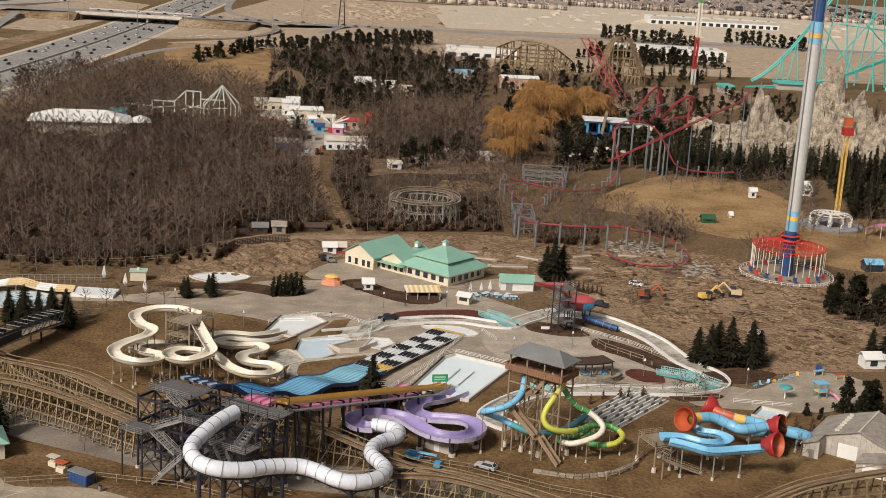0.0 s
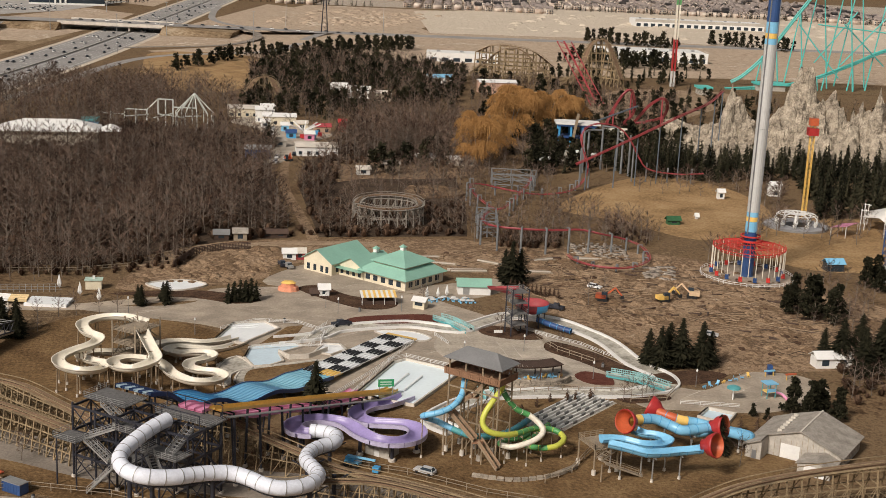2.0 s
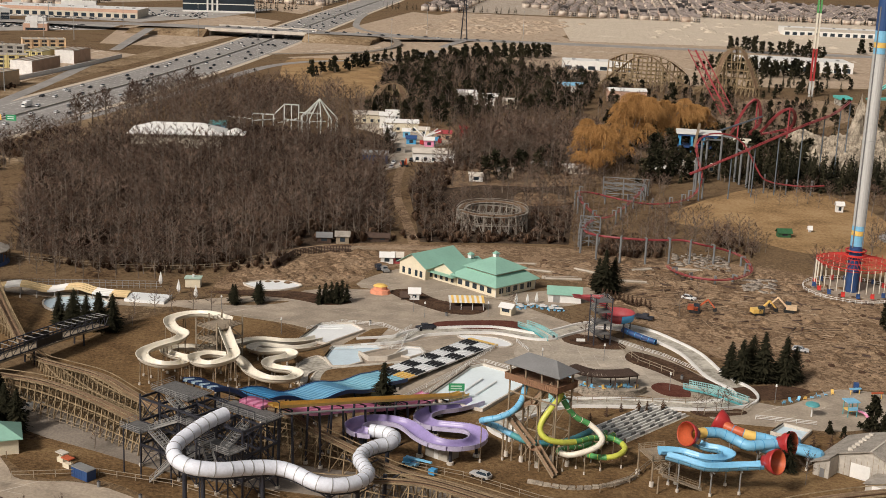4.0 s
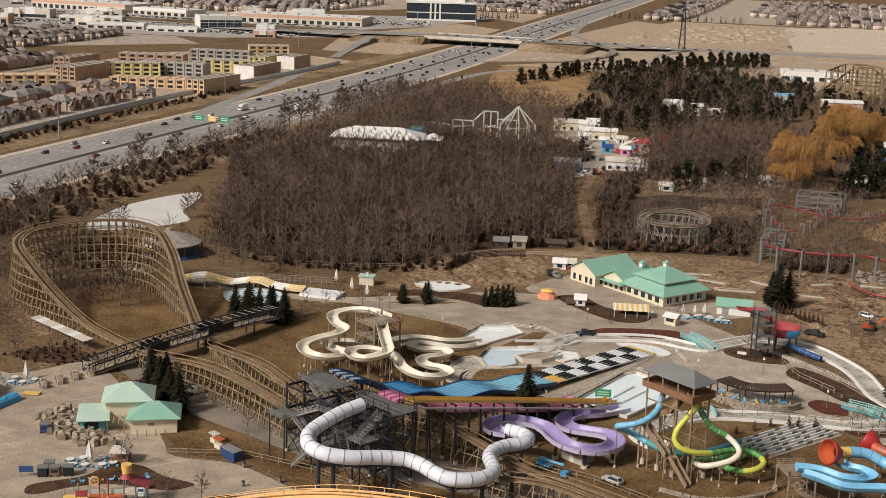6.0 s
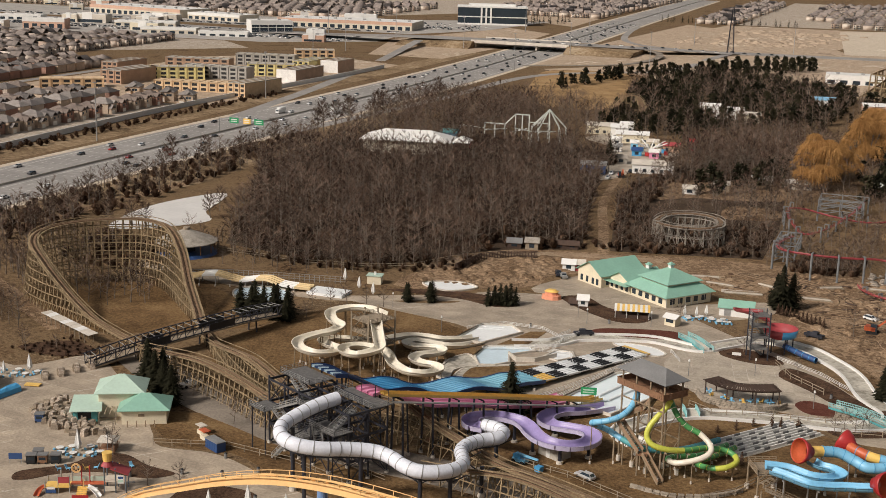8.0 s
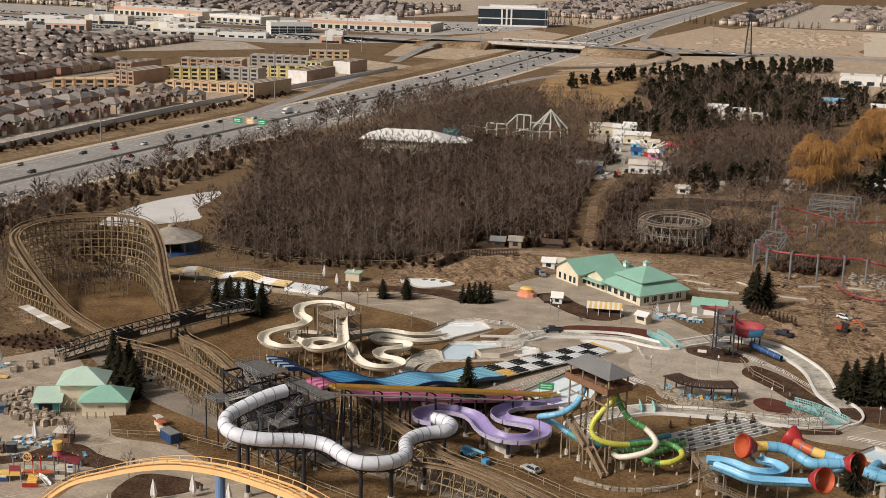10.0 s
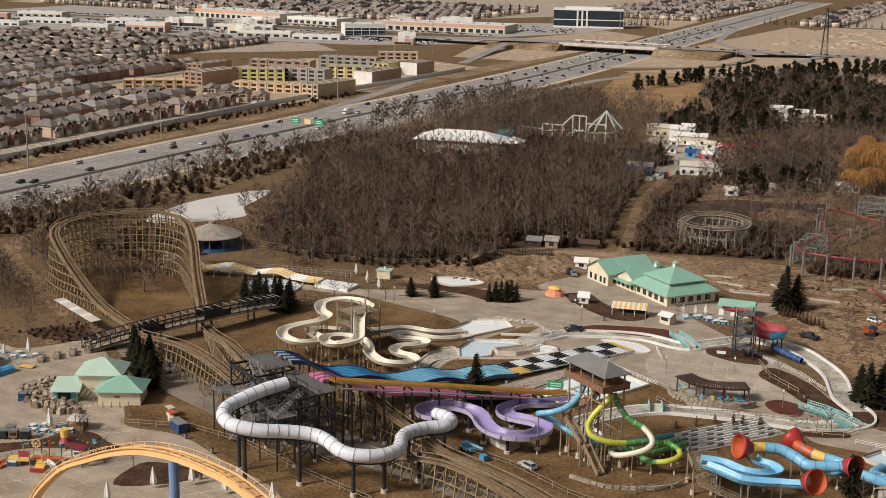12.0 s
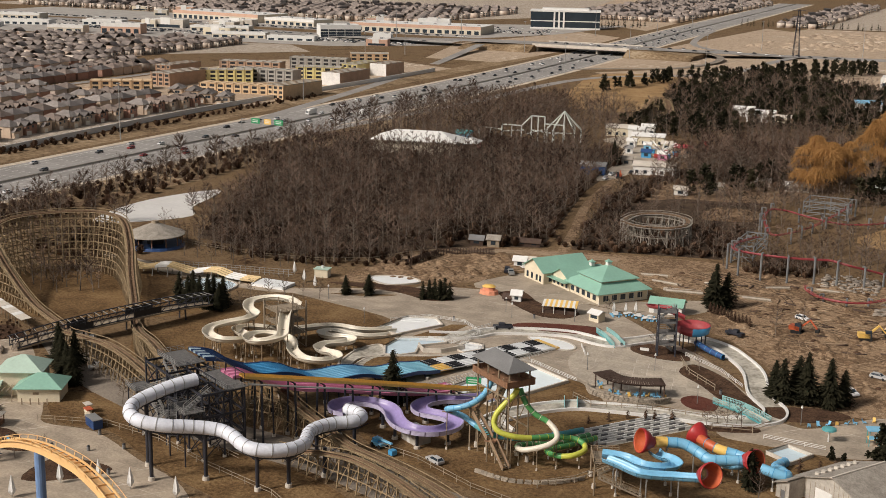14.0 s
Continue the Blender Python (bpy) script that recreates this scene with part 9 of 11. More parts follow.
# timber coasters: bents, ledgers, braces, track
def timber_coaster(label, pts, bent_every=3.6, wide=2.0, steps=8, flare=0.16, levels=3.2, stick=0.17, name="timber_coaster", mat_="coaster", trackw=0.9, brace_mat=None):
    """A wooden coaster: each bent and each run of track is a part."""
    c = empty(name, label, "roller coaster", "timber coasters")
    line = spline(pts, steps)
    run = length_along(line)
    stations, s, i = [], 0.0, 0
    while s < run[-1] - 0.1:
        while run[i + 1] < s:
            i += 1
        p = line[i].lerp(line[i + 1], (s - run[i]) / max(run[i + 1] - run[i], 1e-6))
        d = line[i + 1] - line[i]
        side = d.cross(Vector((0, 0, 1))).normalized()
        stations.append((p, side))
        s += bent_every
    prev = None
    for n, (p, side) in enumerate(stations):
        bm = bmesh.new()
        h = p.z
        feet = [p + side * (k * (wide / 2 + flare * h)) - Vector((0, 0, h)) for k in (-1, 1)]
        tops = [p + side * (k * wide / 2) for k in (-1, 1)]
        for a, b in zip(feet, tops):
            beam(bm, a, b, stick * 1.4)
        m = max(1, int(h / levels))
        for k in range(1, m + 1):
            u, w = k / m, (k - 1) / m
            beam(bm, feet[0].lerp(tops[0], u), feet[1].lerp(tops[1], u), stick, stick * 1.3)
            if n % 2:
                beam(bm, feet[0].lerp(tops[0], w), feet[1].lerp(tops[1], u), stick * 0.8)
        if prev:
            pf, pt, pm = prev
            q = max(1, int(min(h, pt[0].z) / levels))
            for sgn in (0, 1):
                for k in range(1, q + 1):
                    z = k * levels
                    ua, ub = min(1, z / max(pt[sgn].z, 0.1)), min(1, z / max(h, 0.1))
                    beam(bm, pf[sgn].lerp(pt[sgn], ua), feet[sgn].lerp(tops[sgn], ub), stick * 0.9, stick * 1.4)
                if h > 2:
                    beam(bm, pf[sgn], feet[sgn].lerp(tops[sgn], min(1, levels * 2 / max(h, 0.1))), stick * 0.8)
        part("bent", bm, mat_, c)
        prev = (feet, tops, m)
    for sgn in (-1, 1):
        bm = bmesh.new()
        sweep(bm, line, [(sgn * trackw * 0.6 - 0.22, 0.0), (sgn * trackw * 0.6 - 0.22, 0.3), (sgn * trackw * 0.6 + 0.22, 0.3), (sgn * trackw * 0.6 + 0.22, 0.0)], closed=True)
        part("track", bm, "track", c)
        bm = bmesh.new()
        sweep(bm, line, [(sgn * (wide / 2 + 0.35) - 0.1, 0.9), (sgn * (wide / 2 + 0.35) - 0.1, 1.05), (sgn * (wide / 2 + 0.35) + 0.1, 1.05), (sgn * (wide / 2 + 0.35) + 0.1, 0.9)], closed=True)
        part("handrail", bm, mat_, c)
        bm = bmesh.new()
        sweep(bm, line, [(sgn * (wide / 2 + 0.2) - 0.35, -0.1), (sgn * (wide / 2 + 0.2) - 0.35, 0.0), (sgn * (wide / 2 + 0.2) + 0.35, 0.0), (sgn * (wide / 2 + 0.2) + 0.35, -0.1)], closed=True)
        part("catwalk", bm, mat_, c)
    bm = bmesh.new()
    sweep(bm, line, [(-trackw, -0.12), (-trackw, -0.02), (trackw, -0.02), (trackw, -0.12)], closed=True)
    part("track_bed", bm, "track", c)
    return c


timber_coaster("weathered timber roller coaster with a high banked turn", [(-56, 249, 7), (-66.8, 257, 8), (-77, 265, 8.4), (-92, 279, 5), (-102, 290, 2), (-111, 300, 1.0), (-118, 309, 2.5), (-127, 319, 8), (-137, 331, 15), (-148, 341, 18.8), (-160, 343, 19.6), (-172, 336, 19.4), (-180, 325, 18.6), (-178, 314, 17), (-168, 306, 13), (-156, 300, 7), (-144, 294.5, 2.5), (-134, 290, 1.0), (-124, 284, 1.2), (-112, 273, 4), (-102, 267, 6), (-88.7, 262, 7), (-74, 254, 7), (-58, 243.5, 6.5)], 2.3, stick=0.2, levels=2.5)
timber_coaster("weathered timber roller coaster passing under the slides", [(-58, 252.5, 8.5), (-46, 251, 9.5), (-31, 250.3, 9), (-22, 246.2, 7), (-13, 242.7, 5), (-5, 239.2, 3.5), (6.4, 236.2, 2.6), (18.5, 231.3, 2.2), (32, 223, 2.2), (60, 206, 3)], 3.4)
timber_coaster("low weathered timber coaster hill beside the road", [(-22, 236, 1.2), (-14.8, 232.1, 3), (-7.8, 229.7, 5), (-2.7, 228.4, 6), (2.9, 227, 6.5), (8.8, 224.8, 6.5), (15.8, 221.9, 6), (24, 218, 5), (40, 210, 4)], 3.0)
timber_coaster("weathered timber coaster hill beside the barn", [(52, 214, 4), (60, 221, 6.5), (67, 225.6, 8), (74, 229, 9), (88, 234, 10), (108, 240, 10.5), (130, 244, 9)], 3.4)
timber_coaster("distant pale timber roller coaster", [(28, 990, 4), (40, 985, 14), (52, 980, 24), (66, 978, 24), (80, 976, 12), (96, 975, 4), (110, 978, 12), (118, 985, 30), (128, 990, 34), (134, 985, 26), (142, 976, 6)], 7.0, 5.0, 6, 0.1, 6.0, 0.5, trackw=2.0)
timber_coaster("distant pale timber coaster turn", [(34, 1020, 18), (46, 1012, 24), (62, 1010, 24), (78, 1012, 20), (92, 1018, 10)], 7.0, 5.0, 6, 0.1, 6.0, 0.5, trackw=2.0)
timber_coaster("grey timber coaster tower beyond the wood", [(-112, 800, 6), (-106, 806, 14), (-98, 808, 14), (-92, 800, 5)], 4.0, 4.0, 6, 0.1, 5.0, 0.4, trackw=1.6)
timber_coaster("grey timber track ring in the trees", [(-20, 478, 7), (-18, 488, 7.5), (-9, 492, 8), (1, 488, 8), (4, 478, 7.5), (-2, 471, 7), (-12, 470, 7), (-19, 475, 7)], 3.0, 2.4, 6, 0.05, 3.4, 0.26, mat_="greyframe", trackw=0.7)

# ---- the left plaza ----
# covered walkway bridge over the coaster
wb = empty("truss_footbridge", "dark steel truss footbridge crossing the timber coaster", "footbridge")
WBL = [Vector(p) for p in ((-123.4, 263.6, 0.3), (-116.7, 273.2, 2.4), (-111.4, 281.5, 3.6), (-106.2, 292.2, 4.2), (-101.5, 306.1, 4.0), (-98, 318.3, 3.0))]
bm = bmesh.new()
sweep(bm, WBL, [(-2.2, -0.4), (-2.2, 0), (2.2, 0), (2.2, -0.4)], closed=True, cap=True)
part("deck", bm, "greywood", wb)
dense = spline(WBL, 5)
for s in (-2.2, 2.2):
    for h, w in ((0.1, 0.3), (2.7, 0.26)):
        bm = bmesh.new()
        sweep(bm, dense, [(s - w / 2, h), (s - w / 2, h + w), (s + w / 2, h + w), (s + w / 2, h)], closed=True)
        part("chord", bm, "blacksteel", wb)
    for i in range(len(dense) - 1):
        d = (dense[i + 1] - dense[i]).normalized().cross(Vector((0, 0, 1))) * s
        bm = bmesh.new()
        beam(bm, dense[i] + d, dense[i] + d + Vector((0, 0, 2.8)), 0.16)
        part("upright", bm, "blacksteel", wb)
        bm = bmesh.new()
        beam(bm, dense[i] + d + Vector((0, 0, 0.2)), dense[i + 1] + d + Vector((0, 0, 2.7)), 0.12)
        part("diagonal", bm, "blacksteel", wb)
        if i in (7, 8, 9, 15, 16, 17):
            bm = bmesh.new()
            beam(bm, dense[i] + d * 1.04 + Vector((0, 0, 1.1)), dense[i + 1] + d * 1.04 + Vector((0, 0, 1.1)), 0.05, 1.9)
            part("screen", bm, "black", wb)
for i in range(0, len(dense), 1):
    d = (dense[min(i + 1, len(dense) - 1)] - dense[max(i - 1, 0)]).normalized().cross(Vector((0, 0, 1))) * 2.2
    bm = bmesh.new()
    beam(bm, dense[i] - d + Vector((0, 0, 2.8)), dense[i] + d + Vector((0, 0, 2.8)), 0.14)
    part("cross_beam", bm, "steel", wb)
for x, y in ((-112, 280.5), (-106.4, 292), (-100.6, 309)):
    for s in (-1.6, 1.6):
        bm = bmesh.new()
        beam(bm, (x + s, y - s * 0.4, 0), (x + s * 0.9, y - s * 0.4, 4.4), 0.35)
        part("pier", bm, "blacksteel", wb)

# queue shelter beside the big turn
qs = empty("queue_shelter", "long low shelter with a pale sheet roof", "shelter", "", (-145.5, 286.2, 0), -27)
for k in range(10):
    bm = bmesh.new()
    x = -14 + 28 * (k + 0.5) / 10
    beam(bm, (x, -1.5, 2.7 + 0.05 * (k % 2)), (x, 1.5, 2.9 + 0.05 * (k % 2)), 2.78, 0.1)
    part("roof_sheet", bm, "white" if k % 3 == 1 else "kerb", qs)
    for y in (-1.3, 1.3):
        box_part("post", (x - 1.3, x - 1.15, y - 0.08, y + 0.08, 0, 2.7), "greywood", qs)

# green-roofed snack pavilion
gp = empty("snack_pavilion", "cream snack pavilion with three green hipped roofs", "pavilion", "green-roofed buildings", (-96.4, 239.0, 0), 27)
box_part("wall", (-5.2, 4.6, -1.5, 7.2, 0, 6.0), "cream", gp)
bm = bmesh.new()
hip_roof(bm, -5.2, 4.6, -1.5, 7.2, 6.0, 3.0, 0.9)
part("upper_roof", bm, "palegreen", gp)
box_part("wing_wall", (0.5, 10.5, -6.5, 1.5, 0, 3.6), "cream", gp)
bm = bmesh.new()
hip_roof(bm, 0.5, 10.5, -6.5, 1.5, 3.6, 2.6, 0.9)
part("wing_roof", bm, "greenroof", gp)
box_part("counter_wall", (-10.5, -5.2, -4.5, 1.6, 0, 2.9), "teal", gp)
bm = bmesh.new()
vs = [bm.verts.new(p) for p in ((-11.2, -5.6, 3.0), (-4.0, -5.6, 3.0), (-4.6, 1.8, 4.4), (-11.2, 1.8, 4.4), (-11.2, -5.6, 2.85), (-4.0, -5.6, 2.85), (-4.6, 1.8, 4.25), (-11.2, 1.8, 4.25))]
for f in ((0, 1, 2, 3), (7, 6, 5, 4), (0, 4, 5, 1), (1, 5, 6, 2), (2, 6, 7, 3), (3, 7, 4, 0)):
    bm.faces.new([vs[i] for i in f])
part("side_roof", bm, "palegreen", gp)
box_part("hatch", (-9.5, -6.5, -4.58, -4.48, 0.9, 2.4), "black", gp)
for x in (2, 4, 6, 8):
    box_part("bollard", (x - 0.12, x + 0.12, -8.4, -8.16, 0, 1.6), "post", gp)
box_part("sign", (4.2, 5.6, -6.57, -6.48, 1.9, 2.5), "post", gp)
for k in range(4):
    bm = bmesh.new()
    beam(bm, (-4.5 + 1.2 * k, -6.5, 2.6), (-4.5 + 1.2 * k, -1.6, 2.6), 0.2)
    part("pergola_beam", bm, "greywood", gp)
for x in (-4.5, -0.9):
    box_part("pergola_post", (x - 0.1, x + 0.1, -6.6, -6.4, 0, 2.6), "greywood", gp)
g2 = empty("snack_pavilion", "cream pavilion with a pale green hipped roof at the plaza's edge", "pavilion", "green-roofed buildings", (-140, 236, 0), 27)
box_part("wall", (-6, 4, -4, 6, 0, 5.4), "cream", g2)
bm = bmesh.new()
hip_roof(bm, -6, 4, -4, 6, 5.4, 2.4, 0.8)
part("upper_roof", bm, "palegreen", g2)
bm = bmesh.new()
hip_roof(bm, -5, 6.6, -8.6, 7, 3.3, 2.0, 0.6)
part("lower_roof", bm, "palegreen", g2)
for y in (-8, -4, 0, 4, 7):
    box_part("post", (6.6, 6.8, y - 0.1, y + 0.1, 0, 3.2), "white", g2)
tp = empty("tarped_stack", "blue tarpaulin over stacked furniture", "tarpaulin", "", (-129.2, 238.4, 0), 82)
bm = bmesh.new()
rows = []
for j in range(9):
    x = -4 + j
    rows.append([bm.verts.new((x, y, z + 0.18 * noise.noise((x, y, 2.0)))) for y, z in ((-1.5, 0), (-1.25, 1.2), (-0.5, 1.75), (0.5, 1.8), (1.25, 1.2), (1.5, 0))])
for a, b in zip(rows, rows[1:]):
    for i in range(5):
        bm.faces.new((a[i], a[i + 1], b[i + 1], b[i]))
bm.faces.new(rows[0])
bm.faces.new(rows[-1])
part("tarpaulin", bm, "blue", tp)
yb = empty("yellow_pallet", "flat yellow pallet on the plaza", "pallet", "", (-127.2, 246.4, 0.06), 15)
box_part("board", (-1.9, 1.9, -0.9, 0.9, 0.2, 0.45), "yellow", yb)
box_part("runner", (-1.8, 1.8, -0.7, 0.7, 0, 0.2), "post", yb)


def umbrella(x, y, label="closed white parasol on a pole"):
    u = empty("parasol", label, "parasol", "closed parasols", (x, y, 0.06))
    bm = bmesh.new()
    pole(bm, (0, 0, 0), (0, 0, 3.3), 0.06)
    part("pole", bm, "steel", u)
    bm = bmesh.new()
    n = 10
    rows = [[bm.verts.new((r * (1.0 if i % 2 else 0.72) * math.cos(2 * math.pi * i / n), r * (1.0 if i % 2 else 0.72) * math.sin(2 * math.pi * i / n), z)) for i in range(n)] for r, z in ((0.3, 0.5), (0.62, 1.1), (0.42, 2.2), (0.05, 3.6))]
    for a, b in zip(rows, rows[1:]):
        for i in range(n):
            bm.faces.new((a[i], a[(i + 1) % n], b[(i + 1) % n], b[i]))
    bm.faces.new(rows[0][::-1])
    part("cover", bm, "white", u)
    return u
first_u = umbrella(-139, 250.4)
for x, y, s in ((-134.6, 254.8, 1.3), (-92.6, 216.5, 1.4), (-55.4, 191.7, 1.3), (-51.8, 201.5, 1.3), (-45.9, 206.4, 1.3), (-37.3, 205.8, 1.3), (-26.5, 206.6, 1.3), (-91.6, 362.4, 1.2), (-84.8, 357.8, 1.2), (-99.7, 369.5, 1.2), (9.1, 377.6, 1.0), (15.1, 380.7, 1.0), (12.4, 379.2, 0.9)):
    copy_thing(first_u, pose(x, y, 0.06) @ Matrix.Scale(s, 4))


def table_set(x, y, turn):
    t = empty("round_table", "round white table with a pale top", "table", "cafe tables", (x, y, 0.06), turn)
    bm = bmesh.new()
    pole(bm, (0, 0, 0.7), (0, 0, 0.78), 0.85, 0.85, 16)
    part("tabletop", bm, "white", t)
    bm = bmesh.new()
    pole(bm, (0, 0, 0), (0, 0, 0.7), 0.12, 0.08)
    part("pedestal", bm, "steel", t)
    for k in range(4):
        a = math.pi / 2 * k
        bm = bmesh.new()
        pole(bm, (1.25 * math.cos(a), 1.25 * math.sin(a), 0.05), (1.25 * math.cos(a), 1.25 * math.sin(a), 0.45), 0.28, 0.3, 10)
        part("stool", bm, "skyblue", t)
    return t
t0 = table_set(-94.6, 213.4, 0)
tr = random.Random(21)
for x, y in ((-92.1, 214.1), (-89.0, 215.6), (-91, 218.8), (-94.5, 217.2), (-96.4, 215.4), (-87.4, 217.2), (-136, 250.6), (-137, 253.6), (-141, 252), (-133.4, 251.6), (-131.8, 254.2), (-138.6, 247.6)):
    copy_thing(t0, pose(x, y, 0.06, 0, 0, tr.uniform(0, 90)))

gz = empty("gazebo", "small square gazebo with a pale pyramid roof", "gazebo", "", (-87, 219.6, 0.06), 20)
for x in (-1.6, 1.6):
    for y in (-1.6, 1.6):
        box_part("post", (x - 0.1, x + 0.1, y - 0.1, y + 0.1, 0, 2.6), "brownwood", gz)
box_part("counter", (-1.6, 1.6, -1.6, 1.6, 0, 1.0), "brownwood", gz)
bm = bmesh.new()
hip_roof(bm, -1.6, 1.6, -1.6, 1.6, 2.6, 1.0, 0.5)
part("roof", bm, "kerb", gz)


def crate(w, d, h, material, label, name="furniture_stack"):
    c = empty(name, label, "stack", "stacked furniture")
    box_part("lower_bundle", (-w / 2, w / 2, -d / 2, d / 2, 0, h * 0.55), material, c)
    bm = bmesh.new()
    vs = box(bm, -w * 0.42, w * 0.5, -d * 0.45, d * 0.4, h * 0.55, h)
    part("upper_bundle", bm, material, c)
    bm = bmesh.new()
    box(bm, -w * 0.36, w * 0.3, -d * 0.4, d * 0.2, h + 0.005, h * 1.16)
    part("top_bundle", bm, material, c)
    return c
M["cover"] = mat("grey_furniture_cover", (0.36, 0.29, 0.22), 0.9, 0.4, 1.5, 0.3, 0.3, each=0.3)
M["palestack"] = mat("pale_weathered_plastic", (0.6, 0.52, 0.43), 0.8, 0.5, 0.7, 0.2, 0.3, second=(0.28, 0.21, 0.16), each=0.25)
stk = [crate(1.7, 1.2, 1.2, "cover", "grey covered stack of patio furniture"), crate(1.3, 1.3, 1.4, "palestack", "pale covered stack of patio furniture"), crate(2.0, 1.1, 0.9, "greywood", "brown stack of wooden furniture")]
placed_s = set()
for x, y, *_ in scatter([(-118, 231.5), (-115.5, 242), (-108, 239), (-103.5, 232.5), (-96, 229.5), (-92.5, 226.5), (-98, 223.4), (-107, 225.6)], 1.35, 88, 1, 1, 1):
    k = tr.randrange(3)
    m = pose(x, y, 0.06, 0, 0, tr.uniform(0, 180))
    if k in placed_s:
        copy_thing(stk[k], m)
    else:
        placed_s.add(k)
        stk[k].matrix_basis = m
for i in range(16):
    copy_thing(stk[1 + i % 2], pose(-127 - 5 * (i % 4) * 0.25 + 1.5 * i * 0.3, 251 + 1.0 * i, 0.06, 0, 0, 40))
for i in range(14):
    copy_thing(stk[i % 3], pose(-112 - tr.uniform(0, 9), 196 + tr.uniform(0, 14), 0.06, 0, 0, tr.uniform(0, 180)))
for i in range(14):
    copy_thing(t0, pose(10 + 13 * tr.random(), 373.5 + 4.0 * tr.random(), 0.06, 0, 0, tr.uniform(0, 90)))
for x, y, c, lb_ in ((-110.8, 227.5, "navy", "dark blue storage cabinet on the plaza"), (-97.6, 207.4, "black", "black vending cart on the plaza"), (-95.5, 208.4, "brownwood", "brown vending cart on the plaza"), (-93.1, 209.6, "black", "black vending cart beside the tables"), (-97.8, 210, "black", "black vending cart behind the others")):
    k = empty("vending_cart", lb_, "cart", "vending carts", (x, y, 0.06), 25)
    box_part("body", (-0.95, 0.95, -0.8, 0.8, 0.2, 1.9), c, k)
    box_part("roof", (-1.1, 1.1, -0.95, 0.95, 1.9, 2.1), "slategrey", k)
    box_part("window", (-0.7, 0.7, -0.84, -0.8, 0.9, 1.5), "glass", k)
    for s in (-0.7, 0.7):
        bm = bmesh.new()
        pole(bm, (s, -0.9, 0.22), (s, -0.78, 0.22), 0.22)
        part("wheel", bm, "rubber", k)
sgn = empty("blue_sign_board", "blank dark blue sign board on posts", "sign", "", (-100.4, 205.8, 0.06), 22)
box_part("board", (-1.4, 1.4, -0.06, 0.06, 1.0, 2.3), "navy", sgn)
for s in (-1.2, 1.2):
    box_part("post", (s - 0.06, s + 0.06, -0.06, 0.06, 0, 1.0), "steel", sgn)
cn_ = empty("storage_container", "small dark blue container with a pale lid", "container", "", (-66.6, 229.6, 0.06), -28)
box_part("body", (-2.4, 2.4, -1.1, 1.1, 0, 2.1), "navy", cn_)
box_part("lid", (-2.5, 2.5, -1.2, 1.2, 2.1, 2.25), "steel", cn_)
for k in range(7):
    box_part("rib", (-2.2 + 0.72 * k, -2.1 + 0.72 * k, -1.14, -1.1, 0.05, 2.05), "navy", cn_)
for x, y, c in ((-71.5, 233.5, "faderd"), (-73.8, 236.0, "kerb")):
    b = empty("picnic_stand", "small roofed stand beside the container", "stand", "", (x, y, 0.06), -28)
    box_part("counter", (-1.0, 1.0, -0.6, 0.6, 0, 1.0), "cream", b)
    box_part("roof", (-1.3, 1.3, -0.8, 0.8, 2.0, 2.2), c, b)
    for s in (-0.9, 0.9):
        box_part("post", (s - 0.06, s + 0.06, -0.06, 0.06, 1.0, 2.0), "cream", b)
bin_ = empty("litter_bin", "dark litter bin on the pavement", "bin", "litter bins", (-66, 215, 0.06))
bm = bmesh.new()
pole(bm, (0, 0, 0), (0, 0, 1.1), 0.35, 0.38, 10)
part("body", bm, "slategrey", bin_)
bm = bmesh.new()
pole(bm, (0, 0, 1.1), (0, 0, 1.3), 0.4, 0.2, 10)
part("lid", bm, "black", bin_)
for x, y in ((-75, 209.5), (-58, 217.5), (-46, 209.6), (-62, 226), (-52, 222), (22, 345), (-10, 360), (56, 320), (44, 311), (-30, 346), (60, 312)):
    copy_thing(bin_, pose(x, y, 0.06))


# water playground
pgd = empty("water_playground", "colourful water playground with tipping bucket", "playground", "", (-79.5, 200.5, 0.06), 24)
for x, y, h, c in ((-7.4, -1.6, 2.6, "steel"), (-7.4, 1.2, 2.6, "steel"), (-4.8, -1.6, 3.8, "steel"), (-4.8, 1.2, 3.8, "steel"), (-2.6, -1.6, 3.8, "steel"), (-2.6, 1.2, 3.8, "steel"), (-0.6, 0.4, 5.0, "red"), (1.0, 0.4, 5.0, "red"),
                   (0.2, -1.8, 3.0, "orange"), (4.2, -1.4, 5.2, "bluesteel"), (4.2, 1.6, 5.2, "bluesteel"), (6.4, -1.4, 5.2, "bluesteel"), (6.4, 1.6, 5.2, "bluesteel"), (8.4, -1.4, 3.6, "bluesteel"), (8.4, 1.4, 3.6, "bluesteel")):
    bm = bmesh.new()
    pole(bm, (x, y, 0), (x, y, h), 0.13)
    part("post", bm, c, pgd)
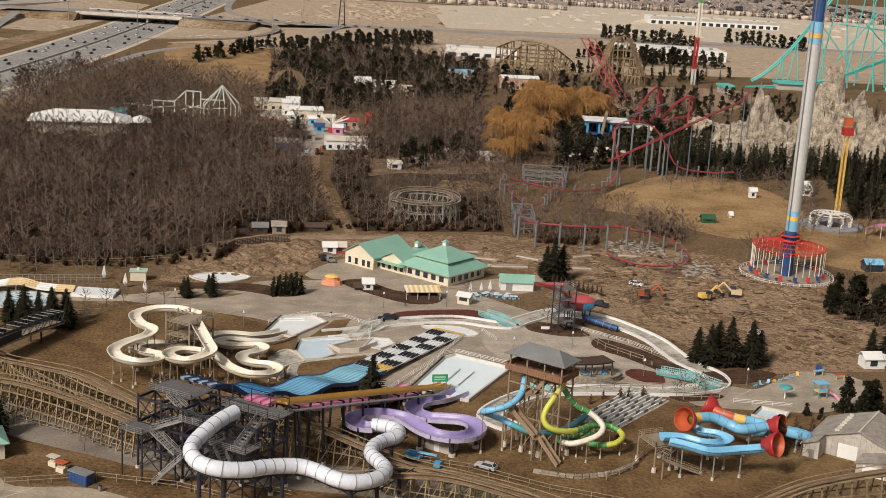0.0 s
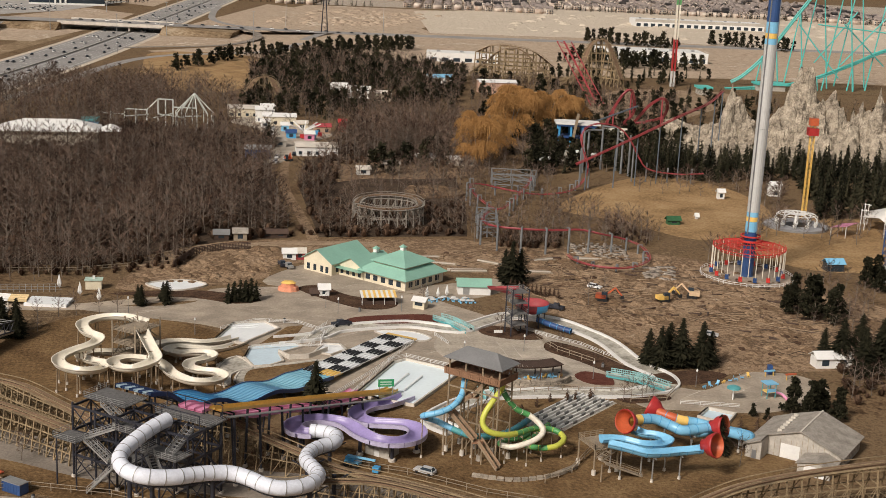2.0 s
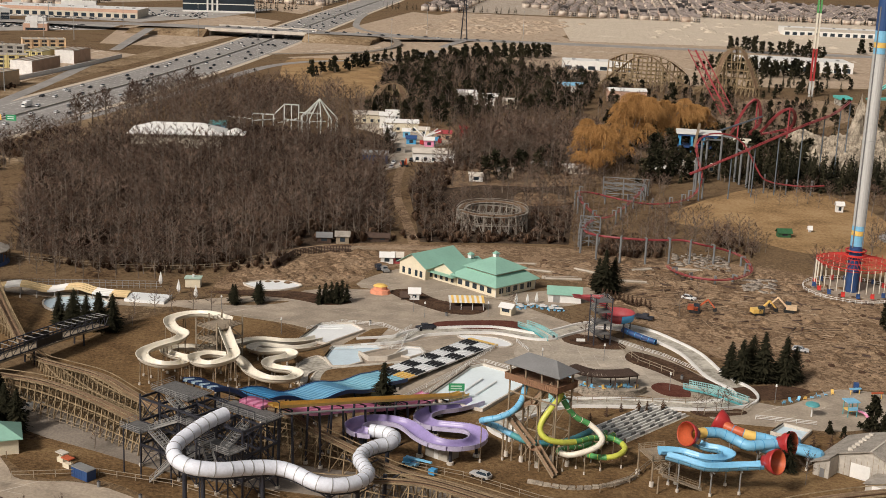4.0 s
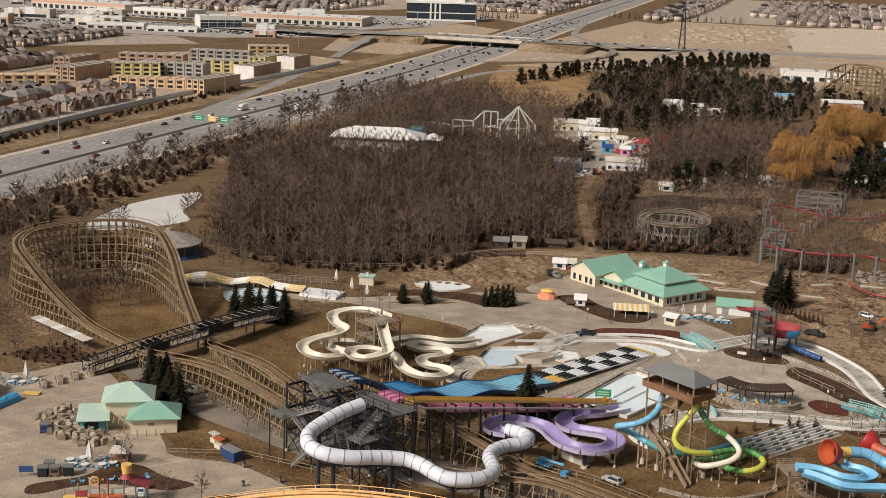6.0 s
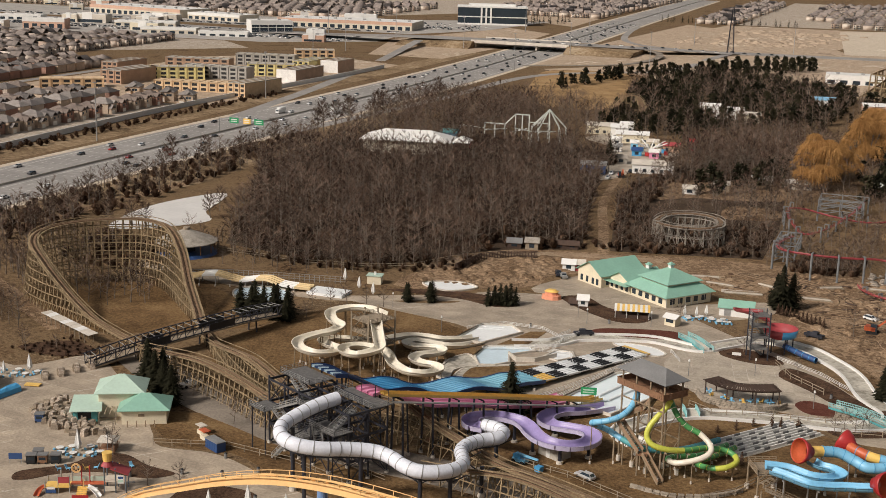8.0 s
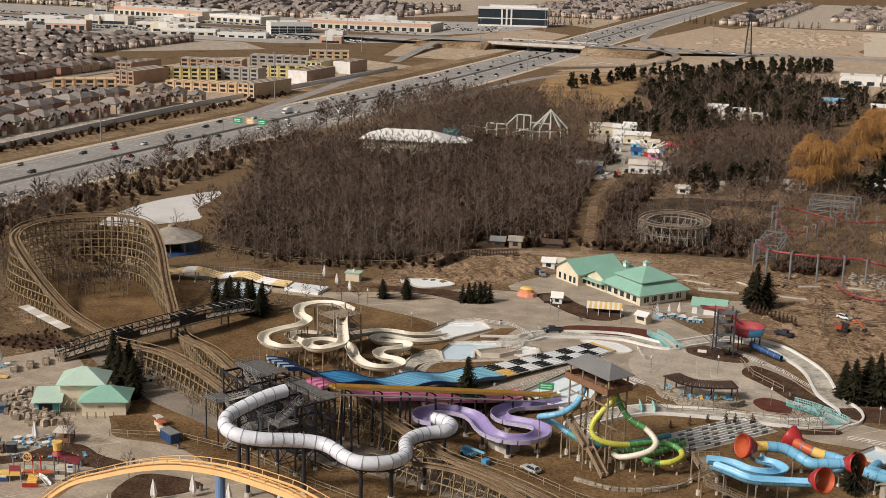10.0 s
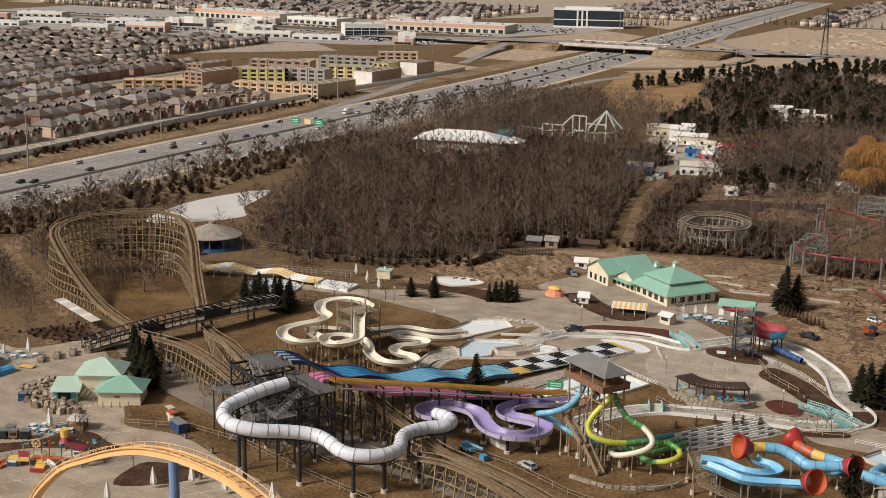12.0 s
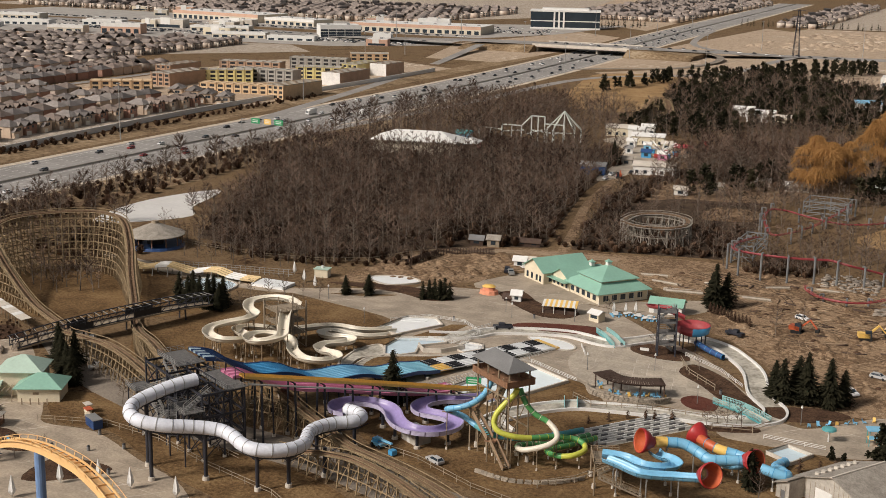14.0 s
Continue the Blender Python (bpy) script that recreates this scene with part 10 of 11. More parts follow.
for dims, c in (((-7.5, -2.5, -1.7, 1.3, 1.2, 1.35), "yellow"), ((-4.8, -2.6, -1.72, -1.62, 2.2, 3.5), "coralred"), ((-4.8, -2.6, -1.72, -1.62, 1.35, 1.9), "yellow"), ((-7.2, -5.2, -1.9, -1.75, 0.2, 1.1), "navy"), ((-7.0, -5.4, -2.0, -1.9, 1.0, 1.5), "white"),
                ((-2.6, 4.2, -0.6, 0.9, 1.4, 1.55), "faderd"), ((-2.4, 4.0, 0.86, 0.92, 1.6, 2.5), "palegreen"), ((4.1, 6.5, -1.5, 1.7, 2.3, 2.45), "beige"), ((4.3, 6.3, -1.62, -1.52, 0.5, 1.5), "beige"), ((6.8, 8.0, -1.52, -1.42, 2.0, 3.8), "white"),
                ((6.9, 7.9, -1.56, -1.52, 3.0, 3.5), "navy"), ((6.9, 7.9, -1.56, -1.52, 2.3, 2.8), "palegreen"), ((-1.6, 1.6, -4.6, -4.45, 0.1, 0.9), "red"), ((8.4, 10.0, -0.1, 0.1, 1.6, 1.75), "bluesteel"), ((1.4, 3.2, -3.2, -3.0, 1.7, 1.85), "white")):
    box_part("panel", dims, c, pgd)
for k in range(7):
    box_part("step", (-1.0, 1.0, -4.4 + 0.42 * k, -3.98 + 0.42 * k, 0.22 * k, 0.22 * k + 0.18), "yellow", pgd)
bm = bmesh.new()
pole(bm, (4.6, 0.2, 5.2), (4.6, 0.2, 6.2), 1.3, 0.7, 14)
part("bucket_stand", bm, "coralred", pgd)
bm = bmesh.new()
pole(bm, (4.6, 0.2, 6.2), (4.6, 0.2, 8.0), 0.85, 1.05, 14)
part("tipping_bucket", bm, "yellow", pgd)
bm = bmesh.new()
rows = [Vector((-1.6 + 0.85 * math.cos(2 * math.pi * i / 14), 0.2, 4.6 + 0.85 * math.sin(2 * math.pi * i / 14))) for i in range(16)]
sweep(bm, rows, [(-0.14, -0.14), (0.14, -0.14), (0.14, 0.14), (-0.14, 0.14)], closed=True, up=(0, 1, 0))
wh = part("wheel", bm, "orange", pgd)
for a_ in (0, 60, 120):
    bm = bmesh.new()
    d = Vector((0.8 * math.cos(radians(a_)), 0, 0.8 * math.sin(radians(a_))))
    beam(bm, Vector((-1.6, 0.2, 4.6)) - d, Vector((-1.6, 0.2, 4.6)) + d, 0.12)
    part("spoke", bm, "orange", wh)
bm = bmesh.new()
vs = [bm.verts.new(p) for p in ((5.4, -1.9, 5.3), (9.0, -1.9, 4.0), (9.0, 1.9, 4.0), (5.4, 1.9, 5.3), (5.4, -1.9, 5.15), (9.0, -1.9, 3.85), (9.0, 1.9, 3.85), (5.4, 1.9, 5.15))]
for f in ((0, 1, 2, 3), (7, 6, 5, 4), (0, 4, 5, 1), (1, 5, 6, 2), (2, 6, 7, 3), (3, 7, 4, 0)):
    bm.faces.new([vs[i] for i in f])
part("roof", bm, "coralred", pgd)
for pts, c in (([(-7.2, -0.2, 1.3), (-8.4, -1.4, 1.0), (-8.8, -3.4, 0.3)], "faderd"), ([(0.6, -1.0, 1.5), (2.2, -2.2, 1.2), (3.6, -3.6, 0.4)], "white")):
    bm = bmesh.new()
    sweep(bm, spline(pts, 6), trough(0.5, 0.06, 6), closed=True)
    part("slide", bm, c, pgd, smooth=True)

# orange steel coaster rising in front
oc = empty("orange_coaster", "tall orange steel coaster arch on a blue column", "roller coaster")
OC = spline([(-68, 184.6, 0.6), (-61, 180, 7.0), (-47.2, 171.1, 17.2), (-32.1, 161.3, 25.6), (-20.3, 153.6, 31.8), (-9, 146.3, 37.0), (2.6, 138.8, 41.2), (13.4, 131.7, 44.2), (21.6, 126.4, 45.8), (31.4, 120.1, 46.0), (42, 113, 43.5), (52, 106.5, 38)], 8)
for s in (-0.75, 0.75):
    bm = bmesh.new()
    sweep(bm, OC, [(s + a, b + 0.1) for a, b in ring(0.16, 8)], closed=True)
    part("rail", bm, "orange", oc)
bm = bmesh.new()
sweep(bm, OC, [(-0.8, -0.9), (0.8, -0.9), (0.55, -0.15), (-0.55, -0.15)], closed=True)
part("spine", bm, "orange", oc)
for i in range(0, len(OC), 2):
    d = (OC[min(i + 1, len(OC) - 1)] - OC[max(i - 1, 0)]).cross(Vector((0, 0, 1))).normalized()
    bm = bmesh.new()
    beam(bm, OC[i] - d * 0.8 + Vector((0, 0, 0.0)), OC[i] + d * 0.8 + Vector((0, 0, 0.0)), 0.16)
    part("tie", bm, "orange", oc)
for s in (-1.05, 1.05):
    bm = bmesh.new()
    sweep(bm, OC, [(s + a, b + 0.75) for a, b in ring(0.06, 5)], closed=True)
    part("handrail", bm, "orange", oc)
    for i in range(0, len(OC), 3):
        d = (OC[min(i + 1, len(OC) - 1)] - OC[max(i - 1, 0)]).normalized()
        side = d.cross(Vector((0, 0, 1))).normalized()
        top = side.cross(d).normalized()
        bm = bmesh.new()
        beam(bm, OC[i] + side * s * 0.8, OC[i] + side * s + top * 0.75, 0.1)
        part("rail_post", bm, "orange", oc)
for x, y, z in ((2.2, 139.0, 40.2), (34, 118.5, 44.8)):
    bm = bmesh.new()
    pole(bm, (x, y, 0), (x, y, z), 0.75, 0.7, 14)
    part("column", bm, "columnblue", oc)

# round pavilion by the pond
rp = empty("round_pavilion", "round pavilion with a shingled cone roof over a dark blue pit", "pavilion", "", (-165, 380, 0))
bm = bmesh.new()
for k in range(16):
    a0, a1 = 2 * math.pi * k / 16, 2 * math.pi * (k + 1) / 16
    vs = [bm.verts.new(p) for p in ((10.8 * math.cos(a0), 10.8 * math.sin(a0), 4.6), (10.8 * math.cos(a1), 10.8 * math.sin(a1), 4.6), (1.2 * math.cos(a1), 1.2 * math.sin(a1), 8.4), (1.2 * math.cos(a0), 1.2 * math.sin(a0), 8.4))]
    lo = [bm.verts.new(v.co - Vector((0, 0, 0.25))) for v in vs]
    bm.faces.new(vs)
    bm.faces.new(lo[::-1])
    for i in range(4):
        bm.faces.new((vs[i], lo[i], lo[(i + 1) % 4], vs[(i + 1) % 4]))
bmesh.ops.remove_doubles(bm, verts=bm.verts, dist=0.01)
part("roof", bm, "barnroof", rp)
bm = bmesh.new()
pole(bm, (0, 0, 8.2), (0, 0, 9.2), 1.4, 1.2, 12)
part("cap", bm, "greywood", rp)
for k in range(12):
    a = 2 * math.pi * k / 12
    bm = bmesh.new()
    pole(bm, (9.6 * math.cos(a), 9.6 * math.sin(a), 0), (9.6 * math.cos(a), 9.6 * math.sin(a), 4.6), 0.2)
    part("post", bm, "brownwood", rp)
bm = bmesh.new()
pole(bm, (0, 0, 0), (0, 0, 0.9), 10.6, 10.2, 24)
part("base", bm, "navy", rp)
bm = bmesh.new()
pole(bm, (0, 0, 0.9), (0, 0, 4.4), 3.0, 3.0, 12)
part("core", bm, "black", rp)

# yellow wave slide beside the wood
yw = empty("wave_slide", "glossy yellow and white wavy slide on a low frame", "water slide")
M["glossyellow"] = mat("glossy_yellow_fibreglass", (0.78, 0.6, 0.34), 0.22, 0.2, 3, 0.5, 0.02)
YW = spline([(-147, 345, 3.2), (-143, 346, 2.4), (-139, 347.2, 3.2), (-135, 348.6, 3.6), (-131, 350, 2.6), (-127, 350.6, 1.9), (-122, 351.4, 2.8), (-118, 352, 3.0), (-114, 352.4, 1.9), (-109, 353, 1.4), (-104, 353.8, 1.2)], 5)
for k in range(3):
    r = -2.6 + 1.75 * k
    st_ = 0
    for i in range(5, len(YW), 5):
        bm = bmesh.new()
        sweep(bm, YW[st_:i + 1], [(r, 0.4), (r + 0.1, 0.05), (r + 1.55, 0.05), (r + 1.65, 0.4), (r + 1.7, 0.4), (r + 1.7, -0.3), (r - 0.04, -0.3), (r - 0.04, 0.4)], closed=True)
        part("lane_section", bm, "glossyellow" if (i // 5) % 3 else "white", yw)
        st_ = i
posts_along(yw, YW, 5, 0.4, 0.12, "steel", cross=2.0)
box_part("end_pool", (-104, -92, 350, 357.5, 0, 0.9), "basin", yw)
fence("board_fence", [(-72, 398, 0), (-70.5, 408, 0), (-69, 416.5, 0), (-61.5, 424, 0), (-52, 428, 0)], 2.4, "darkwood", "dark weathered board fence round the site", 1.0, 5, 0.14)
fence("back_fence", [(-152, 350, 0), (-136, 358, 0), (-118, 362, 0), (-98, 366, 0)], 2.4, "steel", "grey railing behind the wavy slide", 1.6, 3, 0.06)

# ---- far side of the wood: midway, tents ----
tn = empty("event_tent", "long white-roofed tent hall in the trees", "tent", "", (-176, 622, 0), 12)
bm = bmesh.new()
hip_roof(bm, -26, 20, -11, 11, 7.0, 4.4, 0.8)
part("roof", bm, "white", tn)
bm = bmesh.new()
hip_roof(bm, 20.9, 30, -6, 6, 6.6, 2.6, 0.4)
part("porch_roof", bm, "white", tn)
box_part("wall", (-25, 19, -10, 10, 0, 6.9), "beige", tn)
box_part("red_gable", (29.4, 30.1, -4, 4, 4.0, 6.5), "red", tn)
wf = empty("steel_frame_ride", "pale faded steel frame of a dismantled ride", "ride")
for k in range(10):
    a = 2 * math.pi * k / 10
    bm = bmesh.new()
    beam(bm, (-122.5 + 10 * math.cos(a), 690 + 10 * math.sin(a), 0), (-122.5 + 10 * math.cos(a), 690 + 10 * math.sin(a), 8), 0.55)
    beam(bm, (-122.5 + 10 * math.cos(a), 690 + 10 * math.sin(a), 8), (-122.5, 690, 18), 0.5)
    part("rib", bm, "paleframe", wf)
for p, q in (((-176, 694, 5), (-160, 690, 5)), ((-176, 694, 0), (-176, 694, 5)), ((-168, 692, 0), (-168, 692, 6)), ((-160, 690, 4), (-148, 694, 5)), ((-154, 690, 0), (-154, 690, 8)), ((-142, 690, 6), (-128, 694, 4)), ((-138, 690, 0), (-138, 690, 14)), ((-146, 694, 3), (-134, 686, 7)), ((-134, 690, 5), (-120, 696, 5)), ((-160, 690, 8), (-148, 690, 8)), ((-148, 690, 8), (-142, 690, 14)), ((-142, 690, 14), (-134, 690, 14)), ((-160, 690, 0), (-160, 690, 8)), ((-148, 690, 0), (-148, 690, 8)), ((-142, 690, 0), (-142, 690, 14)), ((-134, 690, 0), (-134, 690, 14)), ((-134, 690, 10), (-122, 690, 10))):
    bm = bmesh.new()
    beam(bm, p, q, 0.6)
    part("truss", bm, "paleframe", wf)
paving("plaza_midway", [(-108, 715), (-96, 740), (-76, 730), (-54, 700), (-48, 680), (-56, 655), (-62, 600), (-70, 592), (-76, 640), (-88, 690)], 0.08, "flag", "pale paving of the midway", "plaza")


def hut(x, y, w, d, h, wall, roof, label, turn=10, rise=1.6, name="park_building", hip=False):
    b = empty(name, label, "building", "midway buildings", (x, y, 0), turn)
    box_part("wall", (-w / 2, w / 2, -d / 2, d / 2, 0, h), wall, b)
    bm = bmesh.new()
    (hip_roof if hip else gable_roof)(bm, -w / 2, w / 2, -d / 2, d / 2, h, rise, 0.5)
    part("roof", bm, roof, b)
    n = max(1, int(w / 4))
    for i in range(n):
        x0 = -w / 2 + w * (i + 0.3) / n
        box_part("window", (x0, x0 + w / n * 0.4, -d / 2 - 0.06, -d / 2 + 0.02, 0.8, min(h - 0.4, 2.4)), "glass", b)
    return b
for a in ((-86, 700, 5, 4, 3.2, "white", "white", "small white midway booth with gabled roof"), (-74, 690, 4, 4, 3.4, "skyblue", "white", "small blue midway booth with white roof"), (-66, 700, 6, 4, 3.2, "cream", "kerb", "small cream midway booth with pale roof"), (-58, 664, 5, 4, 3.4, "pink", "white", "small pink midway booth with white roof"),
          (-80, 676, 4, 3, 3.0, "white", "steel", "small white ticket booth with grey roof"), (-92, 752, 8, 6, 4.5, "white", "white", "white midway house with gabled roof"), (-70, 640, 6, 4, 3.0, "barngrey", "barnroof", "grey maintenance shed beside the track"), (-104, 738, 17, 11, 5, "cream", "kerb", "cream midway hall with a pale roof"), (-90, 722, 9, 9, 7, "white", "white", "white midway kiosk with a turret"), (-80, 712, 18, 9, 5, "cream", "white", "cream midway stall with white roof"), (-54, 690, 9, 6, 3.6, "brickskin", "coralred", "brown midway stall with dull red roof"),
          (-44, 700, 4, 4, 5, "red", "red", "small red midway booth"), (-68, 668, 5, 4, 3, "blue", "navy", "blue ride platform with dark roof"), (-50, 622, 20, 12, 4.5, "white", "kerb", "white workshop with a pale gabled roof"), (-76, 606, 12, 8, 4.5, "navy", "steel", "dark blue open shed"),
          (-46, 846, 18, 10, 6, "white", "white", "white building among conifers"), (-30, 836, 10, 10, 5, "cream", "kerb", "cream building among conifers"), (-62, 868, 14, 8, 5, "white", "white", "white shop among conifers"), (6, 950, 18, 14, 5, "white", "skyblue", "building with a bright blue roof"),
          (46, 905, 26, 12, 8, "salmon", "white", "salmon station building behind the willows"), (-170, 660, 8, 8, 6, "skyblue", "teal", "small turquoise tent among bare trees"), (20, 612, 12, 7, 3, "kerb", "white", "white covered stall below the willow"), (66, 632, 16, 9, 4, "kerb", "kerb", "pale low building below the coaster"),
          (58, 615, 9, 7, 4, "greywood", "white", "small building with a white dome roof"), (78, 640, 18, 9, 3.5, "greywood", "white", "building with a white awning"), (106, 700, 14, 12, 7, "beige", "flume", "cream tented pavilion near the coaster"), (-57.6, 440.5, 4.6, 3.6, 2.8, "greywood", "barnroof", "small weathered shed at the wood's edge"), (-64, 439.5, 5, 3, 2.2, "darkwood", "slategrey", "dark storage shed at the wood's edge"), (-46.5, 446.5, 9, 1.6, 1.6, "darkwood", "darkwood", "long dark skip beside the wood"), (-24, 575, 6, 4, 2.6, "white", "kerb", "small white yard cabin"), (3, 616, 9, 5, 2.4, "kerb", "white", "white sheeted stall in the clearing"), (-12, 590, 7, 5, 3, "greywood", "barnroof", "weathered grey wooden yard shed"),
          (115, 512, 1, 1, 1, "white", "white", "white utility box on the meadow"), (133.5, 557, 3, 2, 3, "white", "white", "white utility hut on the meadow"), (160, 570, 5, 4, 5, "white", "white", "white control booth under trees"), (103.5, 500, 5, 3, 1.8, "shedgreen", "shedgreen", "green shed on the meadow"), (118, 330, 10, 4, 2.8, "white", "white", "white site trailer on bare soil"),
          (148.8, 436.5, 6, 4, 2.8, "glass", "skyblue", "open kiosk with a bright blue roof"), (164.1, 424, 5, 4, 4, "white", "white", "white ticket booth beside the ride"), (-34, 417.5, 3.4, 2.2, 2.4, "coralred", "kerb", "dull red site container on bare soil"), (-37.4, 416.4, 4.2, 2.4, 2.4, "white", "white", "white site trailer behind the pavilion"), (-21.8, 375.2, 3.0, 2.2, 2.2, "white", "white", "white trailer on the site"), (-24.6, 374.4, 2.2, 1.2, 0.9, "darkwood", "darkwood", "dark machine beside the trailer"), (-83, 180.5, 5.5, 4, 2.6, "white", "slategrey", "pale hut with a dark roof on the plaza")):
    hut(*a)
br_ = empty("blue_frame_ride", "blue steel frame ride with a tan swing arm", "ride", "", (80, 672, 0))
for x in (-9, -3, 3, 9):
    for y in (-5, 5):
        box_part("post", (x - 0.5, x + 0.5, y - 0.5, y + 0.5, 0, 14), "blue", br_)
for z in (7, 13):
    box_part("deck", (-10, 10, -6, 6, z, z + 0.8), "navy", br_)
box_part("roof", (-11, 12, -6.5, 6.5, 14, 15), "white", br_)
bm = bmesh.new()
beam(bm, (-3, -8, 1), (0, -8, 20), 2.2, 1.2)
part("swing_arm", bm, "post", br_)
bm = bmesh.new()
beam(bm, (8, 4, 14), (34, 20, 22), 0.7)
part("boom", bm, "bluesteel", br_)
spn = empty("spider_ride", "spider-armed midway ride in white and blue", "ride", "", (-62, 674, 0))
for k in range(8):
    a = 2 * math.pi * k / 8
    bm = bmesh.new()
    beam(bm, (0, 0, 3), (9 * math.cos(a), 9 * math.sin(a), 7), 0.5)
    part("arm", bm, "white", spn)
    box_part("car", (8.4 * math.cos(a) - 1, 8.4 * math.cos(a) + 1, 8.4 * math.sin(a) - 1, 8.4 * math.sin(a) + 1, 0.6, 2.6), "blue" if k % 2 else "red", spn)

# lumber, rubble and spoil on the site
def lumber(x, y, n, ln, turn, label):
    s = empty("lumber_pile", label, "lumber pile", "lumber piles", (x, y, 0.05), turn)
    for k in range(n):
        bm = bmesh.new()
        o = tr.uniform(-1.2, 1.2)
        beam(bm, (-ln / 2 + o, (k % 5) * 0.7 - 1.4, 0.2 + 0.35 * (k // 5)), (ln / 2 + o, (k % 5) * 0.7 - 1.4 + tr.uniform(-0.5, 0.5), 0.2 + 0.35 * (k // 5)), 0.4)
        part("plank", bm, ("greywood", "dirtpale", "kerb")[k % 3], s)
for x, y, n, ln, tn_ in ((22, 412, 9, 12, 10), (14, 420, 8, 9, -12), (44, 415, 7, 9, 4), (30, 424, 7, 8, -30), (8, 428, 8, 9, 8), (64, 436, 8, 8, 0), (48, 432, 7, 7, 30)):
    lumber(x, y, n, ln, tn_, "pile of pale planks on bare soil")


def heaps(name, outline, count, low, high, material, label):
    """Low uneven mounds of earth and rubble, too many to count."""
    b = bmesh.new()
    for x, y, _, s, a, k in scatter(outline, 2.0, count, low, high, 1):
        h = s * tr.uniform(0.25, 0.45)
        n = 9
        top = b.verts.new((x + tr.uniform(-0.3, 0.3), y + tr.uniform(-0.3, 0.3), h))
        rows = []
        for r, z in ((1.0, -0.05), (0.62, h * 0.6)):
            rows.append([b.verts.new((x + s * r * tr.uniform(0.75, 1.25) * math.cos(2 * math.pi * i / n), y + s * 1.3 * r * tr.uniform(0.75, 1.25) * math.sin(2 * math.pi * i / n), z)) for i in range(n)])
        for i in range(n):
            b.faces.new((rows[0][i], rows[0][(i + 1) % n], rows[1][(i + 1) % n], rows[1][i]))
            b.faces.new((rows[1][i], rows[1][(i + 1) % n], top))
    return tagged(part(name, b, material, None, "", True), label, "soil", "", "stuff")
SITE = [(-10, 424), (30, 446), (96, 444), (140, 404), (158, 380), (148, 334), (118, 330), (86, 338), (66, 352), (54, 370), (38, 392), (30, 408), (0, 418)]
heaps("soil_heaps", SITE, 320, 0.6, 2.6, "dirt", "churned heaps of brown soil and ruts")
def ruts(name, outline, count, material, label):
    """Long curved wheel tracks pressed into the soil, in pairs."""
    b = bmesh.new()
    for x, y, _, s, a, k in scatter(outline, 3.0, count, 14, 44, 1):
        turn, bend = tr.uniform(-0.8, 0.7), tr.uniform(-0.03, 0.03)
        pts = []
        for i in range(9):
            u = s * (i / 8 - 0.5)
            q = Vector((x + u * math.cos(turn + bend * u), y + u * math.sin(turn + bend * u) + tr.uniform(-0.2, 0.2), 0.08))
            if inside(q.x, q.y, outline):
                pts.append(q)
        if len(pts) > 3:
            for o in (-0.95, 0.95):
                w = tr.uniform(0.12, 0.28)
                sweep(b, pts, [(o - w, -0.1), (o - w * 0.4, tr.uniform(0.0, 0.08)), (o + w * 0.4, tr.uniform(0.0, 0.08)), (o + w, -0.1)])
    return tagged(part(name, b, material, None, "", True), label, "soil", "", "stuff")
ruts("wheel_ruts", SITE, 38, "litter", "dark wheel ruts pressed into bare soil")
ruts("pale_tracks", SITE, 34, "dirtpale", "pale dried wheel tracks over the site")
heaps("dark_clods", SITE, 120, 0.4, 1.3, "mulch", "dark clods and wheel ruts in the soil")
M["rubble"] = mat("broken_concrete", (0.42, 0.37, 0.31), 0.9, 0.5, 0.8, 0.25, 0.5, second=(0.18, 0.14, 0.11))
def debris(name, outline, count, low, high, flat, material, label):
    """Loose broken slabs and boards lying at odd angles on the soil."""
    b = bmesh.new()
    for x, y, _, s, a, k in scatter(outline, 0.8, count, low, high, 1):
        vs = box(b, -s / 2, s / 2, -s * flat / 2, s * flat / 2, 0, tr.uniform(0.12, 0.3) + 0.15 * s * flat)
        m = pose(x, y, 0.02, tr.uniform(-8, 8), tr.uniform(-5, 5), math.degrees(tr.uniform(-0.5, 0.4)) + (90 if tr.random() < 0.2 else 0))
        bmesh.ops.transform(b, matrix=m, verts=vs)
    return tagged(part(name, b, material, None, "", True), label, "debris", "", "stuff")
debris("rubble", [(59, 458), (78, 461), (78, 438), (59, 440)], 110, 0.5, 2.4, 0.7, "rubble", "pale rubble and broken concrete slabs")
debris("rubble_south", [(81, 427), (92, 430), (90, 411), (80, 412)], 60, 0.5, 2.6, 0.8, "rubble", "grey rubble heap beside the coaster")
debris("loose_boards", [(4, 420), (30, 442), (60, 438), (100, 428), (120, 400), (110, 380), (70, 395), (34, 406)], 150, 1.2, 5.0, 0.1, "dirtpale", "pale boards strewn over bare soil")
debris("dark_boards", [(4, 420), (30, 442), (60, 438), (100, 428), (130, 400), (140, 370), (110, 350), (70, 370), (34, 406)], 130, 1.0, 4.5, 0.14, "darkwood", "dark timbers strewn over bare soil")
heaps("spoil_west", [(-82, 380), (-68, 424), (-34, 436), (-42, 400), (-46, 386)], 110, 0.7, 2.6, "dirt", "tracked soil west of the pavilion")
heaps("far_spoil", [(-200, 1460), (-60, 1470), (0, 1720), (-150, 1760)], 170, 2, 8, "farsoil", "large brown soil mounds at the interchange")
heaps("field_mounds", [(60, 1500), (480, 1480), (900, 1600), (600, 1960), (150, 1900)], 180, 2, 9, "paledirt", "pale soil mounds on the stripped field")

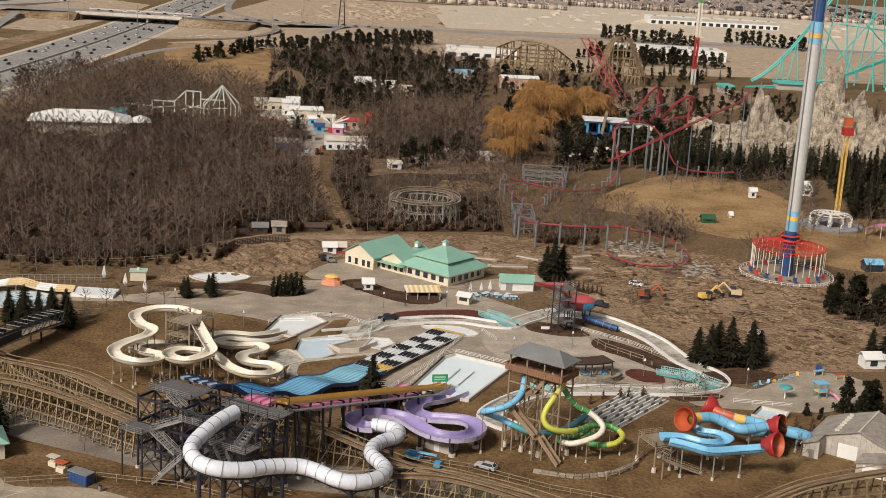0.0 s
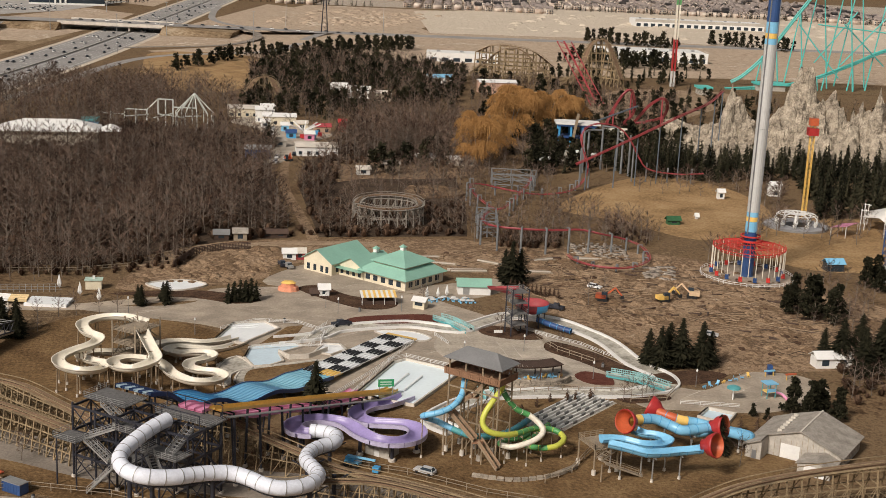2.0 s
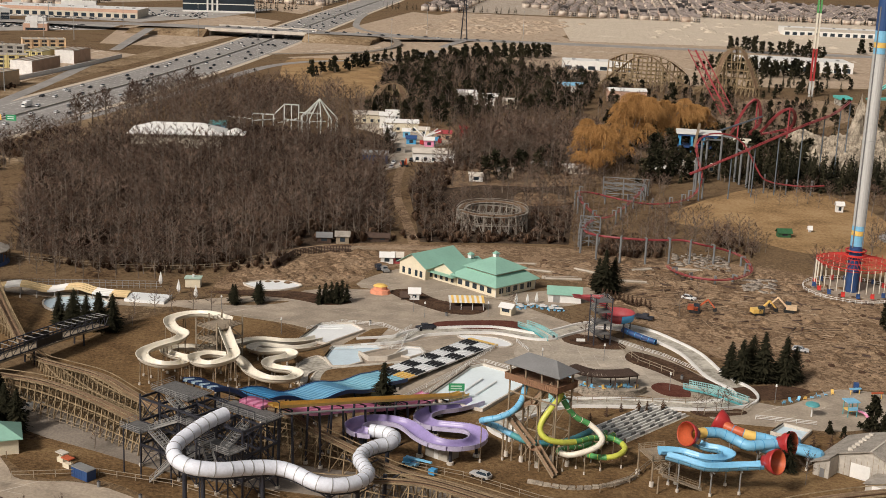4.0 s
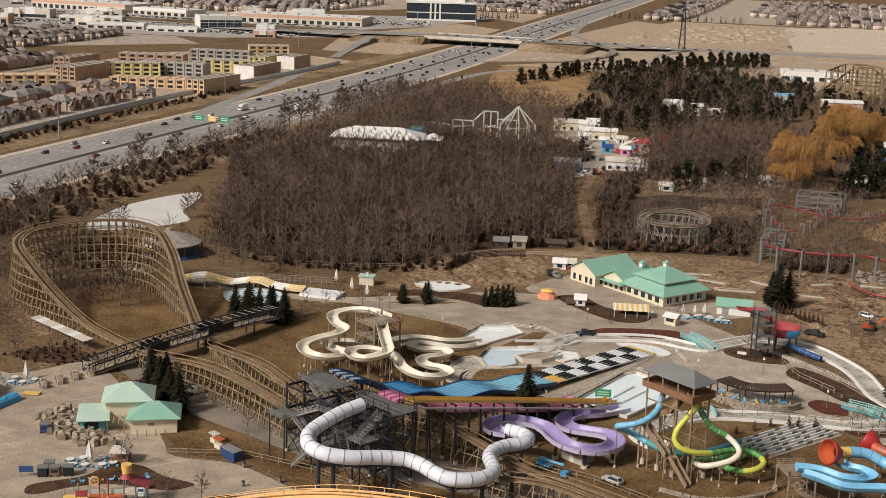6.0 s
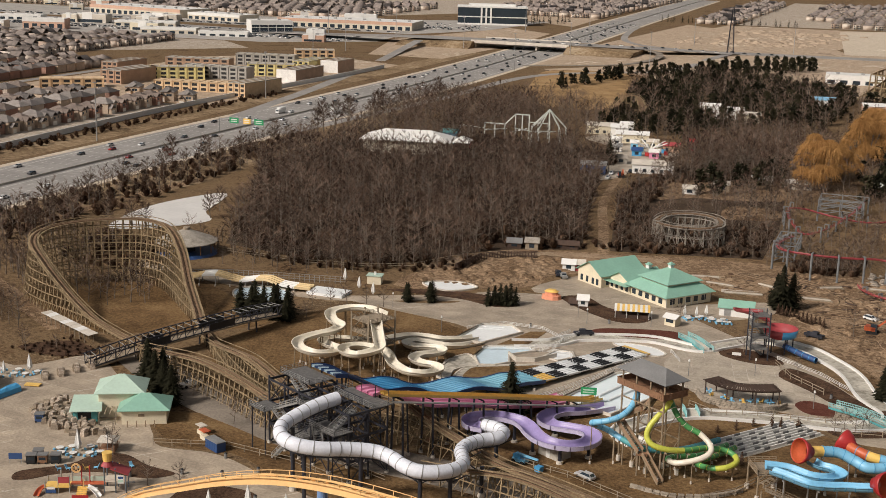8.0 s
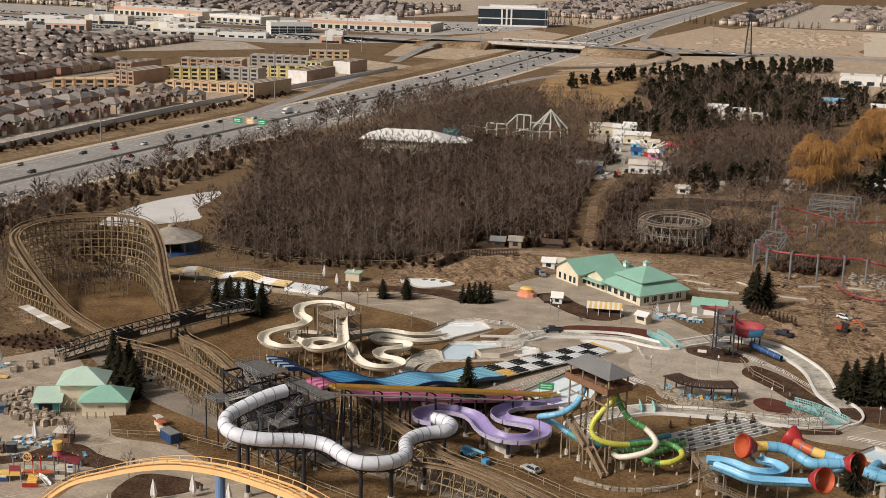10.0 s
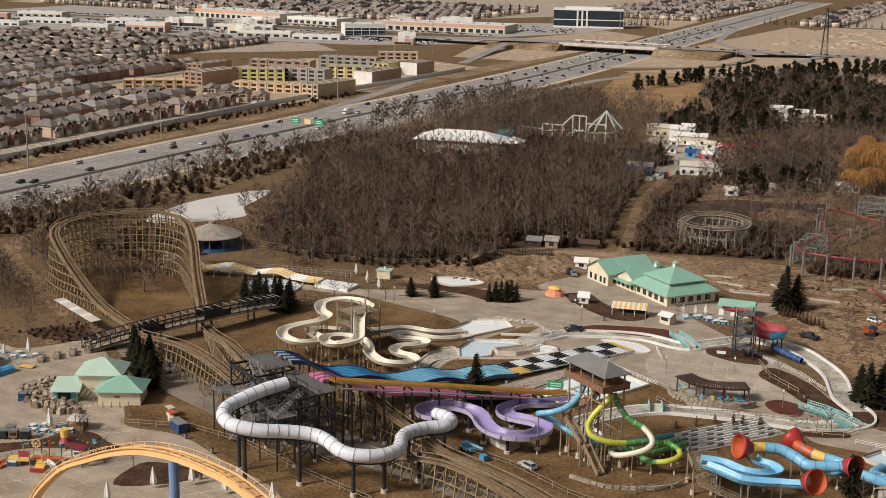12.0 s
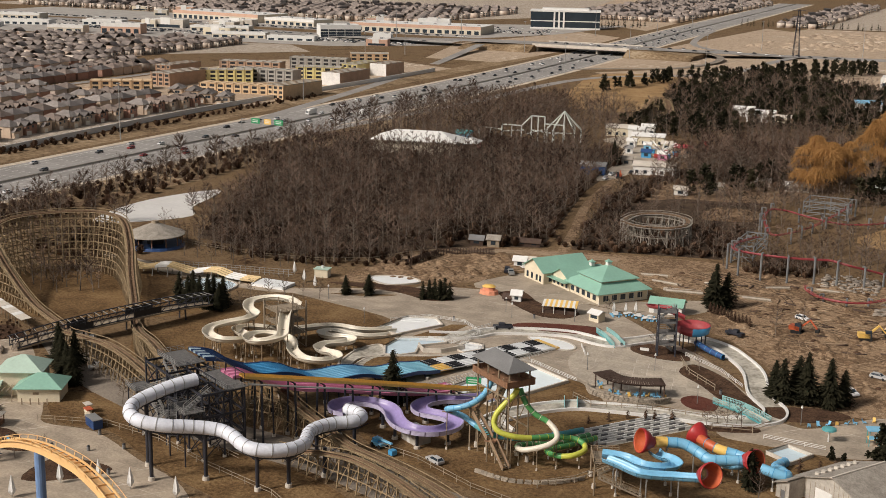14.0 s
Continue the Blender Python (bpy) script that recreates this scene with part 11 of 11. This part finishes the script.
# ---- planting ----
def tree_thing(name, pack, x, y, s, a, label, category, group, mats):
    vs, fs, mi = pack
    t = empty(name, label, category, group, (x, y, 0), math.degrees(a))
    for k, nm in ((0, "trunk"), (1, "crown")):
        keep = [f for f, m in zip(fs, mi) if m == k]
        ids = sorted({i for f in keep for i in f})
        back = {v: i for i, v in enumerate(ids)}
        me = bpy.data.meshes.new(nm)
        me.from_pydata([tuple(vs[i]) for i in ids], [], [[back[i] for i in f] for f in keep])
        me.attributes.new("tree_tone", "FLOAT", "FACE").data.foreach_set("value", [0.42] * len(keep))
        me.materials.append(M[mats[k]])
        o = new(nm, me)
        o.parent = t
    t.scale = (s, s, s)
    return t


def plant(name, packs, spots, label, category, group, mats):
    made = {}
    for i, (x, y, s) in enumerate(spots):
        k = i % len(packs)
        a = (i * 2.4) % 6.28
        if k not in made:
            made[k] = tree_thing(name, packs[k], x, y, s, a, label, category, group, mats)
        else:
            o = copy_thing(made[k], pose(x, y, 0, 0, 0, math.degrees(a)))
            o.scale = (s, s, s)


NEAR_SPRUCE = [conifer(200 + s, 14.0, 32, 32, 0.29, 0.03, 0.6) for s in range(4)]
plant("spruce_tree", NEAR_SPRUCE, [(-102, 258.5, 0.9), (-97.4, 254.6, 0.82), (-93.6, 251.8, 0.74), (-89.4, 249, 0.74), (-99.6, 261.5, 0.7), (-112, 323, 0.72), (-107.6, 321.4, 0.7), (-104, 322.4, 0.72), (-100.4, 321.6, 0.8), (-96.2, 321.4, 0.66), (-109, 326, 0.74), (-102, 327, 0.7), (-98, 326, 0.7),
      (-14, 276.5, 0.98), (-75, 635, 0.95), (71, 321.5, 0.86), (68.5, 324.5, 0.72), (76.5, 323, 1.0), (74, 326, 0.85), (82, 323, 0.95), (85, 326, 0.7), (35.5, 397, 1.08), (38.5, 400, 0.85), (33.5, 401, 0.8),
      (-72, 355.6, 0.46), (-73.6, 358, 0.42), (-65.4, 358.8, 0.52), (-67, 361, 0.44), (-165, 243, 0.9), (-170, 238, 0.8), (-176, 236, 0.9), (121, 331, 1.0), (117, 334, 0.7), (124, 322, 1.0), (130, 327, 1.1), (127, 335, 1.0), (134, 332, 1.1), (132, 320, 1.0), (75.3, 265.5, 0.66)],
      "dark green spruce tree with drooping boughs", "spruce tree", "spruces", ("bark", "needles"))
PINE = [round_pine(230 + s, 10.0, 60, 26, 0.62) for s in range(3)]
plant("pine_tree", PINE, [(124, 374, 1.45), (121.5, 384, 1.2), (127, 379, 1.25), (129, 370, 1.1), (133, 377, 1.1), (118, 379, 0.9), (153, 414, 1.1), (158, 418, 1.1), (156, 409, 0.9), (138, 340, 1.4), (142, 330, 1.5), (98, 292, 0.95), (102, 289, 1.0), (105, 293, 0.9), (100, 286, 0.8), (108, 288, 0.9), (88, 289, 0.35), (91, 287, 0.32)],
      "dark broad pine tree", "pine tree", "pines", ("bark", "needles"))
SMALL = [conifer(250 + s, 3.2, 9, 9, 0.3) for s in range(3)]
plant("small_evergreen", SMALL, [(37, 288.6, 0.8), (40.4, 292.6, 0.75), (44.5, 293.6, 1.0), (46.6, 294, 0.9), (33.2, 285, 0.7), (50.3, 295.6, 0.95), (41, 268, 1.0), (72.4, 279, 0.9), (83, 279, 1.1), (87, 280, 1.0), (90, 282, 1.0)],
      "small dark evergreen shrub", "shrub", "evergreen shrubs", ("bark", "hedge"))
CEDAR = [conifer(260 + s, 5.5, 16, 16, 0.3, 0.0) for s in range(3)]
plant("cedar_bush", CEDAR, [(-48.4, 362.6, 1.1), (-46.8, 363.8, 1.2), (-45.2, 364.4, 1.3), (-43.6, 364.6, 1.25), (-42.2, 365.4, 1.35), (-40.8, 366.2, 1.15), (-47.4, 365, 1.0), (-44, 366.6, 1.1)], "dark olive cedar bush in a bed", "bush", "cedar bushes", ("bark", "needles"))
plant("hedge_cedar", CEDAR, [(35 + 1.3 * i, 393 - 0.9 * i, 0.6) for i in range(12)], "small dark cedar in a hedge row", "hedge plant", "cedar hedge", ("bark", "hedge"))
YOUNG = [bare_tree(300 + s, 7.5, 12, 6, 0.34) for s in range(4)]
plant("bare_tree", YOUNG, [(-100.7, 333.5, 0.9), (-93, 327.7, 0.8), (-91.6, 341.5, 0.95), (-87.3, 344, 1.0), (-81.3, 344.8, 1.0), (-76.9, 347.4, 1.0), (-96.5, 338.6, 0.9), (-70.2, 244, 0.9), (-84.5, 217.5, 1.0), (-69, 207, 0.9), (-62.5, 208.5, 0.9), (46.5, 336, 0.8), (60.6, 298, 0.8), (63, 297, 0.85), (66, 299, 0.8), (64.4, 300.6, 0.8), (58.4, 296.2, 0.7), (30.5, 349.5, 0.95), (82, 327, 0.9), (88, 478, 1.0), (58, 378, 1.3), (64, 388, 1.2), (108, 432, 1.8), (113, 440, 1.6), (106, 440, 1.5), (8, 376, 0.7), (-118, 268, 0.8), (-122, 271, 0.7), (-146, 268, 0.9), (-150, 272, 0.9), (-139, 272, 0.8), (-88, 256, 0.6), (78.5, 258.5, 1.0), (148, 318, 1.2), (136, 330, 1.2)],
      "small leafless tree with thin branches", "bare tree", "bare trees", ("bark", "twigs"))
TALL = [bare_tree(330 + s, 16, 22, 9, 0.3, 1.2) for s in range(4)]
plant("bare_tree", TALL, [(-252, 470, 0.9), (-245, 492, 1.0), (-258, 520, 1.05), (-252, 540, 0.9), (-242, 560, 0.95), (-246, 600, 1.0), (-240, 640, 1.1), (-246, 660, 1.2), (-243, 668, 1.2), (-238, 676, 1.2), (-248, 700, 1.1), (-240, 720, 1.2), (-245, 740, 1.1), (-242, 770, 1.1), (-236, 800, 1.0), (-240, 830, 1.1), (-210, 398, 0.7), (-203, 404, 0.75), (-198, 405, 0.7), (-222, 415, 0.7), (-186, 432, 0.7), (-190, 446, 0.7), (-242, 432, 0.9), (-232, 396, 0.8), (-246, 408, 0.9), (-246, 380, 0.9), (-222, 372, 0.8), (150, 545, 0.8), (154, 540, 0.8), (158, 552, 0.8), (146, 552, 0.9)],
      "tall leafless tree beside the highway", "bare tree", "bare trees", ("bark", "twigs"))


def willow(seed, h):
    r = random.Random(seed)
    vs, fs, mi = [], [], []
    def strip(p, q, w, m):
        d = (q - p).normalized()
        s = d.cross(Vector((r.uniform(-1, 1), r.uniform(-1, 1), 0.3))).normalized() * w
        k = len(vs)
        vs.extend((p - s, p + s, q + s * 0.4, q - s * 0.4))
        fs.append((k, k + 1, k + 2, k + 3))
        mi.append(m)
    for i in range(10):
        a = 2.4 * i
        strip(Vector((0, 0, 0)), Vector((0.22 * h * math.cos(a), 0.22 * h * math.sin(a), h * 0.62)), 0.35, 0)
    lobes = [(Vector((0.09 * i ** 0.5 * h * math.cos(2.4 * i), 0.09 * i ** 0.5 * h * math.sin(2.4 * i), h * r.uniform(0.14, 0.84 - 0.025 * i))), h * r.uniform(0.12, 0.22)) for i in range(13)]
    for c, rad in lobes:
        for _ in range(560):
            a, t = r.uniform(0, 6.28), r.uniform(0.1, 1.5)
            p = c + Vector((rad * math.sin(t) * math.cos(a), rad * math.sin(t) * math.sin(a), rad * math.cos(t) * 0.9))
            q = p + Vector((rad * r.uniform(-0.2, 0.6) * math.cos(a), rad * r.uniform(-0.2, 0.6) * math.sin(a), -h * r.uniform(-0.02, 0.16)))
            q.z = max(q.z, h * 0.08)
            strip(p, q, 0.075, 1)
    return vs, fs, mi
WILLOW = [willow(400 + s, 24) for s in range(3)]
plant("willow_tree", WILLOW, [(28.5, 612, 1.06), (38, 648, 0.9), (27, 640, 1.1), (46, 700, 1.15), (56, 712, 1.2), (66, 722, 1.2), (50, 735, 1.2), (76, 735, 1.1), (86, 742, 0.95)], "golden-orange leafless weeping willow", "willow tree", "willows", ("bark", "willow"))

BELT = [(-109, 742), (-61, 712), (-20, 800), (18, 800), (26, 1000), (-40, 1080), (-103, 1075), (-140, 985), (-120, 880)]
holes = ([(-116, 724), (-40, 690), (-40, 730), (-100, 752)], [(-60, 826), (-18, 826), (-18, 856), (-76, 880)], [(-8, 930), (20, 930), (20, 956), (-8, 956)])
joined("conifer_belt", ROUND + FARSPRUCE[:2], scatter(BELT, 4.8, 560, 0.55, 1.1, 7, holes) + scatter([(-196, 950), (-160, 1100), (-108, 1120), (-100, 1100), (-150, 1080), (-186, 945)], 5, 46, 0.6, 1.05, 5) + scatter([(-120, 1150), (-30, 1230), (-20, 1200), (-100, 1110)], 6, 60, 0.6, 1.1, 5)
       + scatter([(-30, 560), (10, 640), (18, 600)], 6, 12, 0.7, 1.1, 7) + scatter([(170, 1190), (130, 1180), (100, 1160), (190, 1120), (240, 1140)], 7, 60, 0.7, 1.3, 5) + scatter([(150, 1400), (240, 1345), (250, 1360), (160, 1420)], 7, 34, 0.9, 1.4, 5) + scatter([(290, 1440), (370, 1380), (380, 1400), (300, 1460)], 9, 24, 0.9, 1.4, 5)
       + scatter([(56, 640), (130, 640), (150, 760), (60, 720)], 7, 90, 0.6, 1.1, 7) + scatter(PARK_N, 9, 130, 0.5, 1.0, 7) + scatter([(-430, 690), (-540, 690), (-540, 712), (-430, 712)], 8, 20, 0.3, 0.5, 5), ("bark", "needles"), "dark conifers mixed through the far park", "conifers")
joined("park_conifers", SPRUCE + ROUND, scatter([(50, 590), (96, 606), (136, 660), (140, 700), (60, 690)], 5.0, 110, 0.6, 1.1, 9) + scatter([(130, 740), (290, 742), (300, 880), (190, 960), (120, 860)], 9, 105, 0.5, 0.9, 9) + scatter([(150, 960), (230, 1060), (120, 1100), (60, 1030)], 8, 60, 0.5, 0.9, 9)
       + scatter([(96, 596), (130, 600), (140, 640), (112, 640)], 5, 40, 0.7, 1.1, 4), ("bark", "needles"), "dark conifers between the rides and the mountain", "conifers")
joined("park_bare_trees", THIN, scatter([(130, 735), (300, 738), (310, 900), (190, 980), (110, 870)], 8, 120, 0.35, 0.6, 5) + scatter([(32, 447), (54, 449), (57, 474), (36, 472)], 2.6, 60, 0.2, 0.36, 5) + scatter([(76, 476), (88, 460), (92, 470), (82, 508), (77, 505)], 3, 46, 0.2, 0.34, 5) + scatter([(20, 560), (60, 560), (64, 600), (24, 610)], 5, 60, 0.35, 0.6, 5) + scatter([(140, 480), (180, 470), (190, 520), (150, 540)], 6, 30, 0.35, 0.65, 5), ("bark", "twigs"), "bare trees and scrub between the rides", "trees")
joined("mountain_conifers", SPRUCE + ROUND[:2], scatter([(112, 600), (140, 596), (176, 610), (250, 600), (262, 640), (130, 650), (110, 630)], 5.0, 150, 0.8, 1.35, 4) + scatter([(166, 520), (186, 530), (240, 560), (240, 600), (176, 590), (172, 545)], 5.0, 120, 0.9, 1.4, 4), ("bark", "needles"), "dense dark spruces before the rock mountain", "conifers")
joined("mixed_bare_trees", THIN, scatter([(-222, 340), (-206, 346), (-180, 314), (-160, 284), (-172, 276), (-196, 300)], 4.0, 120, 0.4, 0.75, 5, ([(-168, 292), (-180, 300), (-192, 310), (-216, 326), (-222, 334), (-214, 338), (-188, 320), (-160, 300)],)) + scatter([(-150, 392), (-124, 384), (-98, 390), (-72, 402), (-68, 420), (-78, 424), (-94, 400), (-128, 394)], 3.6, 150, 0.28, 0.6, 5) + scatter([(116, 305), (132, 306), (150, 346), (128, 350), (118, 330)], 3.5, 60, 0.3, 0.55, 5) + scatter([(118, 366), (136, 362), (150, 392), (146, 424), (128, 410)], 4.5, 40, 0.3, 0.55, 5) + scatter([(-178, 400), (-150, 380), (-100, 386), (-84, 404), (-90, 412), (-128, 396), (-160, 402)], 4.5, 90, 0.35, 0.65, 5) + scatter([(-110, 700), (-50, 690), (-44, 740), (-100, 750)], 9, 26, 0.4, 0.7, 5) + scatter([(-282, 330), (-262, 330), (-250, 420), (-246, 640), (-264, 700), (-280, 640)], 6, 130, 0.3, 0.6, 5) + scatter([(22, 450), (60, 452), (90, 470), (96, 500), (60, 540), (24, 530)], 5.5, 120, 0.3, 0.62, 5) + scatter([(96, 560), (140, 560), (170, 590), (110, 600)], 7, 30, 0.4, 0.7, 5) + scatter([(-250, 760), (-180, 850), (-150, 900), (-200, 940), (-270, 880)], 8, 150, 0.3, 0.6, 5) + scatter(BELT, 6.0, 520, 0.5, 1.0, 5, holes) + scatter([(-262, 430), (-236, 420), (-226, 520), (-236, 640), (-262, 640)], 6, 130, 0.35, 0.7, 5) + scatter([(-150, 372), (-130, 366), (-100, 376), (-92, 392), (-130, 388)], 5, 40, 0.4, 0.7, 5)
       + scatter([(-268, 310), (-234, 330), (-196, 306), (-186, 292), (-190, 262), (-240, 270)], 4.8, 230, 0.5, 0.9, 5) + scatter([(-262, 340), (-244, 344), (-226, 380), (-224, 400), (-250, 430), (-262, 400)], 4.8, 110, 0.45, 0.8, 5) + scatter([(-218, 345), (-196, 330), (-186, 350), (-190, 380), (-216, 380)], 5.5, 50, 0.5, 0.8, 5) + scatter([(-165, 332), (-150, 334), (-140, 318), (-158, 310), (-168, 318)], 4.2, 46, 0.5, 0.8, 5)
       + scatter([(60, 450), (90, 452), (96, 470), (60, 500), (40, 470)], 7, 20, 0.4, 0.7, 5) + scatter([(-20, 520), (18, 520), (24, 600), (60, 640), (20, 660)], 8, 40, 0.5, 0.9, 5) + scatter([(130, 470), (150, 500), (140, 530)], 6, 16, 0.4, 0.7, 5), ("bark", "twigs"), "scattered leafless trees and scrub", "trees")


def shrub_pack(seed):
    r = random.Random(seed)
    vs, fs, mi = [], [], []
    for _ in range(46):
        a, t = r.uniform(0, 6.28), r.uniform(0.15, 1.3)
        p = Vector((0.2 * math.cos(a), 0.2 * math.sin(a), 0))
        q = Vector((1.3 * math.sin(t) * math.cos(a), 1.3 * math.sin(t) * math.sin(a), 1.5 * math.cos(t) + 0.2))
        s = Vector((-math.sin(a), math.cos(a), 0)) * 0.1
        k = len(vs)
        vs.extend((p - s, p + s, q + s * 1.6, q - s * 1.6))
        fs.append((k, k + 1, k + 2, k + 3))
        mi.append(0)
    return vs, fs, mi
SHRUB = [shrub_pack(500 + s) for s in range(4)]
joined("dry_shrubs", SHRUB, scatter([(-150, 388), (-124, 380), (-96, 384), (-70, 398), (-68, 420), (-94, 400), (-128, 394)], 3.0, 110, 0.6, 1.5, 4) + scatter([(114, 300), (136, 304), (152, 350), (128, 352), (118, 330)], 3, 60, 0.7, 1.6, 4) + scatter([(-361, 430), (-350, 430), (-346, 800), (-354, 800)], 4, 120, 0.8, 2.0, 4) + scatter([(-280, 330), (-262, 330), (-262, 620), (-278, 640)], 4, 150, 0.9, 2.2, 4) + scatter([(-152, 268), (-134, 266), (-126, 276), (-142, 284)], 1.8, 60, 0.3, 0.6, 4)
       + scatter([(-66, 437), (-40, 448), (22, 462), (22, 470), (-40, 458), (-68, 446)], 3, 60, 0.7, 1.4, 4) + scatter([(32, 447), (54, 449), (57, 474), (36, 472)], 2.2, 90, 0.7, 1.6, 4) + scatter([(76, 476), (88, 460), (92, 470), (82, 508), (77, 505)], 2.5, 50, 0.5, 1.2, 4), ("hedge",), "brown leafless shrubs and brush", "shrubs")
joined("far_field_trees", FARSPRUCE, scatter([(-1250, 1545), (-700, 1546), (-700, 1556), (-1250, 1556)], 9, 60, 0.6, 1.0, 4) + scatter([(-60, 1985), (900, 1990), (900, 2030), (-60, 2020)], 9, 220, 0.6, 1.1, 4) + scatter([(-300, 1835), (-220, 1835), (-100, 1845), (-100, 1860), (-300, 1850)], 8, 40, 0.6, 1.0, 4)
       + scatter([(-430, 1640), (-380, 1700), (-380, 1720), (-430, 1660)], 6, 14, 0.8, 1.1, 4), ("bark", "needles"), "thin rows of dark trees round distant fields", "trees")

joined("understory", SHRUB, scatter([(-266, 330), (-244, 340), (-226, 380), (-226, 480), (-238, 640), (-262, 640)], 4, 260, 0.9, 2.2, 4) + scatter([(-200, 352), (-176, 348), (-160, 366), (-180, 392), (-206, 392)], 3.4, 110, 0.8, 1.8, 4) + scatter(FOREST, 3.4, 900, 1.0, 2.4, 4) + scatter(FOREST_E, 3.4, 300, 0.8, 1.9, 4, (CLEARING,)) + scatter(MID_E, 4, 160, 1.0, 2.2, 4), ("hedge",), "brown brush below the bare trees", "brush")

# street lamps of the park
def park_lamp(x, y):
    l_ = empty("street_lamp", "dark park lamp post with a pale globe", "lamp post", "park lamps", (x, y, 0.06))
    bm = bmesh.new()
    pole(bm, (0, 0, 0), (0, 0, 4.2), 0.09, 0.06)
    part("pole", bm, "slategrey", l_)
    bm = bmesh.new()
    pole(bm, (0, 0, 4.2), (0, 0, 4.8), 0.28, 0.16, 10)
    part("globe", bm, "white", l_)
    return l_
l0 = park_lamp(52.5, 310.5)
for x, y in ((-52, 331), (-74, 348), (20, 322), (-20, 362), (2, 362), (-85.4, 217), (-16, 357), (78, 308), (36, 330)):
    copy_thing(l0, pose(x, y, 0.06))
# green sign at the speed slide
gsn = empty("green_sign_board", "blank green sign board on two posts", "sign", "", (1.2, 290.5, 0.1), 12)
box_part("board", (-1.9, 1.9, -0.06, 0.06, 2.6, 4.4), "signgreen", gsn)
for z in (3.0, 3.6):
    box_part("lettering_bar", (-1.4, 1.3, -0.09, -0.06, z, z + 0.3), "palegreen", gsn)
for s in (-1.6, 1.6):
    box_part("post", (s - 0.08, s + 0.08, -0.08, 0.08, 0, 2.6), "steel", gsn)
# low divider walls in the landing pool
dv = empty("pool_divider", "low pale divider walls in the landing pool", "divider")
for a, b in (((2.5, 297), (6, 307)), ((5.5, 295), (9.5, 305.5))):
    bm = bmesh.new()
    beam(bm, (*a, 0.42), (*b, 0.42), 0.3, 0.5)
    part("wall", bm, "basin", dv)
